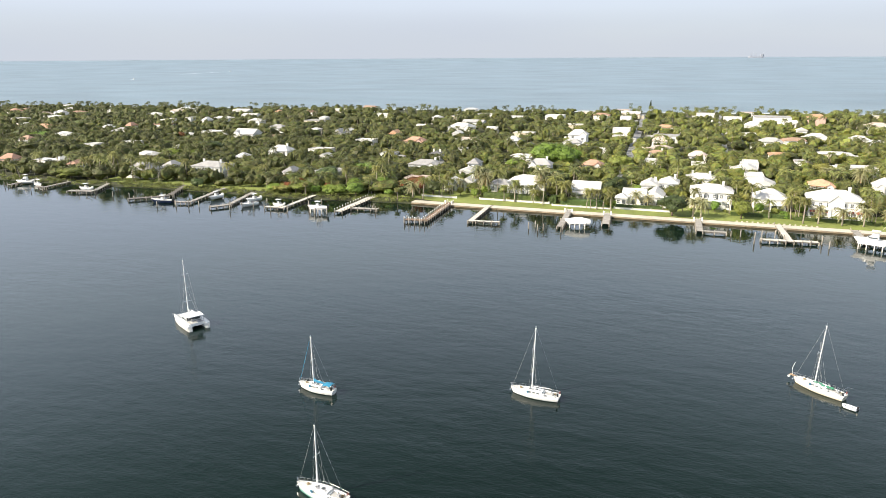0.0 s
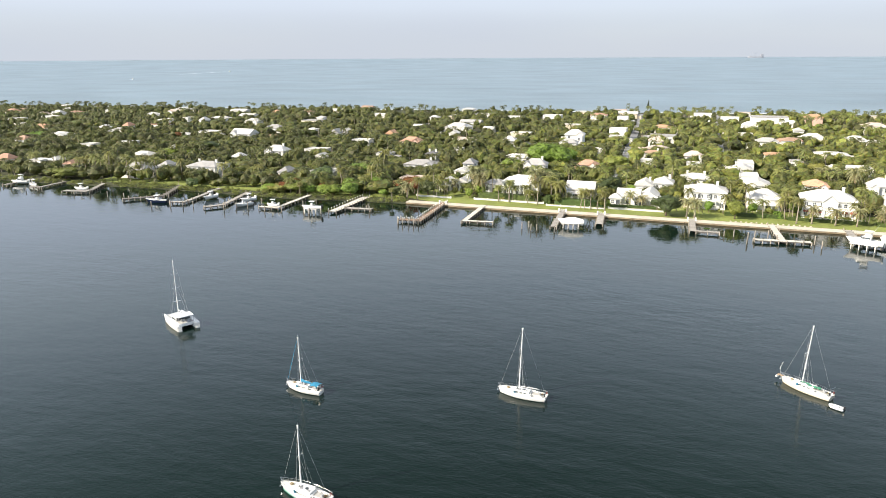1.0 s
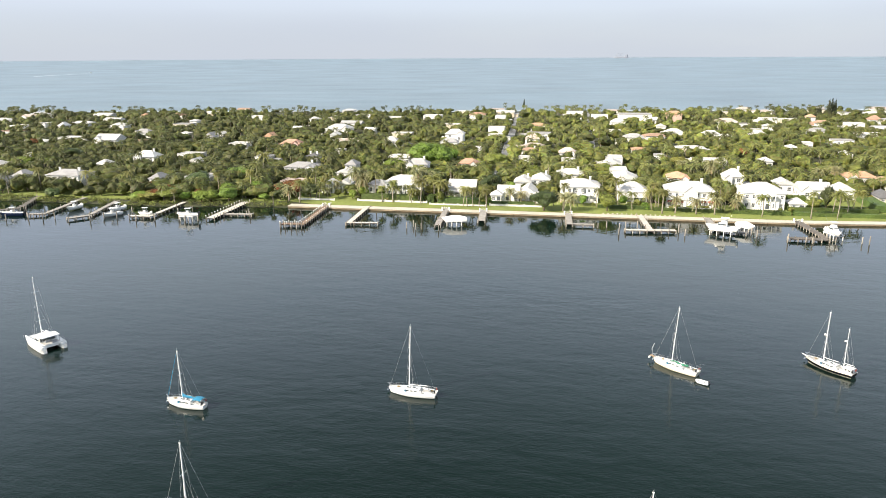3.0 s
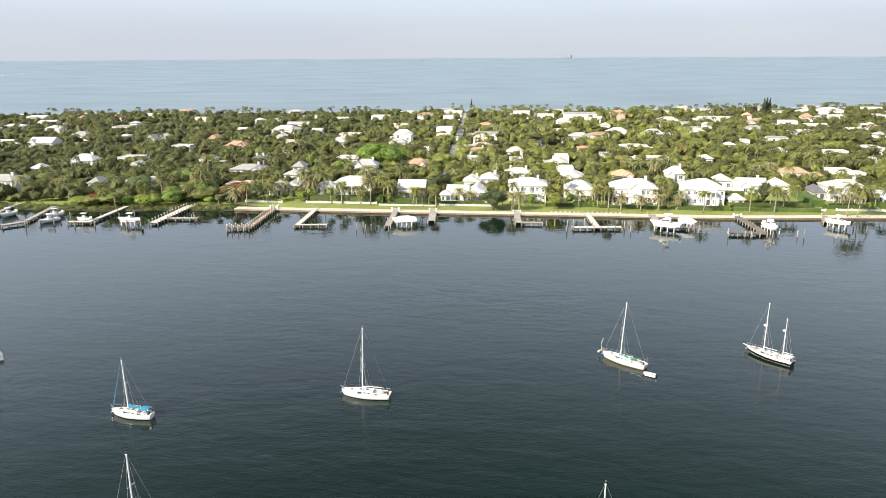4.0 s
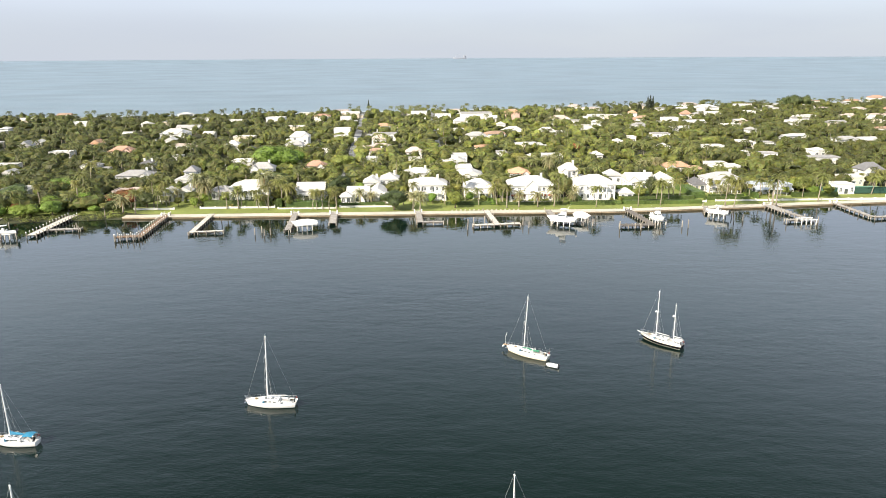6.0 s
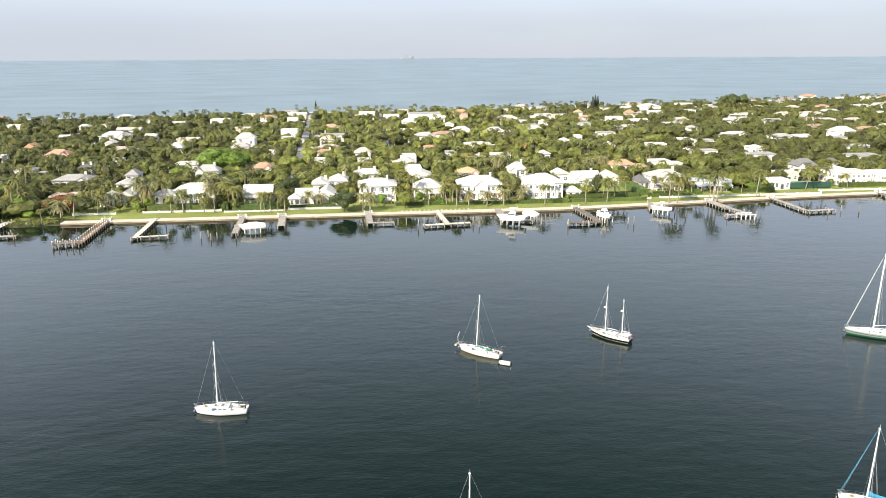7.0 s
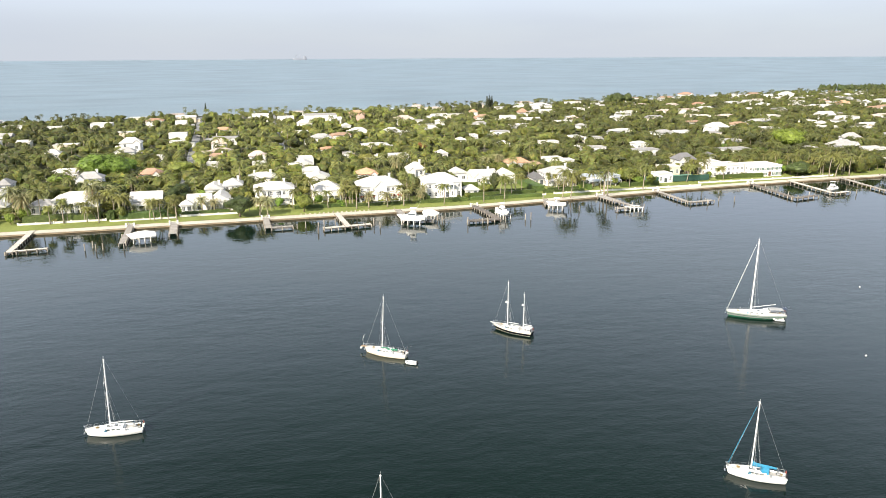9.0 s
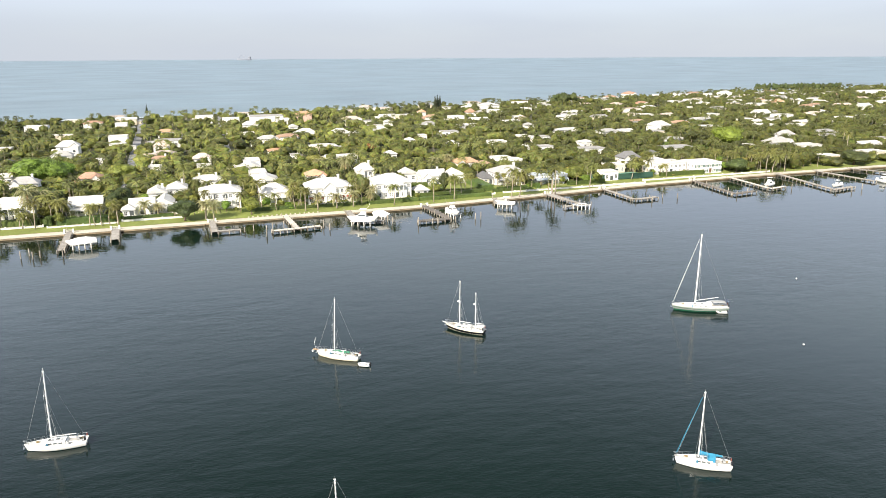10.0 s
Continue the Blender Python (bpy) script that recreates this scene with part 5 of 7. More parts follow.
def catamaran(x, y, turn, L=10.3, B=6.0, top=16.2):
    ob = thing("catamaran", x, y, 0, turn, "white cruising catamaran with a bare mast and hard-top cockpit", "catamaran")
    for s in (-1, 1):
        rows, _ = hull_rows(L, 1.7, 1.35, 0.05, 0.85)
        part("hull", skin(bmesh.new(), [[(px, py + s * (B / 2 - 0.8), pz) for px, py, pz in r] for r in rows], closed=True), GEL, ob, smooth=True)
        bm = bmesh.new()
        for k in range(3):
            w = 0.62 - 0.1 * k
            block(bm, L / 2 + 0.26 * k - 0.05, L / 2 + 0.26 * (k + 1) - 0.05, s * (B / 2 - 0.8) - w, s * (B / 2 - 0.8) + w, -0.2, 0.95 - 0.3 * k, 0.06)
        part("stern_steps", bm, DECK, ob)
    bm = bmesh.new()
    block(bm, -L * 0.12, L * 0.44, -B / 2 + 0.75, B / 2 - 0.75, 0.75, 1.5)
    part("bridge_deck", bm, GEL, ob)
    secs = []
    for px, k, h in ((-L * 0.2, 0.6, 0.1), (-L * 0.1, 0.9, 0.85), (L * 0.08, 1.0, 1.1), (L * 0.2, 1.0, 1.1)):
        w = (B / 2 - 1.1) * k
        secs.append([(px, -w, 1.5), (px, -w * 0.85, 1.5 + h), (px, 0, 1.55 + h), (px, w * 0.85, 1.5 + h), (px, w, 1.5)])
    cab = part("cabin", skin(bmesh.new(), secs, closed=True), GEL, ob)
    bm = bmesh.new()
    skin(bm, [[(px, -w, 1.75), (px, -w * 0.93, 2.15)] for px, w in ((-L * 0.04, (B / 2 - 1.02)), (L * 0.18, (B / 2 - 1.0)))], caps=False)
    skin(bm, [[(px, w, 1.75), (px, w * 0.93, 2.15)] for px, w in ((-L * 0.04, (B / 2 - 1.02)), (L * 0.18, (B / 2 - 1.0)))], caps=False)
    block(bm, L * 0.2, L * 0.2 + 0.05, -B * 0.28, B * 0.28, 1.6, 2.4)
    part("cabin_windows", bm, PANE, cab)
    bm = bmesh.new()
    block(bm, L * 0.14, L * 0.42, -B * 0.33, B * 0.33, 3.05, 3.2, 0.05)
    roof = part("hard_top", bm, GEL, ob)
    bm = bmesh.new()
    for px in (L * 0.26, L * 0.4):
        for s in (-1, 1):
            rod(bm, (px, s * B * 0.3, 1.5), (px, s * B * 0.31, 3.06), 0.05, 0.05, 5)
    part("hard_top_posts", bm, STEEL, roof)
    bm = bmesh.new()
    block(bm, L * 0.22, L * 0.42, -B * 0.28, B * 0.28, 1.503, 1.53)
    part("cockpit_floor", bm, GREYDECK, ob)
    bm = bmesh.new()
    for k in range(2):
        block(bm, L * 0.27 + k * 1.1, L * 0.27 + k * 1.1 + 0.5, -0.9 + k, 0.1 + k, 1.53, 2.1, 0.05)
    part("cockpit_seats", bm, GREYCLOTH, ob)
    bm = bmesh.new()
    rod(bm, (-L * 0.42, -B / 2 + 0.8, 1.45), (-L * 0.42, B / 2 - 0.8, 1.45), 0.1, 0.1, 6)
    part("fore_beam", bm, SPAR, ob)
    bm = bmesh.new()
    skin(bm, [[(px, -B / 2 + 1.4, 1.4), (px, B / 2 - 1.4, 1.4)] for px in (-L * 0.41, -L * 0.13)], caps=False)
    part("trampoline", bm, WHITECLOTH, ob)
    fake_sheer = [(-L / 2, B / 2 - 0.5, 1.5), (L / 2, B / 2 - 0.5, 1.5)]
    mast_parts(ob, fake_sheer, -L * 0.10, 2.2, top, B * 0.55, L * 0.42, None, 3, -L * 0.42, None, None, 0.13, 1.25)
    bm = bmesh.new()
    for s in (-1, 1):
        line = []
        for k in range(7):
            px = -L * 0.46 + L * 0.9 * k / 6
            rod(bm, (px, s * (B / 2 - 0.25), 1.3), (px, s * (B / 2 - 0.25), 2.0), 0.02, 0.02, 4)
            line.append((px, s * (B / 2 - 0.25), 2.0))
        tube(bm, line, 0.014, 3)
    part("lifelines", bm, STEEL, ob)
    return ob


def motorboat(x, y, z, turn, L=8.0, B=2.6, style="console", paint=None, label="", covered=False):
    """A motor boat on a lift or afloat: open centre console with a T-top, or a cabin cruiser with a flybridge."""
    ob = thing("motorboat", x, y, z, turn, label or "white open fishing boat with a T-top and outboard engines", "motorboat")
    sheer = hull_parts(ob, L, B, 0.95 if L < 10 else 1.35, paint or GEL, None, None, None, 0.92, 0.14)
    zs = at_sheer(sheer, L * 0.1)[1]
    if covered:
        bm = bmesh.new()
        secs = [[(px, -w, at_sheer(sheer, px)[1] + 0.02), (px, -w * 0.6, at_sheer(sheer, px)[1] + h), (px, w * 0.6, at_sheer(sheer, px)[1] + h), (px, w, at_sheer(sheer, px)[1] + 0.02)] for px, w, h in ((-L * 0.42, B * 0.16, 0.2), (-L * 0.1, B * 0.46, 0.9), (L * 0.15, B * 0.48, 1.1), (L * 0.46, B * 0.44, 0.5))]
        part("canvas_cover", skin(bm, secs, closed=True), WHITECLOTH, ob)
        return ob
    bm = bmesh.new()
    block(bm, -L * 0.2, L * 0.42, -B * 0.36, B * 0.36, zs - 0.12, zs + 0.06)
    part("cockpit_floor", bm, DECK, ob)
    if style == "console":
        bm = bmesh.new()
        block(bm, -0.4, 0.5, -0.45, 0.45, zs + 0.06, zs + 1.2, 0.08)
        con = part("console", bm, GEL, ob)
        bm = bmesh.new()
        skin(bm, [[(-0.42, -0.4, zs + 1.2), (-0.2, -0.4, zs + 1.75)], [(-0.42, 0.4, zs + 1.2), (-0.2, 0.4, zs + 1.75)]], caps=False)
        part("windscreen", bm, PANE, con)
        bm = bmesh.new()
        block(bm, -0.9, 1.5, -B * 0.36, B * 0.36, zs + 2.1, zs + 2.2, 0.04)
        top = part("t_top", bm, GEL, ob)
        bm = bmesh.new()
        for px in (-0.3, 0.8):
            for s in (-1, 1):
                rod(bm, (px, s * B * 0.28, zs), (px, s * B * 0.32, zs + 2.12), 0.04, 0.04, 5)
        for k in range(4):
            rod(bm, (1.5, -0.9 + 0.6 * k, zs + 2.1), (1.75, -0.9 + 0.6 * k, zs + 3.0), 0.025, 0.02, 4)
        part("t_top_frame", bm, STEEL, top)
        bm = bmesh.new()
        block(bm, 1.0, 1.5, -0.5, 0.5, zs + 0.06, zs + 0.8, 0.05)
        part("helm_seat", bm, GREYCLOTH, ob)
    else:
        secs = []
        for px, k, h in ((-L * 0.24, 0.5, 0.1), (-L * 0.12, 0.8, 1.0), (0, 0.86, 1.5), (L * 0.16, 0.86, 1.55)):
            w = B / 2 * k
            secs.append([(px, -w, zs), (px, -w * 0.84, zs + h), (px, w * 0.84, zs + h), (px, w, zs)])
        cab = part("cabin", skin(bmesh.new(), secs, closed=True), GEL, ob)
        bm = bmesh.new()
        for s in (-1, 1):
            skin(bm, [[(px, s * w, zs + 0.7), (px, s * w * 0.93, zs + 1.2)] for px, w in ((-L * 0.1, B * 0.415), (L * 0.14, B * 0.43))], caps=False)
        block(bm, -L * 0.125, -L * 0.1, -B * 0.3, B * 0.3, zs + 0.75, zs + 1.25)
        part("cabin_windows", bm, PANE, cab)
        bm = bmesh.new()
        block(bm, -L * 0.03, L * 0.16, -B * 0.32, B * 0.32, zs + 1.55, zs + 2.15, 0.12)
        part("flybridge", bm, GEL, ob)
        bm = bmesh.new()
        block(bm, -L * 0.05, L * 0.18, -B * 0.36, B * 0.36, zs + 3.2, zs + 3.3, 0.04)
        top = part("hard_top", bm, WHITECLOTH, ob)
        bm = bmesh.new()
        for px in (0.0, L * 0.14):
            for s in (-1, 1):
                rod(bm, (px, s * B * 0.3, zs + 2.0), (px, s * B * 0.33, zs + 3.22), 0.035, 0.035, 4)
        for s in (-1, 1):
            rod(bm, (L * 0.1, s * B * 0.4, zs + 1.2), (L * 0.3, s * B * 0.9, zs + 5.5), 0.025, 0.015, 4)
        part("outriggers", bm, STEEL, top)
    bm = bmesh.new()
    for s in (-1, 1):
        tube(bm, [(-L * 0.1, s * at_sheer(sheer, -L * 0.1)[0] * 0.93, at_sheer(sheer, -L * 0.1)[1] + 0.4), (-L * 0.35, s * at_sheer(sheer, -L * 0.35)[0] * 0.9, at_sheer(sheer, -L * 0.35)[1] + 0.55), (-L * 0.49, 0, at_sheer(sheer, -L * 0.49)[1] + 0.6)], 0.025, 4)
        for px in (-L * 0.1, -L * 0.25, -L * 0.35):
            rod(bm, (px, s * at_sheer(sheer, px)[0] * 0.93, at_sheer(sheer, px)[1]), (px, s * at_sheer(sheer, px)[0] * 0.92, at_sheer(sheer, px)[1] + 0.48), 0.02, 0.02, 4)
    part("bow_rail", bm, STEEL, ob)
    for k in range(2):
        bm = bmesh.new()
        yk = (-0.4, 0.4)[k]
        block(bm, L * 0.5 - 0.05, L * 0.5 + 0.55, yk - 0.24, yk + 0.24, zs + 0.0, zs + 0.75, 0.08)
        block(bm, L * 0.5 + 0.1, L * 0.5 + 0.35, yk - 0.08, yk + 0.08, -0.4, zs)
        part("outboard_engine", bm, ENGINE if style == "console" and k >= 0 and L > 8 else GEL, ob)
    return ob

# houses: the waterfront row first, then row by row to the beach
house(-73.4, 321.2, 17.6, 13.0, 6.8, 3.4, "hip", "white", "white", "cap", label="two-storey white villa with a columned front and a pale hipped roof")
house(-46.6, 323.5, 12.4, 11.0, 4.6, 3.9, "gable", "white", "white", "sv")
house(-87.2, 322.5, 9.6, 9.0, 4.6, 2.6, "hip", "grey")
house(-24.6, 317.2, 9.3, 9.0, 3.8, 3.7, "gable", "white", "white", "t", label="low white cottage wing with a gabled roof behind clipped hedges")
house(-15.8, 319.6, 6.9, 14.0, 3.8, 3.3, "gable", "white")
house(-19.5, 337.5, 7.6, 9.0, 5.2, 3.0, "gable", "white", "white", "c")
house(-11.2, 341.5, 8.2, 10.0, 6.0, 3.2, "hip", "white", "white", "c")
house(7.0, 319.9, 16.5, 14.0, 7.4, 3.3, "hip", "white", "white", "acb", label="large two-storey white house with tall windows and a low hipped roof")
house(2.5, 352.3, 12.8, 10.0, 7.0, 2.8, "hip", "white", "white", "cc")
house(30.5, 323.8, 12.5, 12.0, 5.0, 4.5, "hip", "white", "white", "v")
house(29.5, 352.0, 10.5, 12.0, 5.6, 3.2, "gable", "white")
house(27.2, 376.0, 8.6, 14.0, 5.4, 0.5, "flat", "white")
house(25.0, 396.0, 8.8, 10.0, 5.8, 3.0, "gable", "white")
house(26.6, 412.2, 9.1, 14.0, 6.5, 0.5, "flat", "white")
house(53.7, 317.0, 19.5, 14.0, 7.2, 4.5, "hip", "white", "white", "grtcb", label="large two-storey white villa with red awnings and a hipped roof")
house(52.6, 344.1, 8.9, 10.0, 7.8, 3.1, "hip", "orange")
house(83.5, 317.8, 16.5, 15.0, 7.4, 4.5, "hip", "white", "white", "p", label="large square two-storey white house with rows of tall windows")
house(97.0, 313.3, 6.0, 6.0, 3.2, 2.8, "hip", "white", label="small white garden pavilion with a pointed hipped roof")
house(111.2, 340.5, 12.5, 10.0, 4.6, 3.8, "gable", "white", "white", "c")
house(124.1, 340.6, 7.1, 10.0, 4.6, 3.0, "gable", "white")
house(148.7, 330.8, 16.6, 13.0, 6.0, 4.0, "hip", "grey", "white", "vc", label="two-storey white house with a grey tiled roof and terrace")
house(137.3, 332.2, 5.3, 10.0, 3.4, 3.5, "hip", "dark", "cream")
house(168.2, 323.6, 19.3, 9.0, 4.4, 0.5, "flat", "blue", "white", "v", label="long low white house with blue-grey flat roof and columns")
house(-133.3, 328.9, 10.4, 10.0, 3.6, 0.5, "flat", "pink", label="low white modern house with a pale pink flat roof")
house(-111.6, 321.1, 6.0, 8.0, 4.4, 2.3, "gable", "white")
house(-104.0, 323.4, 6.0, 9.0, 4.6, 2.7, "gable", "white", "white", "c")
house(-204.8, 325.4, 6.0, 9.0, 4.0, 3.4, "hip", "grey")
house(-181.7, 327.4, 13.9, 12.0, 5.0, 0.5, "flat", "grey", "grey")
house(-246.0, 380.5, 12.9, 9.0, 6.5, 4.2, "hip", "white", "white", "c")
house(-213.7, 378.3, 6.2, 8.0, 4.0, 3.0, "gable", "white")
house(-180.2, 399.2, 8.9, 8.0, 5.0, 2.4, "hip", "grey")
house(-142.9, 366.5, 17.1, 12.0, 5.0, 2.9, "hip", "grey", "white", "c")
house(-151.4, 406.0, 6.9, 8.0, 5.0, 2.1, "hip", "dark", "white", "cc")
house(-144.1, 433.9, 6.0, 8.0, 4.5, 0.5, "flat", "white")
house(-115.5, 370.0, 6.0, 8.0, 6.0, 3.5, "hip", "grey")
house(-113.5, 350.7, 7.0, 8.0, 5.0, 1.9, "gable", "white")
house(-78.5, 369.0, 11.7, 8.2, 7.4, 3.7, "hip", "grey", "white", "c")
house(-52.5, 381.7, 10.1, 8.0, 6.4, 3.2, "hip", "red")
house(-23.3, 443.2, 11.0, 8.0, 5.0, 2.9, "hip", "brown", "white", "c")
house(-24.8, 415.6, 6.0, 8.0, 5.0, 0.5, "flat", "white")
house(79.5, 355.2, 8.8, 8.0, 7.0, 4.5, "hip", "white", "white", "c")
house(101.2, 350.2, 7.6, 8.0, 5.0, 2.7, "gable", "white")
house(142.7, 375.8, 13.2, 9.2, 5.0, 3.0, "hip", "orange")
house(150.4, 366.8, 6.0, 8.0, 5.0, 1.6, "hip", "brown")
house(167.8, 383.1, 10.5, 8.0, 5.0, 0.5, "flat", "white")
house(172.9, 373.4, 6.0, 8.0, 5.0, 0.5, "flat", "white")
house(-337.0, 518.4, 13.3, 9.3, 4.0, 3.8, "hip", "grey")
house(-307.9, 467.1, 12.6, 8.8, 3.8, 1.6, "hip", "brown")
house(-300.6, 517.7, 7.1, 8.0, 4.0, 1.8, "hip", "white")
house(-264.2, 491.6, 6.7, 8.0, 5.0, 4.1, "gable", "grey")
house(-267.2, 513.2, 6.0, 8.0, 4.5, 2.2, "gable", "white")
house(-257.5, 442.7, 6.3, 8.0, 4.0, 1.6, "hip", "white")
house(-345.1, 611.8, 7.0, 8.0, 4.5, 2.0, "hip", "white")
house(-225.2, 458.8, 13.1, 9.1, 4.5, 0.5, "flat", "white")
house(-217.8, 493.9, 7.0, 8.0, 5.5, 3.7, "gable", "orange", "cream")
house(-186.0, 456.9, 13.5, 9.4, 5.5, 3.7, "hip", "red", "pink")
house(-218.1, 550.6, 8.4, 8.0, 5.0, 3.1, "gable", "white")
house(-185.1, 556.4, 20.0, 14.0, 5.5, 4.5, "hip", "white")
house(-174.9, 515.4, 6.0, 8.0, 5.0, 2.5, "gable", "white")
house(-159.4, 558.3, 8.1, 8.0, 5.0, 1.8, "gable", "white")
house(-121.9, 480.4, 9.2, 8.0, 5.5, 3.9, "hip", "white")
house(-106.5, 464.0, 6.0, 8.0, 4.5, 2.7, "hip", "dark")
house(-94.6, 447.1, 6.0, 8.0, 4.5, 0.5, "flat", "grey")
house(-82.5, 515.7, 13.3, 9.3, 7.0, 4.5, "hip", "white")
house(-81.2, 484.3, 11.4, 8.0, 5.0, 3.2, "hip", "grey")
house(-56.4, 558.9, 12.7, 8.9, 7.5, 0.5, "flat", "white")
house(-54.2, 529.3, 10.3, 8.0, 5.0, 0.5, "flat", "white")
house(-57.5, 455.3, 8.6, 8.0, 4.5, 1.9, "hip", "white")
house(-25.4, 510.7, 9.9, 8.0, 5.0, 4.5, "hip", "pink")
house(-22.2, 473.3, 13.6, 9.5, 4.5, 2.6, "hip", "pink")
house(-26.8, 607.1, 12.8, 8.9, 5.0, 2.3, "hip", "orange")
house(0.3, 435.6, 9.8, 8.0, 6.0, 3.6, "hip", "pink")
house(0.5, 410.9, 6.6, 8.0, 5.0, 0.5, "flat", "white")
house(45.5, 520.0, 13.8, 9.7, 6.0, 3.2, "hip", "grey")
house(74.5, 609.8, 6.9, 8.0, 5.0, 2.3, "gable", "white")
house(79.2, 568.4, 12.6, 8.8, 5.0, 3.1, "hip", "white")
house(46.3, 466.3, 11.3, 8.0, 4.5, 1.6, "hip", "orange")
house(55.2, 442.5, 6.0, 8.0, 4.0, 0.5, "flat", "grey")
house(104.7, 559.2, 11.7, 8.2, 5.0, 3.1, "hip", "white")
house(113.0, 546.8, 7.3, 8.0, 5.0, 0.5, "flat", "white")
house(139.0, 567.1, 10.6, 8.0, 5.0, 3.1, "hip", "white")
house(160.6, 623.4, 7.2, 8.0, 5.0, 2.4, "hip", "white")
house(111.8, 426.1, 6.0, 8.0, 4.5, 2.5, "hip", "white")
house(142.8, 490.1, 6.0, 8.0, 4.5, 2.0, "hip", "white")
house(188.2, 589.2, 13.3, 9.3, 5.0, 3.1, "hip", "grey")
house(182.1, 518.0, 12.9, 9.1, 6.0, 0.5, "flat", "grey")
house(157.4, 509.0, 6.0, 8.0, 5.0, 0.5, "flat", "white")
house(163.6, 456.0, 6.0, 8.0, 5.0, 2.6, "hip", "white")
house(192.7, 448.2, 12.2, 8.5, 6.0, 0.5, "flat", "white")
house(290.2, 620.7, 7.1, 8.0, 5.0, 3.3, "hip", "pink", "pink")
house(236.9, 469.8, 10.5, 8.0, 5.0, 0.5, "flat", "grey")
house(202.7, 422.2, 6.0, 8.0, 5.0, 2.1, "hip", "white")
house(214.8, 419.8, 9.7, 8.0, 5.0, 0.5, "flat", "grey")
house(229.0, 632.5, 13.6, 9.5, 7.0, 0.5, "flat", "white")
house(-390.6, 661.9, 11.0, 8.0, 5.0, 2.6, "hip", "red")
house(-420.7, 650.8, 7.5, 8.0, 5.0, 3.1, "hip", "orange")
house(-296.2, 645.1, 18.3, 12.8, 6.0, 0.5, "flat", "white")
house(-232.4, 625.4, 9.0, 8.0, 6.0, 2.9, "hip", "white")
house(-202.2, 683.4, 15.3, 10.7, 5.0, 0.5, "flat", "white")
house(-162.8, 658.6, 15.0, 10.5, 5.5, 0.5, "flat", "white")
house(-132.1, 682.9, 17.3, 12.1, 5.5, 0.5, "flat", "white")
house(-88.1, 682.2, 14.7, 10.3, 7.0, 2.5, "hip", "red")
house(-64.4, 668.1, 9.5, 8.0, 7.0, 0.5, "flat", "white")
house(4.0, 720.7, 16.2, 11.3, 7.0, 0.5, "flat", "white")
house(27.2, 698.0, 15.3, 10.7, 6.0, 0.5, "flat", "white")
house(40.7, 631.1, 12.2, 8.5, 6.0, 3.9, "hip", "white")
house(59.2, 689.0, 29.9, 18.0, 8.0, 0.5, "flat", "grey")
house(95.5, 697.6, 13.9, 9.7, 8.0, 3.6, "hip", "orange", "pink")
house(73.7, 658.3, 10.8, 8.0, 6.0, 3.0, "hip", "white")
house(133.6, 652.7, 16.7, 11.7, 6.0, 3.3, "hip", "pink")
house(145.3, 642.5, 10.9, 8.0, 4.5, 0.5, "flat", "grey")
house(258.6, 672.0, 8.9, 8.0, 7.0, 4.5, "hip", "red")
house(307.4, 743.2, 20.6, 14.4, 8.0, 3.0, "hip", "white")
house(289.0, 683.6, 12.7, 8.9, 6.0, 3.0, "gable", "white")
house(366.5, 785.2, 14.4, 10.1, 7.0, 0.5, "flat", "white")
house(213.5, 692.5, 6.8, 8.0, 7.0, 3.1, "hip", "orange")
house(202.6, 320.9, 8.0, 8.0, 4.5, 0.5, "flat", "white")
house(217.1, 338.8, 10.1, 8.0, 4.6, 0.5, "flat", "white", "cream")
house(235.7, 353.4, 11.3, 8.0, 6.0, 4.5, "hip", "dark")
house(261.5, 367.1, 6.0, 8.0, 5.0, 2.7, "hip", "dark")
house(252.6, 432.4, 9.0, 8.0, 5.0, 1.8, "hip", "white")
house(297.8, 477.0, 14.8, 10.3, 6.0, 2.7, "hip", "grey")
house(359.8, 499.8, 15.8, 11.1, 6.5, 4.5, "hip", "white")
house(321.7, 430.5, 18.4, 12.9, 4.5, 0.5, "flat", "grey")
house(296.7, 389.6, 20.4, 14.3, 4.5, 0.5, "flat", "grey")
house(249.2, 346.0, 6.0, 8.0, 5.0, 0.5, "flat", "white")
house(406.7, 411.7, 11.8, 8.3, 6.0, 4.5, "hip", "grey")
house(375.7, 386.0, 16.8, 11.7, 5.0, 4.5, "hip", "grey")
house(384.5, 370.1, 16.5, 11.5, 4.5, 0.5, "flat", "white")
house(531.1, 545.3, 16.9, 11.8, 6.0, 0.5, "flat", "white")
house(526.8, 568.4, 15.0, 10.5, 6.0, 4.5, "gable", "white")
house(476.4, 581.1, 14.8, 10.4, 5.5, 0.5, "flat", "white")
house(344.7, 379.7, 6.0, 8.0, 5.0, 0.5, "flat", "white", "pink")
house(360.7, 330.7, 12.7, 8.9, 3.8, 0.5, "flat", "white", "cream")
house(397.3, 331.3, 15.9, 11.1, 4.5, 0.5, "flat", "white", "cream")
house(666.1, 694.0, 12.1, 8.5, 6.0, 4.2, "hip", "orange", "cream")
house(705.0, 700.4, 8.1, 8.0, 6.0, 3.6, "hip", "white")
house(694.9, 598.6, 13.9, 9.7, 6.0, 4.5, "gable", "white")
house(712.5, 843.6, 16.2, 11.4, 8.0, 3.9, "hip", "white")
house(699.5, 858.0, 15.7, 11.0, 6.0, 0.5, "flat", "white")
house(651.9, 879.3, 15.1, 10.5, 6.0, 0.5, "flat", "white")
house(605.7, 776.0, 18.3, 12.8, 5.0, 0.5, "flat", "white")
house(638.9, 735.1, 13.1, 9.2, 5.0, 0.5, "flat", "white")
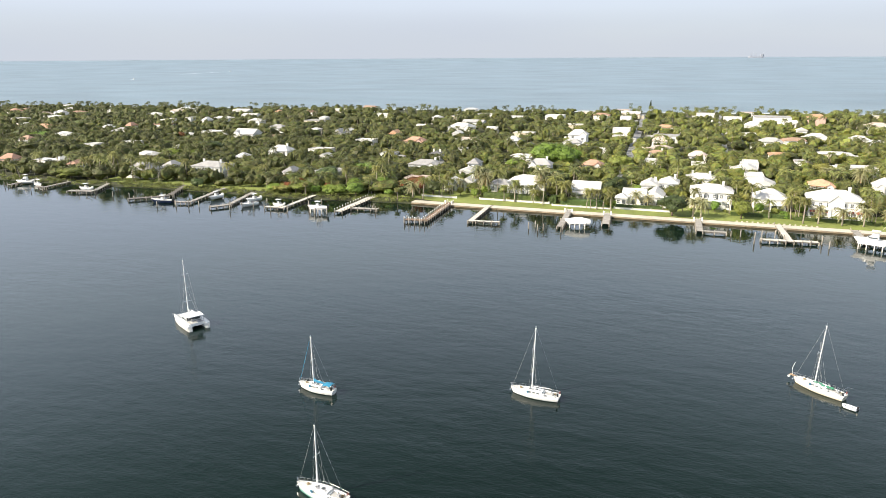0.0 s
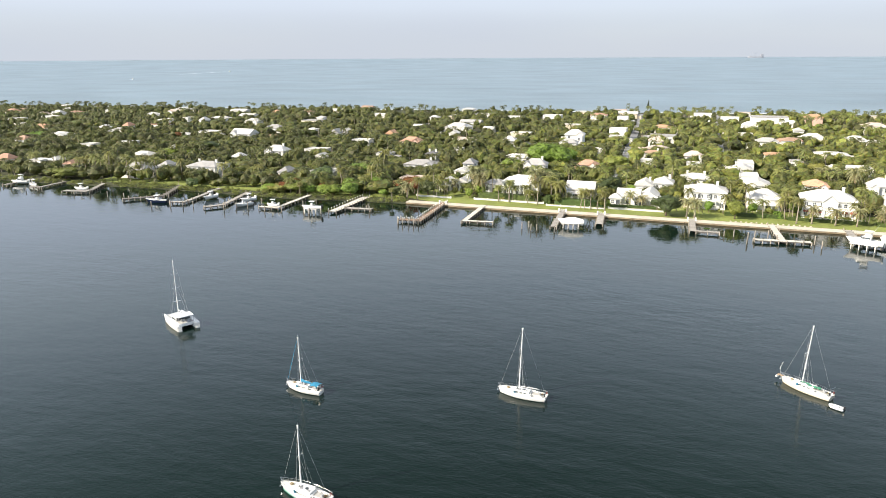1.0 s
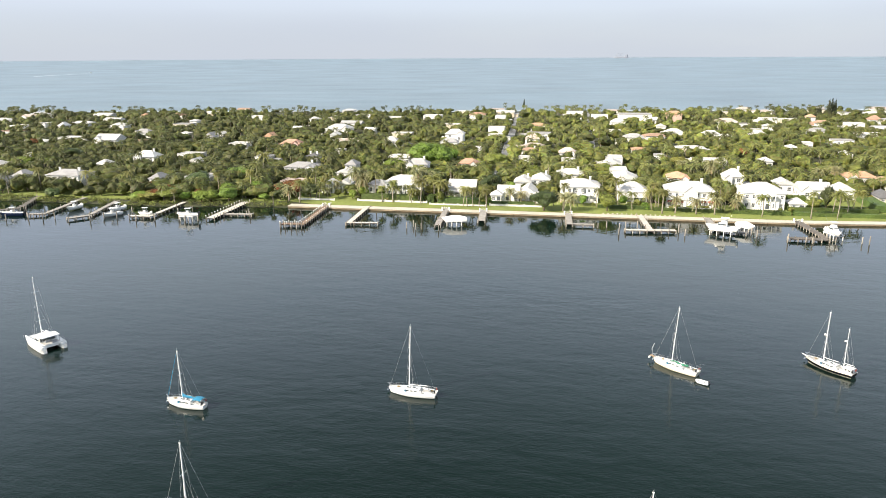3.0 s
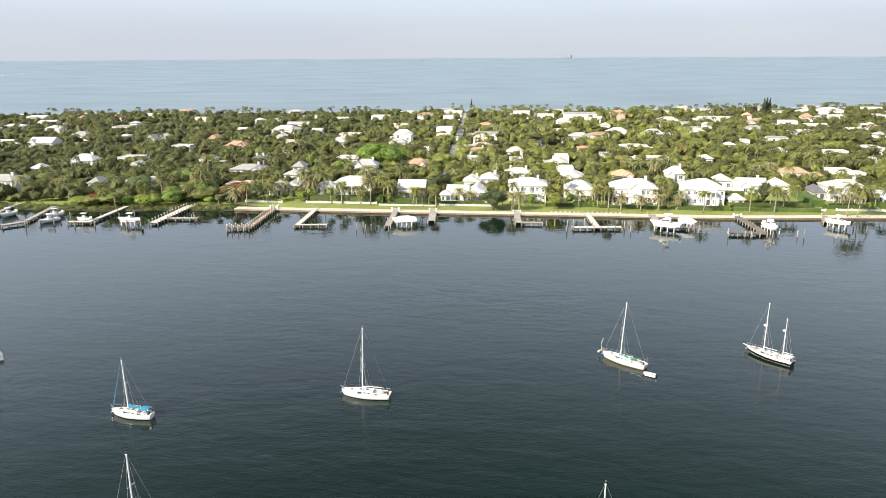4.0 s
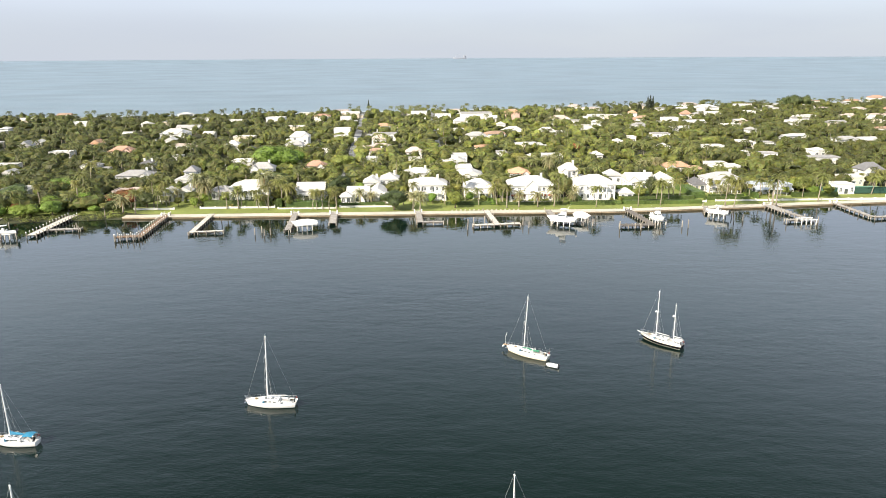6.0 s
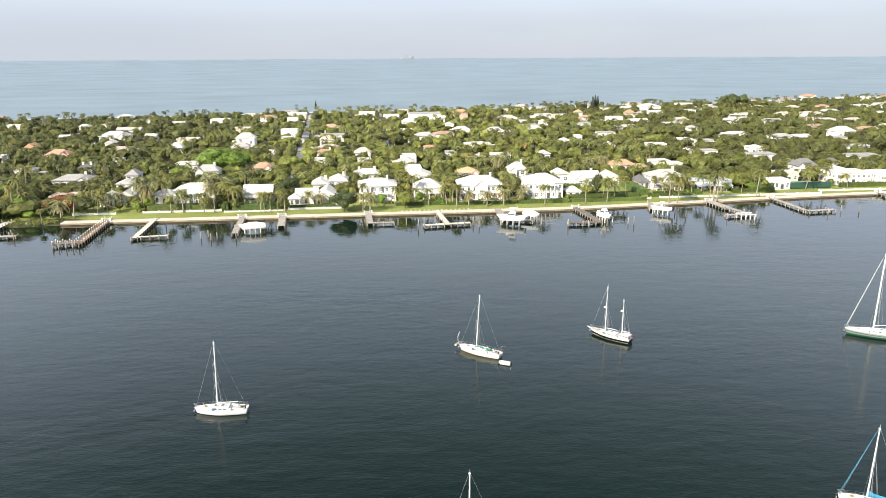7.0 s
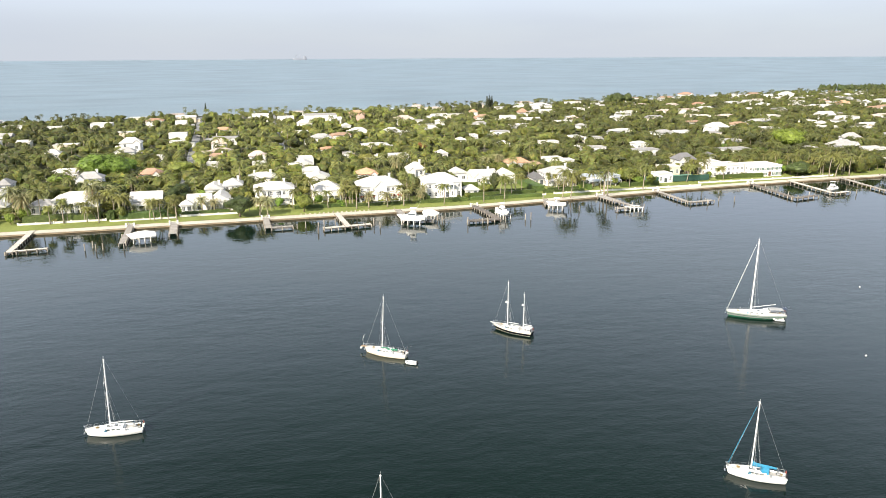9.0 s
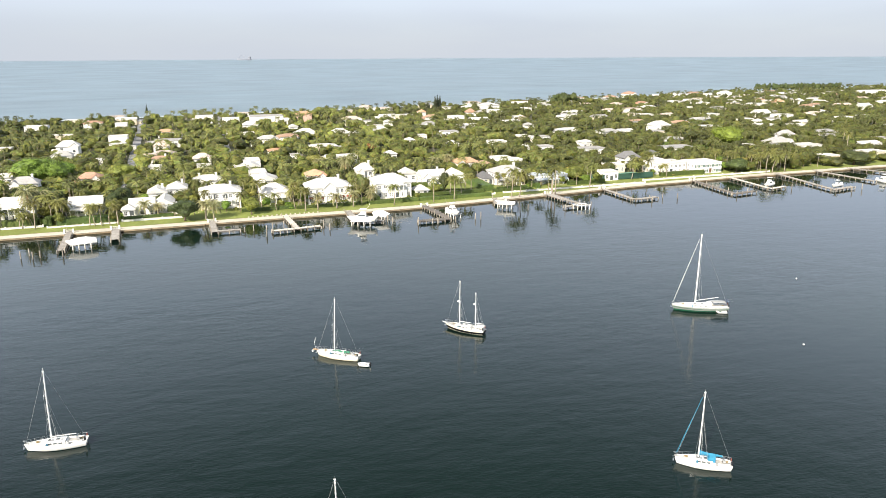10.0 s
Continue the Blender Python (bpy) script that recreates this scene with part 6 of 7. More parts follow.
house(470.7, 509.8, 7.8, 8.0, 5.0, 2.8, "hip", "white")
house(442.3, 407.4, 8.8, 8.0, 5.0, 0.5, "flat", "grey")
house(573.6, 512.6, 14.4, 10.1, 5.0, 0.5, "flat", "white")
house(461.5, 380.0, 6.0, 8.0, 5.0, 0.5, "flat", "grey")
house(514.1, 753.6, 11.6, 8.1, 5.0, 2.0, "hip", "red")
house(466.9, 735.4, 11.0, 8.0, 6.0, 2.0, "hip", "pink")
house(584.4, 890.0, 16.9, 11.8, 7.0, 3.7, "hip", "red")
house(316.7, 590.7, 9.0, 8.0, 5.0, 0.5, "flat", "white")
house(266.4, 552.7, 7.0, 8.0, 5.0, 2.5, "hip", "grey")
house(290.1, 629.1, 8.5, 8.0, 5.0, 0.5, "flat", "white")
house(374.1, 669.3, 14.9, 10.5, 5.0, 0.5, "flat", "white")
house(311.8, 757.4, 19.3, 13.5, 7.0, 3.5, "hip", "white")
house(370.2, 799.9, 14.6, 10.3, 6.0, 0.5, "flat", "white")
house(932.3, 792.9, 40.7, 18.0, 9.0, 0.5, "flat", "white")
house(-249.3, 316.7, 18.2, 12.7, 6.5, 2.9, "hip", "grey", "white", "cc")
house(-284.9, 304.5, 17.4, 12.2, 5.0, 4.5, "hip", "grey")
house(-321.6, 348.3, 13.4, 9.4, 5.0, 2.8, "hip", "white")
house(-277.7, 318.0, 6.0, 8.0, 5.0, 3.3, "hip", "grey")
house(-391.0, 309.5, 10.9, 8.0, 5.0, 3.9, "hip", "red", "pink")
house(-468.6, 387.2, 9.5, 8.0, 5.0, 3.4, "hip", "brown")
house(-627.7, 513.9, 15.2, 10.7, 5.0, 0.5, "flat", "grey")
house(-530.5, 457.5, 17.4, 12.2, 5.0, 3.7, "hip", "orange", "cream")
house(-468.3, 420.5, 15.4, 10.8, 5.0, 2.6, "hip", "white")
house(-338.0, 308.6, 6.0, 8.0, 4.5, 2.8, "hip", "red")
house(-368.3, 313.0, 9.4, 8.0, 4.5, 0.5, "flat", "white")
house(-360.1, 318.2, 6.0, 8.0, 4.5, 2.5, "hip", "white")
house(-396.1, 378.0, 9.9, 8.0, 5.0, 0.5, "flat", "white")
house(-476.8, 472.3, 7.2, 8.0, 5.0, 2.8, "hip", "white")
house(-379.6, 397.0, 11.4, 8.0, 5.0, 0.5, "flat", "white")
house(-467.9, 490.5, 6.0, 8.0, 5.0, 3.8, "hip", "red")
house(-329.1, 384.1, 6.0, 8.0, 4.5, 2.3, "hip", "white")
house(-634.9, 569.1, 11.0, 8.0, 6.0, 3.9, "hip", "white")
house(-705.3, 573.0, 13.3, 9.3, 6.0, 3.4, "hip", "red")
house(-428.1, 542.0, 6.0, 8.0, 6.0, 3.9, "hip", "white")
house(-474.6, 545.9, 10.3, 8.0, 5.0, 0.5, "flat", "white")
house(-320.8, 451.7, 16.5, 11.6, 7.0, 4.5, "gable", "white")
house(-258.3, 357.6, 7.8, 8.0, 5.0, 3.4, "hip", "white")
house(-459.4, 557.5, 6.0, 8.0, 6.0, 0.5, "flat", "white")
house(-380.2, 550.8, 12.8, 9.0, 6.0, 2.7, "hip", "white")
house(-29.6, 311.6, 4.6, 5.0, 3.5, 2.4, "hip", "white", label="small white garden pavilion with a pyramid roof")
house(-19.6, 310.4, 4.2, 4.6, 3.5, 2.2, "hip", "white", label="small white garden pavilion with a pyramid roof")
house(-11.0, 311.0, 4.4, 5.0, 3.5, 2.4, "hip", "white", label="small white garden pavilion with a pyramid roof")
house(245.0, 331.0, 19.0, 13.0, 5.6, 0.5, "flat", "white", "white", label="low white modern house with a flat roof")
house(265.0, 326.0, 18.0, 14.0, 5.6, 0.5, "flat", "white", "white", "s", label="white modern house with a stepped flat roof")

# palms of the waterfront gardens
plant(PALMS, "date", -122.7, 296.4, 1.24, 1.24)
plant(PALMS, "coco", -117.2, 295.3, 1.21, 1.21)
plant(PALMS, "fan", -112.6, 314.0, 1.27, 1.27)
plant(PALMS, "fan", -110.5, 314.0, 1.35, 1.35)
plant(PALMS, "date", -96.3, 314.2, 1.35, 1.90)
plant(PALMS, "date", -90.9, 309.0, 1.35, 1.90)
plant(PALMS, "coco", -85.7, 309.1, 1.35, 1.36)
plant(PALMS, "fan", -80.4, 301.7, 1.15, 1.15)
plant(PALMS, "fan", -75.4, 301.8, 1.33, 1.33)
plant(PALMS, "date", -67.3, 317.1, 1.35, 1.90)
plant(PALMS, "date", -63.1, 319.9, 1.35, 1.90)
plant(PALMS, "coco", -59.5, 314.6, 1.35, 1.41)
plant(PALMS, "coco", -54.8, 302.0, 1.23, 1.23)
plant(PALMS, "coco", -62.1, 299.5, 1.20, 1.20)
plant(PALMS, "coco", -67.1, 301.9, 0.85, 0.84)
plant(PALMS, "coco", -52.3, 302.0, 1.15, 1.15)
plant(PALMS, "coco", -50.6, 331.2, 0.91, 0.91)
plant(PALMS, "coco", -43.0, 299.7, 1.09, 1.09)
plant(PALMS, "coco", -40.9, 297.4, 0.98, 0.98)
plant(PALMS, "coco", -38.4, 297.4, 0.88, 0.88)
plant(PALMS, "coco", -35.5, 297.4, 0.93, 0.93)
plant(PALMS, "fan", -32.4, 296.3, 1.31, 1.31)
plant(PALMS, "date", -23.1, 306.0, 1.03, 1.03)
plant(PALMS, "date", -18.1, 306.1, 0.96, 0.96)
plant(PALMS, "royal", -8.2, 349.7, 1.35, 1.40)
plant(PALMS, "date", 0.4, 295.6, 1.13, 1.13)
plant(PALMS, "date", 3.5, 294.4, 1.23, 1.23)
plant(PALMS, "date", 2.0, 377.1, 1.24, 1.24)
plant(PALMS, "date", 11.8, 377.2, 1.23, 1.23)
plant(PALMS, "coco", -3.0, 346.6, 0.95, 0.95)
plant(PALMS, "coco", 23.3, 315.4, 1.19, 1.19)
plant(PALMS, "coco", 37.4, 303.1, 1.22, 1.22)
plant(PALMS, "royal", 39.9, 303.1, 0.95, 0.95)
plant(PALMS, "fan", 40.9, 297.2, 1.35, 1.37)
plant(PALMS, "date", 46.4, 298.4, 1.03, 1.03)
plant(PALMS, "date", 54.6, 298.5, 1.10, 1.10)
plant(PALMS, "date", 61.9, 298.6, 1.03, 1.03)
plant(PALMS, "date", 70.6, 302.3, 0.93, 0.93)
plant(PALMS, "coco", 79.7, 296.5, 1.11, 1.11)
plant(PALMS, "date", 70.6, 360.1, 1.35, 1.90)
plant(PALMS, "date", 65.8, 392.7, 1.32, 1.32)
plant(PALMS, "date", 61.4, 392.7, 1.14, 1.14)
plant(PALMS, "coco", 35.6, 332.0, 0.85, 0.85)
plant(PALMS, "coco", 39.4, 400.6, 1.01, 1.01)
plant(PALMS, "royal", 98.3, 296.8, 1.01, 1.01)
plant(PALMS, "coco", 109.3, 306.3, 1.09, 1.09)
plant(PALMS, "coco", 108.9, 299.2, 1.17, 1.17)
plant(PALMS, "coco", 114.7, 306.4, 1.09, 1.09)
plant(PALMS, "coco", 118.9, 311.4, 1.08, 1.08)
plant(PALMS, "coco", 135.9, 295.0, 1.35, 1.44)
plant(PALMS, "coco", 139.2, 293.9, 1.35, 1.70)
plant(PALMS, "royal", 157.7, 296.4, 1.32, 1.32)
plant(PALMS, "royal", 158.0, 294.1, 1.31, 1.31)
plant(PALMS, "date", 124.9, 377.8, 1.26, 1.26)
plant(PALMS, "date", 132.7, 377.9, 1.26, 1.26)
plant(PALMS, "coco", -204.2, 300.2, 0.85, 0.84)
plant(PALMS, "coco", -201.4, 302.8, 0.85, 0.85)
plant(PALMS, "coco", -180.7, 288.7, 1.06, 1.06)
plant(PALMS, "fan", -173.1, 285.4, 1.03, 1.03)
plant(PALMS, "fan", -165.9, 313.4, 1.27, 1.27)
plant(PALMS, "fan", -165.1, 316.1, 1.13, 1.13)
plant(PALMS, "royal", -146.9, 299.7, 0.85, 0.80)
plant(PALMS, "royal", -145.4, 299.7, 0.85, 0.80)
plant(PALMS, "fan", -149.0, 313.6, 1.35, 1.49)
plant(PALMS, "fan", -127.9, 290.5, 0.91, 0.91)
plant(PALMS, "coco", -150.3, 323.1, 1.35, 1.53)
plant(PALMS, "coco", -156.9, 345.4, 1.35, 1.54)
plant(PALMS, "coco", -217.2, 329.6, 0.85, 0.57)
plant(PALMS, "fan", -200.2, 315.7, 0.85, 0.75)
plant(PALMS, "coco", -319.6, 303.6, 1.19, 1.19)
plant(PALMS, "coco", -307.4, 295.5, 1.29, 1.29)
plant(PALMS, "royal", -301.4, 293.5, 1.08, 1.08)
plant(PALMS, "coco", -307.3, 303.5, 1.31, 1.31)
plant(PALMS, "coco", -306.6, 307.9, 1.26, 1.26)
plant(PALMS, "royal", -275.8, 296.2, 1.15, 1.15)
plant(PALMS, "coco", -309.7, 319.7, 0.95, 0.95)
plant(PALMS, "coco", -297.6, 323.6, 1.09, 1.09)
plant(PALMS, "coco", -325.9, 303.7, 1.10, 1.10)
plant(PALMS, "coco", -282.6, 315.7, 0.86, 0.86)
plant(PALMS, "coco", -288.1, 326.7, 0.85, 0.82)
plant(PALMS, "fan", -239.8, 302.6, 1.02, 1.02)
plant(PALMS, "coco", -217.5, 313.5, 0.88, 0.88)
plant(PALMS, "coco", -212.1, 311.7, 0.99, 0.99)
plant(PALMS, "coco", -351.1, 281.2, 1.03, 1.03)
plant(PALMS, "coco", -328.3, 300.8, 0.85, 0.70)
plant(PALMS, "coco", 181.2, 302.1, 1.34, 1.34)
plant(PALMS, "coco", 214.3, 316.1, 1.18, 1.18)
plant(PALMS, "royal", 225.2, 317.8, 1.04, 1.04)
plant(PALMS, "coco", 299.1, 316.8, 1.16, 1.16)
plant(PALMS, "coco", 296.2, 309.3, 1.35, 1.36)
plant(PALMS, "coco", 299.4, 308.1, 1.35, 1.36)
plant(PALMS, "coco", 308.2, 313.3, 1.19, 1.19)
plant(PALMS, "coco", 308.7, 308.8, 1.21, 1.21)
plant(PALMS, "coco", 321.0, 317.4, 1.14, 1.14)
plant(PALMS, "royal", 419.5, 372.3, 1.29, 1.29)
plant(PALMS, "royal", 402.7, 353.8, 1.35, 1.40)
plant(PALMS, "coco", 348.5, 321.0, 0.85, 0.69)
plant(PALMS, "royal", 158.7, 302.3, 0.90, 0.90)
plant(PALMS, "royal", 158.6, 299.2, 0.90, 0.90)
plant(PALMS, "coco", 253.1, 334.0, 0.85, 0.60)
plant(PALMS, "coco", 302.0, 326.8, 1.02, 1.02)
plant(PALMS, "coco", 346.6, 334.0, 0.85, 0.82)
plant(PALMS, "coco", 349.0, 340.8, 0.87, 0.87)
plant(PALMS, "date", 237.1, 358.2, 1.11, 1.11)
plant(PALMS, "date", 234.0, 359.3, 1.11, 1.11)

# tall palms in front of the houses behind the natural bank
for k, (x, y) in enumerate(((-291, 300), (-287, 297), (-283, 301), (-279, 296), (-274, 299), (-268, 297), (-262, 301), (-296, 303), (-334, 300), (-345, 302), (-356, 300), (-316, 297), (-322, 301), (-256, 303), (-228, 300), (-224, 303), (-362, 304), (-302, 300))):
    plant(PALMS, ("coco", "royal", "coco", "fan")[k % 4], x, y, 1.05 + 0.07 * (k % 4), 1.1 + 0.1 * (k % 3))

# round trees, clipped trees and shrubs of the waterfront
plant(TREES, "dark", -7.7, 295.5, 1.42, 1.10)
plant(TREES, "mid", 18.6, 298.1, 1.04, 0.99)
plant(TREES, "mid", 15.2, 324.7, 0.73, 0.77)
plant(TREES, "bright", -154.6, 300.8, 1.26, 0.98)
plant(TREES, "bright", -145.9, 316.3, 1.56, 0.78)
plant(TREES, "dark", -181.1, 322.8, 1.68, 0.95)
plant(TREES, "olive", -195.6, 345.0, 1.15, 0.69)
plant(TREES, "bright", -157.9, 289.3, 1.13, 0.83)
plant(TREES, "bright", -161.8, 289.0, 1.2, 0.8)
plant(TREES, "rust", -196.5, 313.1, 2.56, 0.81)
plant(TREES, "rust", -179.7, 318.7, 1.04, 0.48)
plant(TREES, "olive", -186.8, 288.9, 1.79, 0.64)
plant(TREES, "mid", -177.5, 289.9, 1.65, 0.83)
plant(TREES, "bright", -192.2, 288.7, 1.26, 0.63)
plant(TREES, "rust", -127.1, 313.8, 1.81, 1.29)
plant(TREES, "dark", -116.3, 306.2, 1.12, 0.90)
plant(TREES, "mid", -98.1, 314.1, 1.23, 0.72)
plant(TREES, "bright", -95.8, 384.1, 1.96, 1.01)
plant(TREES, "bright", -80.0, 400.2, 3.03, 2.08)
plant(TREES, "bright", -71.1, 396.1, 1.99, 1.89)
plant(TREES, "bright", -67.7, 410.9, 1.54, 1.47)
plant(TREES, "bright", -31.2, 377.0, 1.69, 0.90)
plant(TREES, "mid", -24.2, 354.4, 1.41, 0.69)
plant(TREES, "mid", -17.3, 388.4, 1.06, 0.63)
plant(TREES, "dark", -34.0, 324.3, 1.34, 1.26)
plant(TREES, "mid", -39.1, 400.3, 1.79, 1.22)
plant(TREES, "dark", -64.9, 346.1, 1.36, 1.01)
plant(TREES, "olive", -65.1, 380.5, 1.73, 0.83)
plant(TREES, "bright", 42.6, 311.8, 0.86, 0.86)
plant(TREES, "mid", 43.2, 332.0, 1.08, 0.75)
plant(TREES, "olive", 63.6, 417.8, 1.67, 0.98)
plant(TREES, "mid", 43.5, 417.7, 1.56, 0.92)
plant(TREES, "dark", 108.6, 312.5, 0.60, 1.34)
plant(TREES, "olive", 132.8, 335.7, 1.05, 0.47)
plant(TREES, "bright", 151.5, 370.9, 1.68, 0.63)
plant(TREES, "mid", 163.5, 333.2, 1.56, 0.74)
plant(TREES, "dark", 171.3, 330.4, 1.69, 0.62)
plant(TREES, "mid", 73.2, 332.3, 1.10, 0.85)
plant(TREES, "dark", 92.1, 381.3, 0.89, 0.72)
plant(TREES, "bright", -310.2, 355.2, 2.09, 1.18)
plant(TREES, "bright", -306.6, 369.5, 2.37, 0.87)
plant(TREES, "dark", -313.8, 395.8, 2.51, 0.99)
plant(TREES, "bright", -149.7, 291.6, 1.22, 0.97)
plant(TREES, "bright", -167.8, 341.2, 2.07, 1.11)
plant(TREES, "mid", -319.2, 286.1, 2.10, 0.83)
plant(TREES, "dark", -261.0, 384.1, 2.31, 0.77)
plant(TREES, "dark", -236.0, 286.4, 0.84, 0.67)
plant(TREES, "mid", -245.5, 300.7, 1.06, 0.45)
plant(TREES, "bright", -482.9, 411.1, 3.11, 1.04)
plant(TREES, "rust", -376.8, 444.3, 1.45, 1.26)
plant(TREES, "bright", 338.7, 393.7, 3.1, 2.3)
plant(TREES, "bright", 305.6, 376.3, 1.79, 0.97)
plant(TREES, "dark", 281.0, 315.0, 1.5, 1.0)
plant(TREES, "dark", 365.4, 314.6, 1.96, 1.09)
plant(TREES, "mid", 185.6, 323.1, 1.38, 1.04)
plant(TREES, "dark", 169.0, 329.2, 1.68, 0.63)
plant(TREES, "mid", 184.4, 382.8, 1.78, 0.85)
plant(TREES, "bright", 307.8, 415.2, 1.91, 0.63)
plant(TREES, "dark", 314.9, 346.0, 1.90, 0.69)

# ---- docks along the shore, from north to south ----
dock([(-337, 281, -335.5, 262, 2.2)], "grey", extra=((-339, 262, 2.6), (-331, 262, 2.6)))
dock([(-313, 279, -312, 263, 1.8), (-311, 263, -318, 263, 2.0)], "grey", shape="L-shaped", extra=((-316, 258, 2.6), (-309, 259, 2.6)))
dock([(-289, 282, -280, 264, 2.0), (-279, 262, -292, 259.5, 3.6)], "grey", shape="T-shaped", extra=((-283, 257, 2.6), (-275, 259, 2.6)))
dock([(-246.5, 290, -236, 266, 2.0), (-235, 264.5, -248, 252, 2.8)], "dark", shape="angled", extra=((-250, 255, 3.2), (-230, 262, 2.6)))
dock([(-222, 290, -216, 257.5, 2.0), (-215, 256, -222, 254, 2.4)], "grey", shape="L-shaped", extra=((-212, 250, 2.6), (-208, 252, 2.6), (-218, 249, 2.6)))
dock([(-202, 285, -195.5, 258, 2.0), (-194.5, 256.5, -200, 249.5, 2.6)], "grey", shape="angled", extra=((-190, 250, 3.2), (-188, 256, 2.6)))
dock([(-169.6, 288, -168.6, 259.5, 2.0), (-167.6, 258.6, -177, 258, 2.0)], "pale", shape="L-shaped", extra=((-164, 255, 2.6), (-172, 254, 2.6), (-160, 266, 3.2)))
dock([(-141.8, 292, -141.6, 259, 3.4)], "pale", capped=True, extra=((-146, 257, 2.6), (-151, 256, 2.6)))
dock([(-139.6, 268, -128, 269.5, 2.4)], "grey", z=0.95, shape="side", extra=((-128, 267, 2.6), (-131, 272, 2.6)))
dock([(-102.6, 292, -100.4, 256.6, 2.4), (-99.2, 255.4, -108.5, 254.6, 2.6)], "brown", shape="L-shaped", capped=True, extra=((-108, 251.5, 2.6), (-106, 251.5, 2.6), (-103.6, 251.6, 2.6), (-101.4, 251.8, 2.6), (-99.4, 252, 2.6)))
dock([(-84.1, 292, -82.9, 259.6, 2.0), (-83.9, 260.6, -71.5, 262.2, 1.6)], "pale", piles=1.3, shape="L-shaped")
dock([(-49, 293, -47.4, 262, 2.2)], "grey", extra=((-53, 258, 2.6), (-55, 257, 2.6), (-46, 257, 2.6)))
dock([(-32.9, 292, -31.4, 272, 2.6)], "grey", piles=1.3)
dock([(2.5, 292, 3.3, 271.5, 2.2), (4.4, 272.4, 12.6, 272.6, 1.8)], "grey", piles=1.3, shape="L-shaped", extra=((17.5, 272, 2.6), (14.2, 271.5, 2.0)))
dock([(31.5, 292, 33.3, 267.4, 2.2), (24, 265.8, 42.5, 267.8, 2.4)], "pale", shape="T-shaped", extra=((22, 267, 3.2), (24.5, 270.5, 3.2), (43.8, 268.5, 3.2), (45.5, 264, 2.6), (21.5, 262, 2.6), (29, 272, 3.2)))
dock([(57.6, 291, 58, 273, 2.4), (59.3, 272.6, 68, 268, 2.2)], "grey", shape="angled", extra=((70, 270, 2.6), (71, 266, 2.6)))
dock([(91.5, 291, 93.8, 264.2, 2.6), (94.2, 262.9, 81, 262.6, 3.0)], "dark", shape="L-shaped", extra=((80, 260, 3.2), (95.5, 259.5, 2.6), (88, 259.6, 2.6), (105, 262, 2.6)))
dock([(126.9, 294, 123.4, 283, 1.8)], "grey", piles=2.6, extra=((131, 277, 2.6),))
dock([(155, 296, 156.2, 281.5, 4.2), (156.4, 281.4, 158.8, 270, 2.2), (160.2, 269, 149, 267.4, 2.4)], "grey", shape="stepped", extra=((147.5, 264.5, 2.6), (161, 266, 2.6)))
dock([(186.5, 298, 186.2, 271.6, 2.2), (186.2, 270.6, 199, 272, 2.0)], "grey", piles=2.0, shape="L-shaped", extra=((203, 273, 2.6), (194, 268.5, 2.6)))
dock([(243, 302, 238.2, 266.8, 2.2), (238, 265.8, 252, 268.6, 2.2)], "dark", piles=2.6, shape="L-shaped")
dock([(267.4, 305, 263.4, 271.4, 2.2), (263.2, 270.5, 273.6, 272.6, 2.0)], "pale", shape="L-shaped", extra=((276, 270, 2.6),))
dock([(299.6, 305, 290.2, 258.8, 2.2), (289.7, 257.8, 305, 260.8, 2.2)], "grey", shape="L-shaped", extra=((308, 258, 3.2), (297, 254, 2.6)))
dock([(327.2, 306, 328.8, 268.7, 2.2)], "grey", extra=((333, 266, 3.2),))
dock([(352, 306, 361.5, 285, 2.2)], "grey")
for x, y, h in ((-263, 258, 2.6), (-305, 258, 2.6), (-182, 256, 3.2), (-155, 258, 2.6), (-59, 259, 2.6), (-57, 262, 2.6), (107, 261, 3.2), (133, 271, 2.6), (209, 270, 2.6), (-226, 246, 2.6), (-183, 268, 2.6), (-158, 274, 2.6)):
    mooring_pile(x, y, h)

# boats kept at the docks
motorboat(-334, 270, 1.0, 20, 9.0, 2.8, "cruiser", label="white cabin boat on a lift beside a pier")
motorboat(-322, 268, 0.3, 160, 6.5, 2.2, "console")
motorboat(-287, 265, 0.9, 10, 7.0, 2.4, "console")
motorboat(-230.5, 254.5, 0.0, 12, 10.5, 3.0, "console", NAVY, "dark navy-hulled motorboat moored at the end of a pier")
motorboat(-211, 268, 0.9, 75, 7.5, 2.5, "console", label="white fishing boat on a lift between piers")
motorboat(-190, 268, 0.9, 75, 8.0, 2.6, "console")
motorboat(-187, 260, 0.5, 60, 8.5, 2.8, "console", label="white open boat with a grey T-top on a lift")
motorboat(-151, 258, 2.0, 8, 9.0, 2.6, "console", label="white open motorboat on a lift at a pale pier")
boat_lift(-151, 258, 3.4, 7.0, 8)
motorboat(-172.5, 261, 0.9, 5, 5.5, 2.0, "console", label="small white skiff raised beside a pier")
motorboat(-41.5, 267, 1.55, 8, 10.0, 2.9, "console", covered=True, label="white canvas-covered motorboat on a lift")
boat_lift(-41.5, 267, 3.4, 8.0, 8)
motorboat(58.8, 267.6, 2.0, -20, 11.5, 3.4, "cruiser", label="large white sport-fishing cruiser raised on a lift")
boat_lift(58.8, 267.6, 4.2, 10.0, -20)
motorboat(68.5, 273.5, 2.0, 130, 8.0, 2.6, "console", covered=True, label="white covered boat on a lift beside the cruiser")
motorboat(97.4, 268, 2.0, 105, 8.5, 2.8, "cruiser", label="white cabin boat raised on a lift by a dark pier")
boat_lift(97.4, 268, 3.6, 8.0, 105)
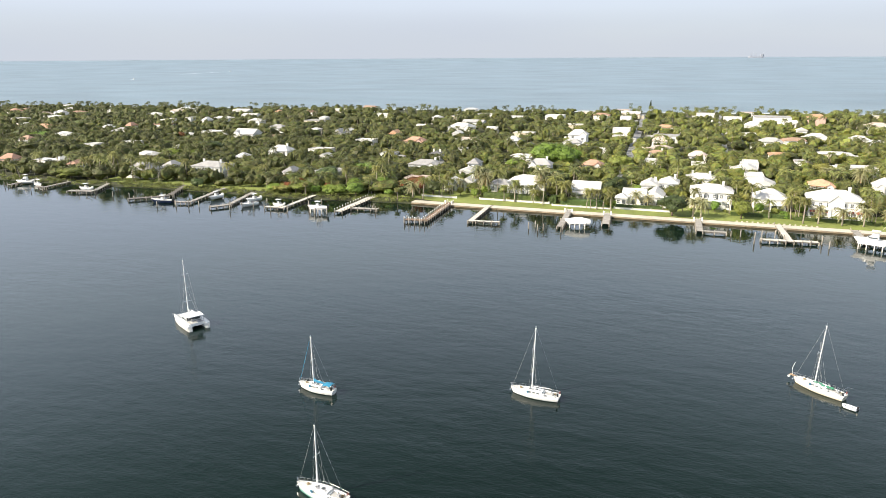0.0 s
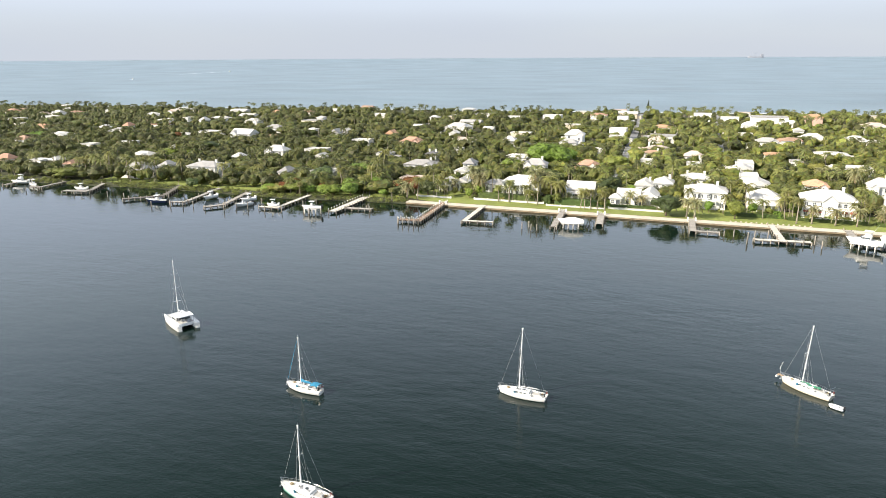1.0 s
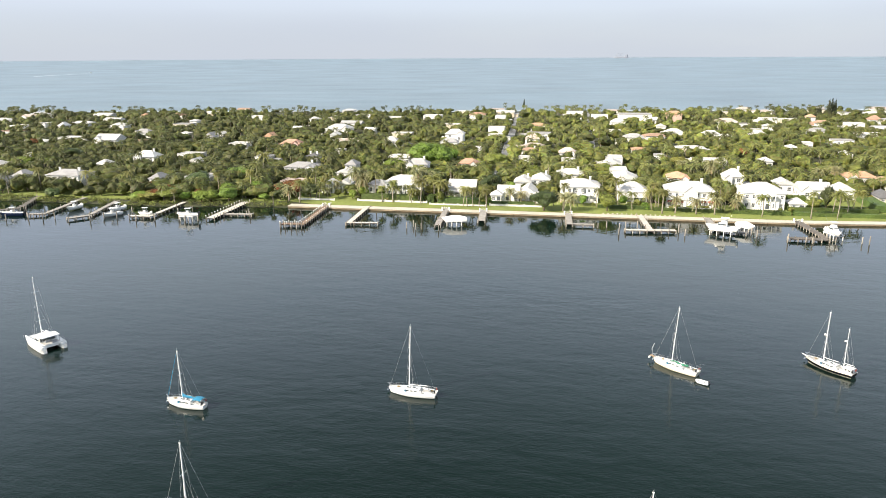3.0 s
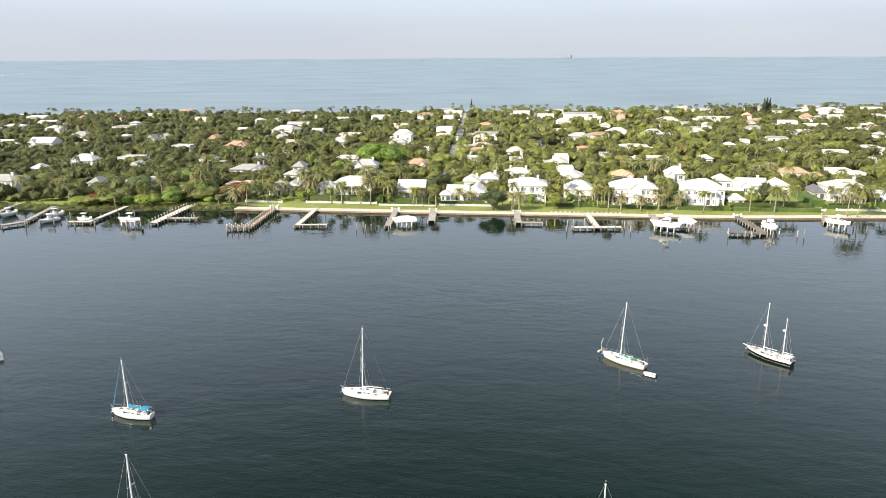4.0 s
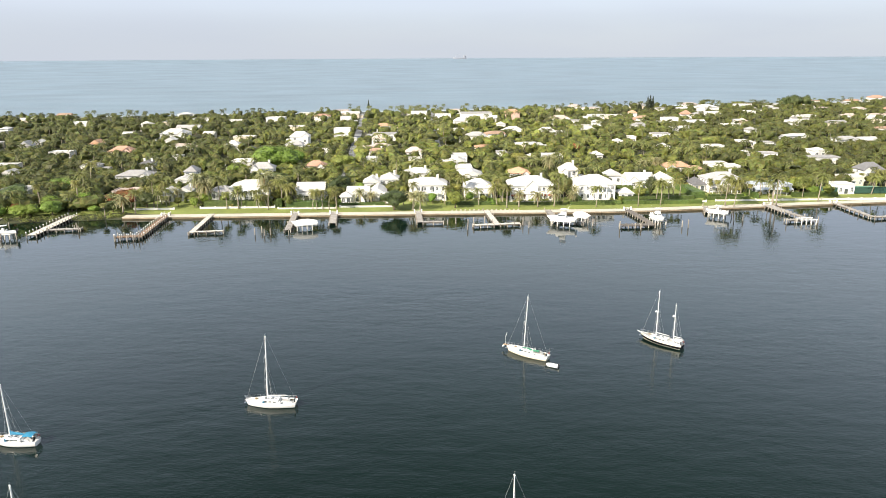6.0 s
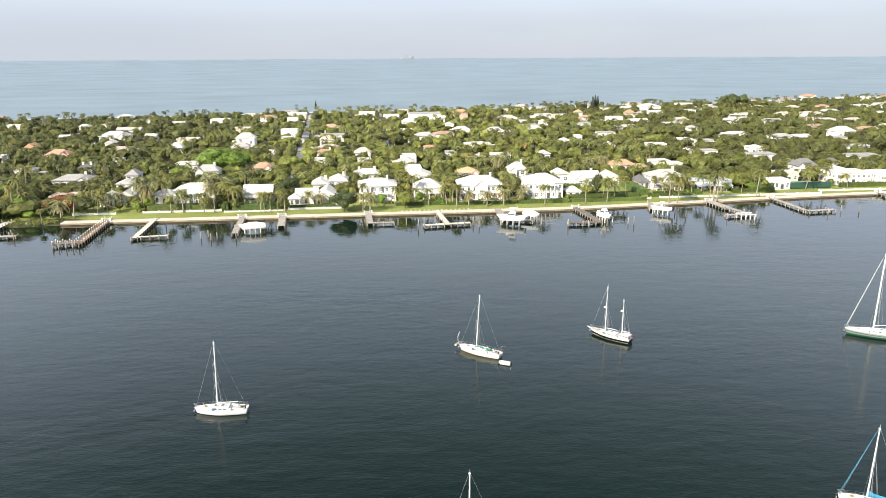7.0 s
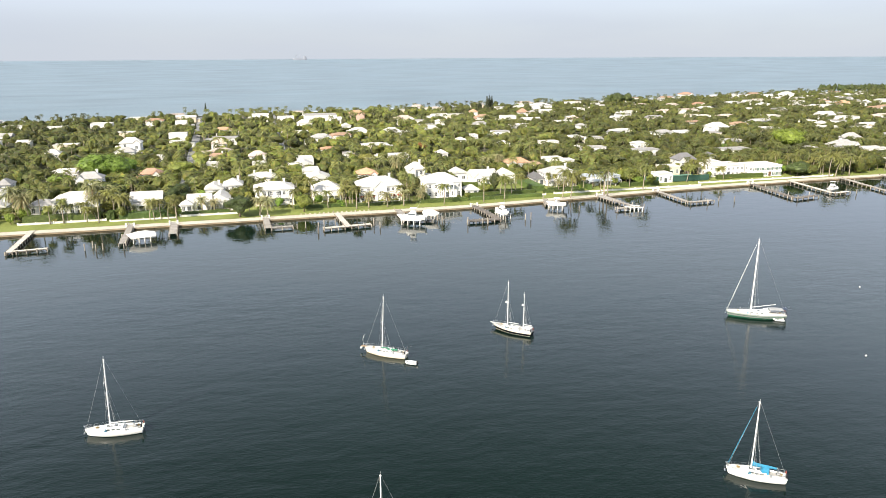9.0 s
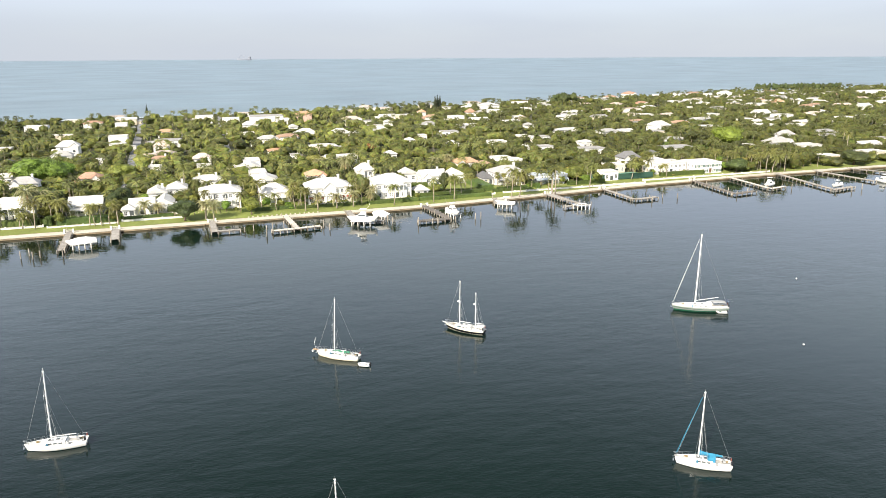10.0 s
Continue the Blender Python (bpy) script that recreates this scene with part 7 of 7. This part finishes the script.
motorboat(125.2, 277.7, 2.0, -35, 9.0, 2.7, "console", label="white open boat with an awning on a lift")
boat_lift(125.2, 277.7, 3.4, 8.5, -35)
boat_lift(68.5, 273.5, 3.2, 7.5, 130)
boat_lift(155.5, 264.5, 3.6, 8.0, 0)
motorboat(268.5, 277.5, 0.9, 20, 8.5, 2.7, "cruiser", label="white cabin boat at a pier head")
motorboat(299, 265, 0.9, 10, 7.5, 2.5, "console")
motorboat(334, 268, 0.2, 80, 9.0, 2.9, "cruiser", label="white cruiser moored at a pier end")

# ---- yachts at anchor ----
catamaran(-116.6, 133.9, -30)
sailboat(-67.9, 112.0, -6, 8.4, 2.8, 0.95, 11.3, "small white sloop with bright blue sail cover and blue furled jib", cover=BLUECLOTH, furled=BLUECLOTH, bimini=BLUECLOTH, head=1.05, boom=0.30, boom_z=0.6, boot=NAVY, boot_high=0.10, raked=-0.1, davit=False, gear=1)
sailboat(-49.4, 81.2, -8, 9.2, 3.0, 1.0, 11.9, "white sloop with a teal lower hull and bare mast", boot=TEALHULL, boot_high=0.4, cover=None, boom=0.3, boom_z=0.8, gear=1)
sailboat(-26.0, 124.1, -5, 9.9, 3.2, 0.98, 14.3, "white sloop with a tall white mast and bare boom", cover=None, gear=1, spreaders=2, boot=NAVY, boot_high=0.09, thick=0.13, raked=0.45, mast_at=0.43, boom=0.40, boom_z=0.75)
sailboat(26.8, 145.1, -36, 10.4, 3.2, 1.0, 13.7, "white cutter with green covers towing a grey dinghy", cover=None, tarp=GREENCLOTH, paint=CREAMGEL, boot=TEAK, boot_high=0.08, gear=1, spreaders=1, davit=True, raked=0.7, boom=0.0, bow_pole=True)
dinghy(31.35, 138.9, -30, 2.6)
sailboat(59.0, 150.5, -46, 10.5, 3.3, 1.0, 12.4, "white-decked ketch with a black hull and two masts", paint=BLACKHULL, boot=CREAMGEL, boot_high=0.10, stripe=CREAMGEL, band_z=(0.70, 0.99), deck=GREYDECK, gear=1, house_aft=True, mizzen=10.0, mast_at=0.36, boom=0.30, boom_z=0.8, thick=0.12, rake=0.09)
sailboat(122.1, 143.4, -24, 14.4, 4.0, 1.25, 20.4, "large white cruising sloop with a dark green waterline and furled jib", paint=PALEGREYHULL, stripe=GREENHULL, band_z=(0.60, 0.68), boot=GREENHULL, boot_high=0.42, furled=WHITECLOTH, dodger=GEL, bimini=GREYCLOTH, head=1.25, spreaders=3, boom=0.40, boom_z=1.0, boom_up=1.0, thick=0.19, deck=DECK, cover=None, gear=2, davit=True)
dinghy(126.1, 139.7, -30, 2.5)
sailboat(75.3, 82.9, -33, 8.9, 2.9, 0.98, 13.1, "white sloop with a blue sail cover and blue furled jib", cover=BLUECLOTH, furled=BLUECLOTH, dodger=BLUECLOTH, spreaders=1, boom=0.42, gear=1, boom_z=0.75, boot=NAVY, boot_high=0.07)
sailboat(15.6, 80.0, -20, 9.0, 2.9, 1.0, 12.3, "white sloop with a bare mast", cover=GREYCLOTH)
for x, y in ((129.9, 116.5), (166.7, 156.0), (-31.3, 126.6)):
    buoy = thing("mooring_buoy", x, y, 0, 0, "small round white mooring buoy afloat", "buoy", "mooring buoys")
    bm = bmesh.new()
    bmesh.ops.create_uvsphere(bm, u_segments=12, v_segments=8, radius=0.22)
    part("float", bm, GEL, buoy, smooth=True)
    bm = bmesh.new()
    rod(bm, (0, 0, 0.18), (0, 0, 0.4), 0.03, 0.03, 6)
    part("ring", bm, STEEL, buoy)

GARDEN = []
# two motor boats far out, with their wakes
for x, y, z, turn, long_ in ((-1585, 1691, 0.1, -55, 60), (-1820, 2477, 4.5, -85, 330)):
    motorboat(x, y, z, turn, 12.0, 3.6, "cruiser", label="white motorboat far out on the ocean")
    away = pose(x, y, z + 0.15, 0, 0, turn)
    rows = []
    for k in range(12):
        u = long_ * k / 11
        rows.append([away @ Vector((5 + u, s * (1.5 + 0.02 * u), -far_rise(0, 0) - (z - far_rise((away @ Vector((5 + u, 0, 0))).x, (away @ Vector((5 + u, 0, 0))).y)))) for s in (-1, 1)])
    setting("wake", sheet(rows), SURF, "thin white wake of a far motorboat", "wake")

# a cargo ship on the horizon
# distance haze over the ship is put into its paint colour
FARHULL = shader("haze_coloured_ship_paint", (0.29, 0.31, 0.36), 0.9, vary=0.05)
ship = thing("cargo_ship", 284, 4790, far_rise(284, 4790) - 0.5, 8, "hazy grey cargo ship far out on the horizon", "ship")
bm = bmesh.new()
skin(bm, [[(x, -w, 0), (x, -w * 1.05, 7 + e), (x, w * 1.05, 7 + e), (x, w, 0)] for x, w, e in ((-46, 1, 4), (-36, 6, 2), (-10, 8, 0), (34, 8, 0), (45, 6, 1))], closed=True)
part("hull", bm, FARHULL, ship)
part("bridge", block(bmesh.new(), 24, 37, -7, 7, 7, 22, 1.0), FARHULL, ship)
part("funnel", rod(bmesh.new(), (40, 0, 7), (40, 0, 27), 2.6, 2.0, 10), FARHULL, ship)
for x in (-28, -4):
    part("crane", tube(bmesh.new(), [(x, 0, 7), (x, 0, 26), (x + 12, 0, 30)], 1.1, 6), FARHULL, ship)

# ---- garden hedges, low walls, court ----
def hedge(x0, x1, y0, y1, high, leaf="hedge", label="clipped green garden hedge"):
    """A clipped hedge: a solid box of growth with a skin of leaves."""
    ob = thing("hedge", (x0 + x1) / 2, (y0 + y1) / 2, land_z((x0 + x1) / 2, y0) - 0.1, 0, label, "hedge")
    a, b = (x1 - x0) / 2, (y1 - y0) / 2
    n = int(min(1800, 22 * (x1 - x0 + y1 - y0) * (high + min(x1 - x0, y1 - y0))))
    p = rng.uniform(-1, 1, (n, 3)) * (a, b, high / 2) + (0, 0, high / 2)
    face = rng.integers(0, 3, n)
    p[face == 0, 1] = -b
    p[face == 1, 2] = high
    p[face == 2, 0] = np.sign(p[face == 2, 0]) * a
    nn = np.where((face == 0)[:, None], (0, -1, 0.3), np.where((face == 1)[:, None], (0, 0, 1.0), (1.0, 0, 0.3))) + rng.normal(size=(n, 3)) * 0.45
    nn /= np.linalg.norm(nn, axis=1)[:, None]
    u = np.cross(nn, rng.normal(size=(n, 3)))
    u /= np.linalg.norm(u, axis=1)[:, None]
    w = np.cross(nn, u)
    k = 0.16 * rng.uniform(0.6, 1.3, (n, 1))
    tri = np.stack([p - u * k - w * k * 0.5, p + u * k - w * k * 0.5, p + w * k], 1).reshape(-1, 3)
    piece("leaves", loose_mesh("leaves", tri, LEAF[leaf]), ob)
    bm = bmesh.new()
    block(bm, -a + 0.1, a - 0.1, -b + 0.1, b - 0.1, 0, high - 0.1, 0.1)
    part("growth", bm, LEAF[leaf], ob)
    return ob


def low_wall(x0, x1, y, high=0.9, material=WHITE, label="low white garden wall along the waterfront lawn"):
    ob = thing("garden_wall", (x0 + x1) / 2, y, land_z((x0 + x1) / 2, y) - 0.1, 0, label, "garden wall", "garden walls", "structure")
    a = (x1 - x0) / 2
    part("wall", block(bmesh.new(), -a, a, -0.12, 0.12, -0.2, high), material, ob)
    part("coping", block(bmesh.new(), -a - 0.05, a + 0.05, -0.2, 0.2, high, high + 0.1), PAVING, ob)
    n = max(1, int((x1 - x0) / 6))
    for k in range(n + 1):
        x = -a + 2 * a * k / n
        part("pier", block(bmesh.new(), x - 0.24, x + 0.24, -0.24, 0.24, -0.2, high + 0.3), material, ob)


for x0, x1, y in ((-120, -103, 301.5), (-92, -60, 302.4), (-31.5, -9, 301.4), (-58, -33, 299.8), (105, 131, 303.5), (136, 215, 305.0), (218, 300, 311.0)):
    low_wall(x0, x1, y, 0.7 if y < 300 else 0.9)
for x0, x1, y0, y1, h in ((-91, -62, 304.0, 307.8, 3.0), (-55, -34, 301.6, 305.0, 2.9), (-31, -12, 303.0, 304.6, 1.8), (-60, -57, 303, 309, 3.2), (69, 92, 300.5, 302.6, 1.7), (93, 128, 309, 311, 1.9), (92, 94, 312, 336, 2.6), (73, 75, 303, 338, 2.8), (128, 134, 312, 342, 3.0), (38, 66, 301.6, 303.4, 1.5), (93, 128, 300.5, 302.6, 1.7), (132, 153, 307.5, 309.0, 1.6), (156, 158, 310, 335, 2.5), (98, 106, 330, 333, 2.4), (76, 91, 304.5, 306, 1.2), (95, 118, 304.5, 306, 1.3), (96, 126, 314, 315.6, 1.8), (108, 110, 316, 332, 2.2), (136, 152, 312, 313.5, 1.6), (40, 66, 305.5, 306.6, 1.2), (15, 37.5, 303, 304.6, 1.6), (175, 196, 312, 314, 2.2), (234, 262, 318, 320, 2.4)):
    hedge(x0, x1, y0, y1, h)
shrubs, shrub_tints = [], []
for k in range(800):
    x = rng.uniform(-520, -121)
    if any(abs(x - dx) < 2.2 for dx in (-337, -313, -289, -246, -222, -202, -170, -142)):
        continue
    y = shore(x) - 0.8 + rng.uniform(0, 1) * 10
    w, h = rng.uniform(1.2, 2.4), rng.uniform(0.8, 1.7) * (1.0 + 0.5 * noise.noise((x * 0.05, y * 0.1, 1.0)))
    c = leaf_cloud(110, 0.26, w, h, 7)
    c[:, 2] = np.abs(c[:, 2] + h * 0.5)
    shrubs.append(c + (x, y, land_z(x, y) - 0.35))
    shrub_tints.append(np.full(110, rng.uniform(0.25, 1.0)))
tagged(new("bank_shrubs", loose_mesh("bank_shrubs", np.concatenate(shrubs), BANKLEAF, np.concatenate(shrub_tints))), "low yellow-green mangrove shrubs along the natural bank", "shrubs", kind="stuff")
for k in range(26):
    x = -120 + 13.0 * k + rng.uniform(-3, 3)
    plant(TREES, "bush", x, shore(x) + rng.uniform(17, 23), rng.uniform(0.5, 0.9), rng.uniform(0.5, 0.8))
# pale coral stones set in a row along the path, and gate posts at the heads of some piers
for k in range(16):
    x = 17 + 1.9 * k
    stone = thing("edging_stone", x, shore(x) + 5.4, 0.95, 37 * k % 360, "rounded pale coral stone edging the waterfront path", "stone", "stones along the path")
    bm = bmesh.new()
    bmesh.ops.create_icosphere(bm, subdivisions=2, radius=0.42)
    for v in bm.verts:
        v.co *= 1 + 0.25 * noise.noise(v.co * 2 + Vector((k, 0, 0)))
        v.co.z *= 0.8
    part("stone", bm, PAVING, stone, smooth=True)
for x in (-49, -32.9, 2.5, 91.5, 155, 186.5, 243, -102.6):
    gate = thing("dock_gate", x, shore(x) + 1.4, 0.93, 0, "pair of white gate posts at the head of a pier", "gate", "dock gates")
    for s in (-1, 1):
        post = part("gate_post", block(bmesh.new(), s * 1.5 - 0.28, s * 1.5 + 0.28, -0.28, 0.28, 0, 1.3), WHITE, gate)
        part("cap", block(bmesh.new(), s * 1.5 - 0.36, s * 1.5 + 0.36, -0.36, 0.36, 1.3, 1.45, 0.1), TRIM, post)
    for k in range(7):
        part("bar", rod(bmesh.new(), (-1.1 + 0.37 * k, 0, 0.08), (-1.1 + 0.37 * k, 0, 1.1), 0.03, 0.03, 5), TRIM, gate)
    part("rail", block(bmesh.new(), -1.22, 1.22, -0.04, 0.04, 1.1, 1.18), TRIM, gate)

# garden palms, trees and shrubs round the waterfront houses
for k in range(1700):
    x = rng.uniform(-118, 330)
    y = shore(x) + rng.uniform(14, 40)
    if any(abs(x - hx) < hw + 0.6 and abs(y - hy) < hd + 0.6 for hx, hy, hw, hd, _ in HOUSES) or any(math.hypot(x - px, y - py) < 3.2 for px, py in GARDEN):
        continue
    if 68 < x < 136 and y < 342 and k % 25 or 194 < x < 230 and 314 < y < 336 or y < shore(x) + 17 and k % 3:
        continue
    GARDEN.append((x, y))
    ahead = any(abs(x - hx * y / hy) < hw and hy > y and hy - y < 26 for hx, hy, hw, hd, _ in HOUSES)
    pick = rng.uniform()
    if ahead:
        if pick < 0.42:
            plant(PALMS, ("coco", "fan", "date")[k % 3], x, y, rng.uniform(0.75, 1.0), rng.uniform(0.65, 1.1))
        elif pick > 0.86:
            plant(TREES, ("mid", "bright")[k % 2], x, y, rng.uniform(0.4, 0.6), rng.uniform(0.5, 0.75))
        elif pick < 0.75:
            plant(TREES, "bush", x, y, rng.uniform(0.6, 1.1), rng.uniform(0.6, 1.1))
    elif pick < 0.45:
        plant(PALMS, ("coco", "royal", "coco", "fan")[k % 4], x, y, rng.uniform(0.75, 1.1), rng.uniform(0.75, 1.15))
    else:
        plant(TREES, ("mid", "bright", "dark", "olive", "mid")[k % 5], x, y, rng.uniform(0.5, 0.95), rng.uniform(0.55, 0.95))
bm = bmesh.new()
block(bm, 196, 228, 318, 334, 0.8, 1.75)
setting("tennis_court", bm, COURT, "green hard tennis court behind a dark screen", "tennis court")
court = thing("court_fence", 212, 317, 1.4, 0, "dark green screened fence round a tennis court", "fence", kind="structure")
part("screen", block(bmesh.new(), -16, 16, -0.04, 0.04, 0.2, 3.0), FENCE, court)
for k in range(9):
    part("post", rod(bmesh.new(), (-16 + 4 * k, 0.1, -0.2), (-16 + 4 * k, 0.1, 3.2), 0.05, 0.05, 6), STEEL, court)

# tall pines near the beach and the big round tree on the shore beyond
for x, y, k in ((246, 748, 1.0), (249.5, 750, 1.06), (252.5, 752, 1.0), (238, 752, 0.7), (241.5, 756, 0.62), (-52, 800, 0.75)):
    plant(PINES, "", x, y, 0.55 if k < 0.8 else 0.8, k)
for x, y, k in ((424, 812, 1.3), (430, 814, 1.75), (437, 808, 1.95), (444, 812, 1.6), (450, 809, 1.85), (457, 812, 1.25), (433, 818, 1.5)):
    plant(TREES, "dark", x, y, k * 0.85, k)

for k in range(34):
    x = 872 + 4.6 * k + rng.uniform(-1.5, 1.5)
    plant(TREES, "dark", x, 955 - 0.14 * (x - 880) + rng.uniform(-2, 2), rng.uniform(0.8, 1.0), rng.uniform(1.5, 1.75), group="row of dark trees by the beach")

# round shrubs and bushy trees close behind the bank
for x, y, kind, k, kz in ((-171, 291, "bright", 0.75, 0.6), (-164, 293, "bright", 0.65, 0.55), (-158, 291, "mid", 0.8, 0.6), (-156, 305, "dark", 1.0, 0.75), (-150, 296, "bright", 0.6, 0.5), (-135, 297, "bright", 0.7, 0.5), (-141, 301, "mid", 0.8, 0.6), (-190, 293, "olive", 0.8, 0.6), (-147, 303, "dark", 0.9, 0.7), (-128, 299, "dark", 0.8, 0.65)):
    plant(TREES, kind, x, y, k, kz)
# flowering trees and a few large dark crowns behind the natural bank
for x, y, k, kz in ((-184, 290, 1.1, 1.0), (-179, 293, 1.0, 0.9), (-188, 294, 1.0, 0.8), (-167, 297, 0.8, 0.9), (-123, 306, 1.1, 1.3), (-130, 303, 0.9, 1.0), (-196, 306, 1.3, 0.95), (-188, 304, 1.3, 0.85), (-203, 308, 1.0, 0.9), (-128, 317, 1.0, 1.1), (-136, 315, 0.9, 0.8), (-180, 318, 0.6, 0.6), (106, 456, 1.2, 1.3)):
    plant(TREES, "rust", x, y, k, kz)

# ---- more houses, half hidden among the trees ----
ROADS = ((-35, -56), (16, 18))
lots, r = 0, np.random.default_rng(21)
for n in range(9000):
    x, y = (r.uniform(-950, 1250), r.uniform(400, 960)) if n < 6000 else (r.uniform(160, 900), r.uniform(345, 900))
    if lots > (125 if n < 6000 else 190) or y > beach(x) - 46 or abs(math.atan2(x - 3, y)) > radians(56) or any(abs(x - a) < 13 for a in (-46, 17)):
        continue
    if any(math.hypot((x - hx) * 0.8, y - hy) < hw + (17 if n < 6000 else 11) for hx, hy, hw, hd, _ in HOUSES):
        continue
    lots += 1
    form = ("hip", "flat", "gable", "hip", "flat")[lots % 5]
    house(x, y, r.uniform(11, 19), r.uniform(8, 12), r.uniform(3.4, 5.2), r.uniform(1.6, 2.8), form, ("white", "white", "grey", "white", "pink", "brown", "white", "grey")[lots % 8], ("white", "white", "cream", "white")[lots % 4])

# ---- woods and gardens between the houses ----


def grow(y0, y1, step, seed):
    """Places for trees between two depths from the shore: x, y, height allowed so that the houses behind stay in view."""
    r = np.random.default_rng(seed)
    xs, ys = np.meshgrid(np.arange(-1150, 1750, step), np.arange(y0, y1, step))
    x = (xs + r.uniform(-0.45, 0.45, xs.shape) * step).ravel()
    y = (ys + r.uniform(-0.45, 0.45, xs.shape) * step).ravel()
    s = np.array([shore(v) for v in x])
    b = np.array([beach(v) for v in x])
    keep = (np.abs(np.arctan2(x - 3, y)) < radians(58)) & (y > s + np.where(x < -126, np.where(x < -260, 9, 12), np.where(x > 282, 9, 31))) & (y < b - 24) & (y >= y0) & (y < y1)
    x, y, s, b = x[keep], y[keep], s[keep], b[keep]
    ground = np.array([land_z(p, q) for p, q in zip(x, y)])
    ok = ~((x > 93) & (x < 131) & (y < 339))
    for x0, x1 in ROADS:
        along = np.clip((y - s - 62) / (b - 45 - s - 62), 0, 1)
        ok &= np.abs(x - (x0 + (x1 - x0) * along)) > (3.8 if x0 < 0 else 1.8)
    # the strip along the beach grows in clumps, with gaps between them
    clump = np.array([noise.noise((p * 0.028, q * 0.012, 8.0)) for p, q in zip(x, y)])
    ok &= ~((b - y < 62) & (clump < 0.02))
    allow = np.full(len(x), 30.0)
    way, reach = np.arctan2(x - 3, y), np.hypot(x - 3, y)
    for hx, hy, hw, hd, ez in HOUSES:
        ok &= ~((np.abs(x - hx) < hw + 1.5) & (np.abs(y - hy) < hd + 1.5))
        hr = math.hypot(hx - 3, hy - hd)
        spread = hw / hr * (0.95 if 20 < hx < 36 and hy < 440 else 0.72 if hy < 345 else 0.60)
        front = (np.abs(way - math.atan2(hx - 3, hy - hd)) < spread) & (reach < hr) & (reach > hr - 130)
        z = 65 - (65 - (ez + 0.5)) * reach / hr
        allow = np.where(front & (r.uniform(size=len(x)) < (1.0 if 20 < hx < 36 and hy < 440 else 0.9 if hy < 330 else 0.85 if hy < 425 and -95 < hx < 180 else 0.7 if hx > 150 else 0.52)), np.minimum(allow, z - ground), allow)
    ok &= allow > 1.6
    return x[ok], y[ok], ground[ok], allow[ok], b[ok], r


def woods(name, zones, palms):
    """One mesh of many crowns with short trunks."""
    parts_, tints, stems = [], [], []
    for y0, y1, step, leaves, size, seed in zones:
        x, y, ground, allow, b, r = grow(y0, y1, step, seed)
        clouds = [crown_cloud(leaves, size, 11 if k % 2 else 15, False) for k in range(12)]
        crowns = [palm_crown(14 if leaves > 150 else 13, 1.0, 4 if leaves > 150 else 3, 0.26, 0.75) for _ in range(5)]
        lumps = np.array([noise.noise((p * 0.02, q * 0.02, 3.0)) for p, q in zip(x, y)])
        is_palm = r.uniform(size=len(x)) < np.where(b - y < 80, np.where(lumps > 0.0, 0.75, 0.12), np.interp(x, [-130, -40], [0.16, 0.22]) + 0.3 * lumps)
        for k in np.nonzero(is_palm == palms)[0]:
            if palms:
                h = min(r.uniform(5, 10) * (1 + 0.4 * lumps[k]), allow[k] + 0.5)
                if b[k] - y[k] < 60:
                    h = r.uniform(4.0, 7.5)
                if h < 2.5:
                    continue
                v = crowns[k % 5] * (3.3 * r.uniform(0.8, 1.2)) + (0, 0, h)
            else:
                h = min(r.uniform(3.8, 9.6) * (1 + 0.5 * lumps[k]) * (0.6 if b[k] - y[k] < 60 else 1), allow[k])
                if allow[k] < 10:
                    h = max(h, allow[k] * r.uniform(0.72, 1.0))
                rx = min(r.uniform(2.8, 5.0) if r.uniform() < 0.8 else r.uniform(5.5, 8.0), 0.85 * h + 1.2)
                rz = h * r.uniform(0.46, 0.56)
                a = r.uniform(0, 6.28)
                c = clouds[k % 12]
                v = np.stack([(c[:, 0] * math.cos(a) - c[:, 1] * math.sin(a)) * rx, (c[:, 0] * math.sin(a) + c[:, 1] * math.cos(a)) * rx, c[:, 2] * rz + h - rz], 1)
            t = 0.17 if palms else 0.22
            e = h * (0.98 if palms else 0.55)
            foot = np.array([[-t, -t, 0], [t, -t, 0], [0, 0, e], [t, -t, 0], [0, t, 0], [0, 0, e], [0, t, 0], [-t, -t, 0], [0, 0, e]])
            v = np.concatenate([v, foot]) + (x[k], y[k], ground[k] - 0.1)
            parts_.append(v)
            # tone per tree; darker kinds plus shade put into colour towards both ends
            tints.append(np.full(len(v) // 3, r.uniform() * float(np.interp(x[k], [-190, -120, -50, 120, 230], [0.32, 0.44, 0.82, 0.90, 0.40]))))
            stems.append(np.arange(len(v) // 3) >= len(v) // 3 - 3)
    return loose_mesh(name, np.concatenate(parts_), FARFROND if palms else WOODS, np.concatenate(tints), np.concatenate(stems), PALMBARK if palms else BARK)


ZONES = ((284, 380, 5.8, 340, 0.085, 5), (380, 470, 6.5, 200, 0.10, 6), (470, 640, 7.8, 90, 0.12, 7), (640, 1090, 9.0, 50, 0.15, 8))
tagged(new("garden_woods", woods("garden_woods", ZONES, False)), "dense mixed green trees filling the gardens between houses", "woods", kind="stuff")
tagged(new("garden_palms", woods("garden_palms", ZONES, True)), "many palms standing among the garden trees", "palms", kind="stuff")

for o in PROTOTYPES:
    for child in (*o.children_recursive, o):
        bpy.data.objects.remove(child)
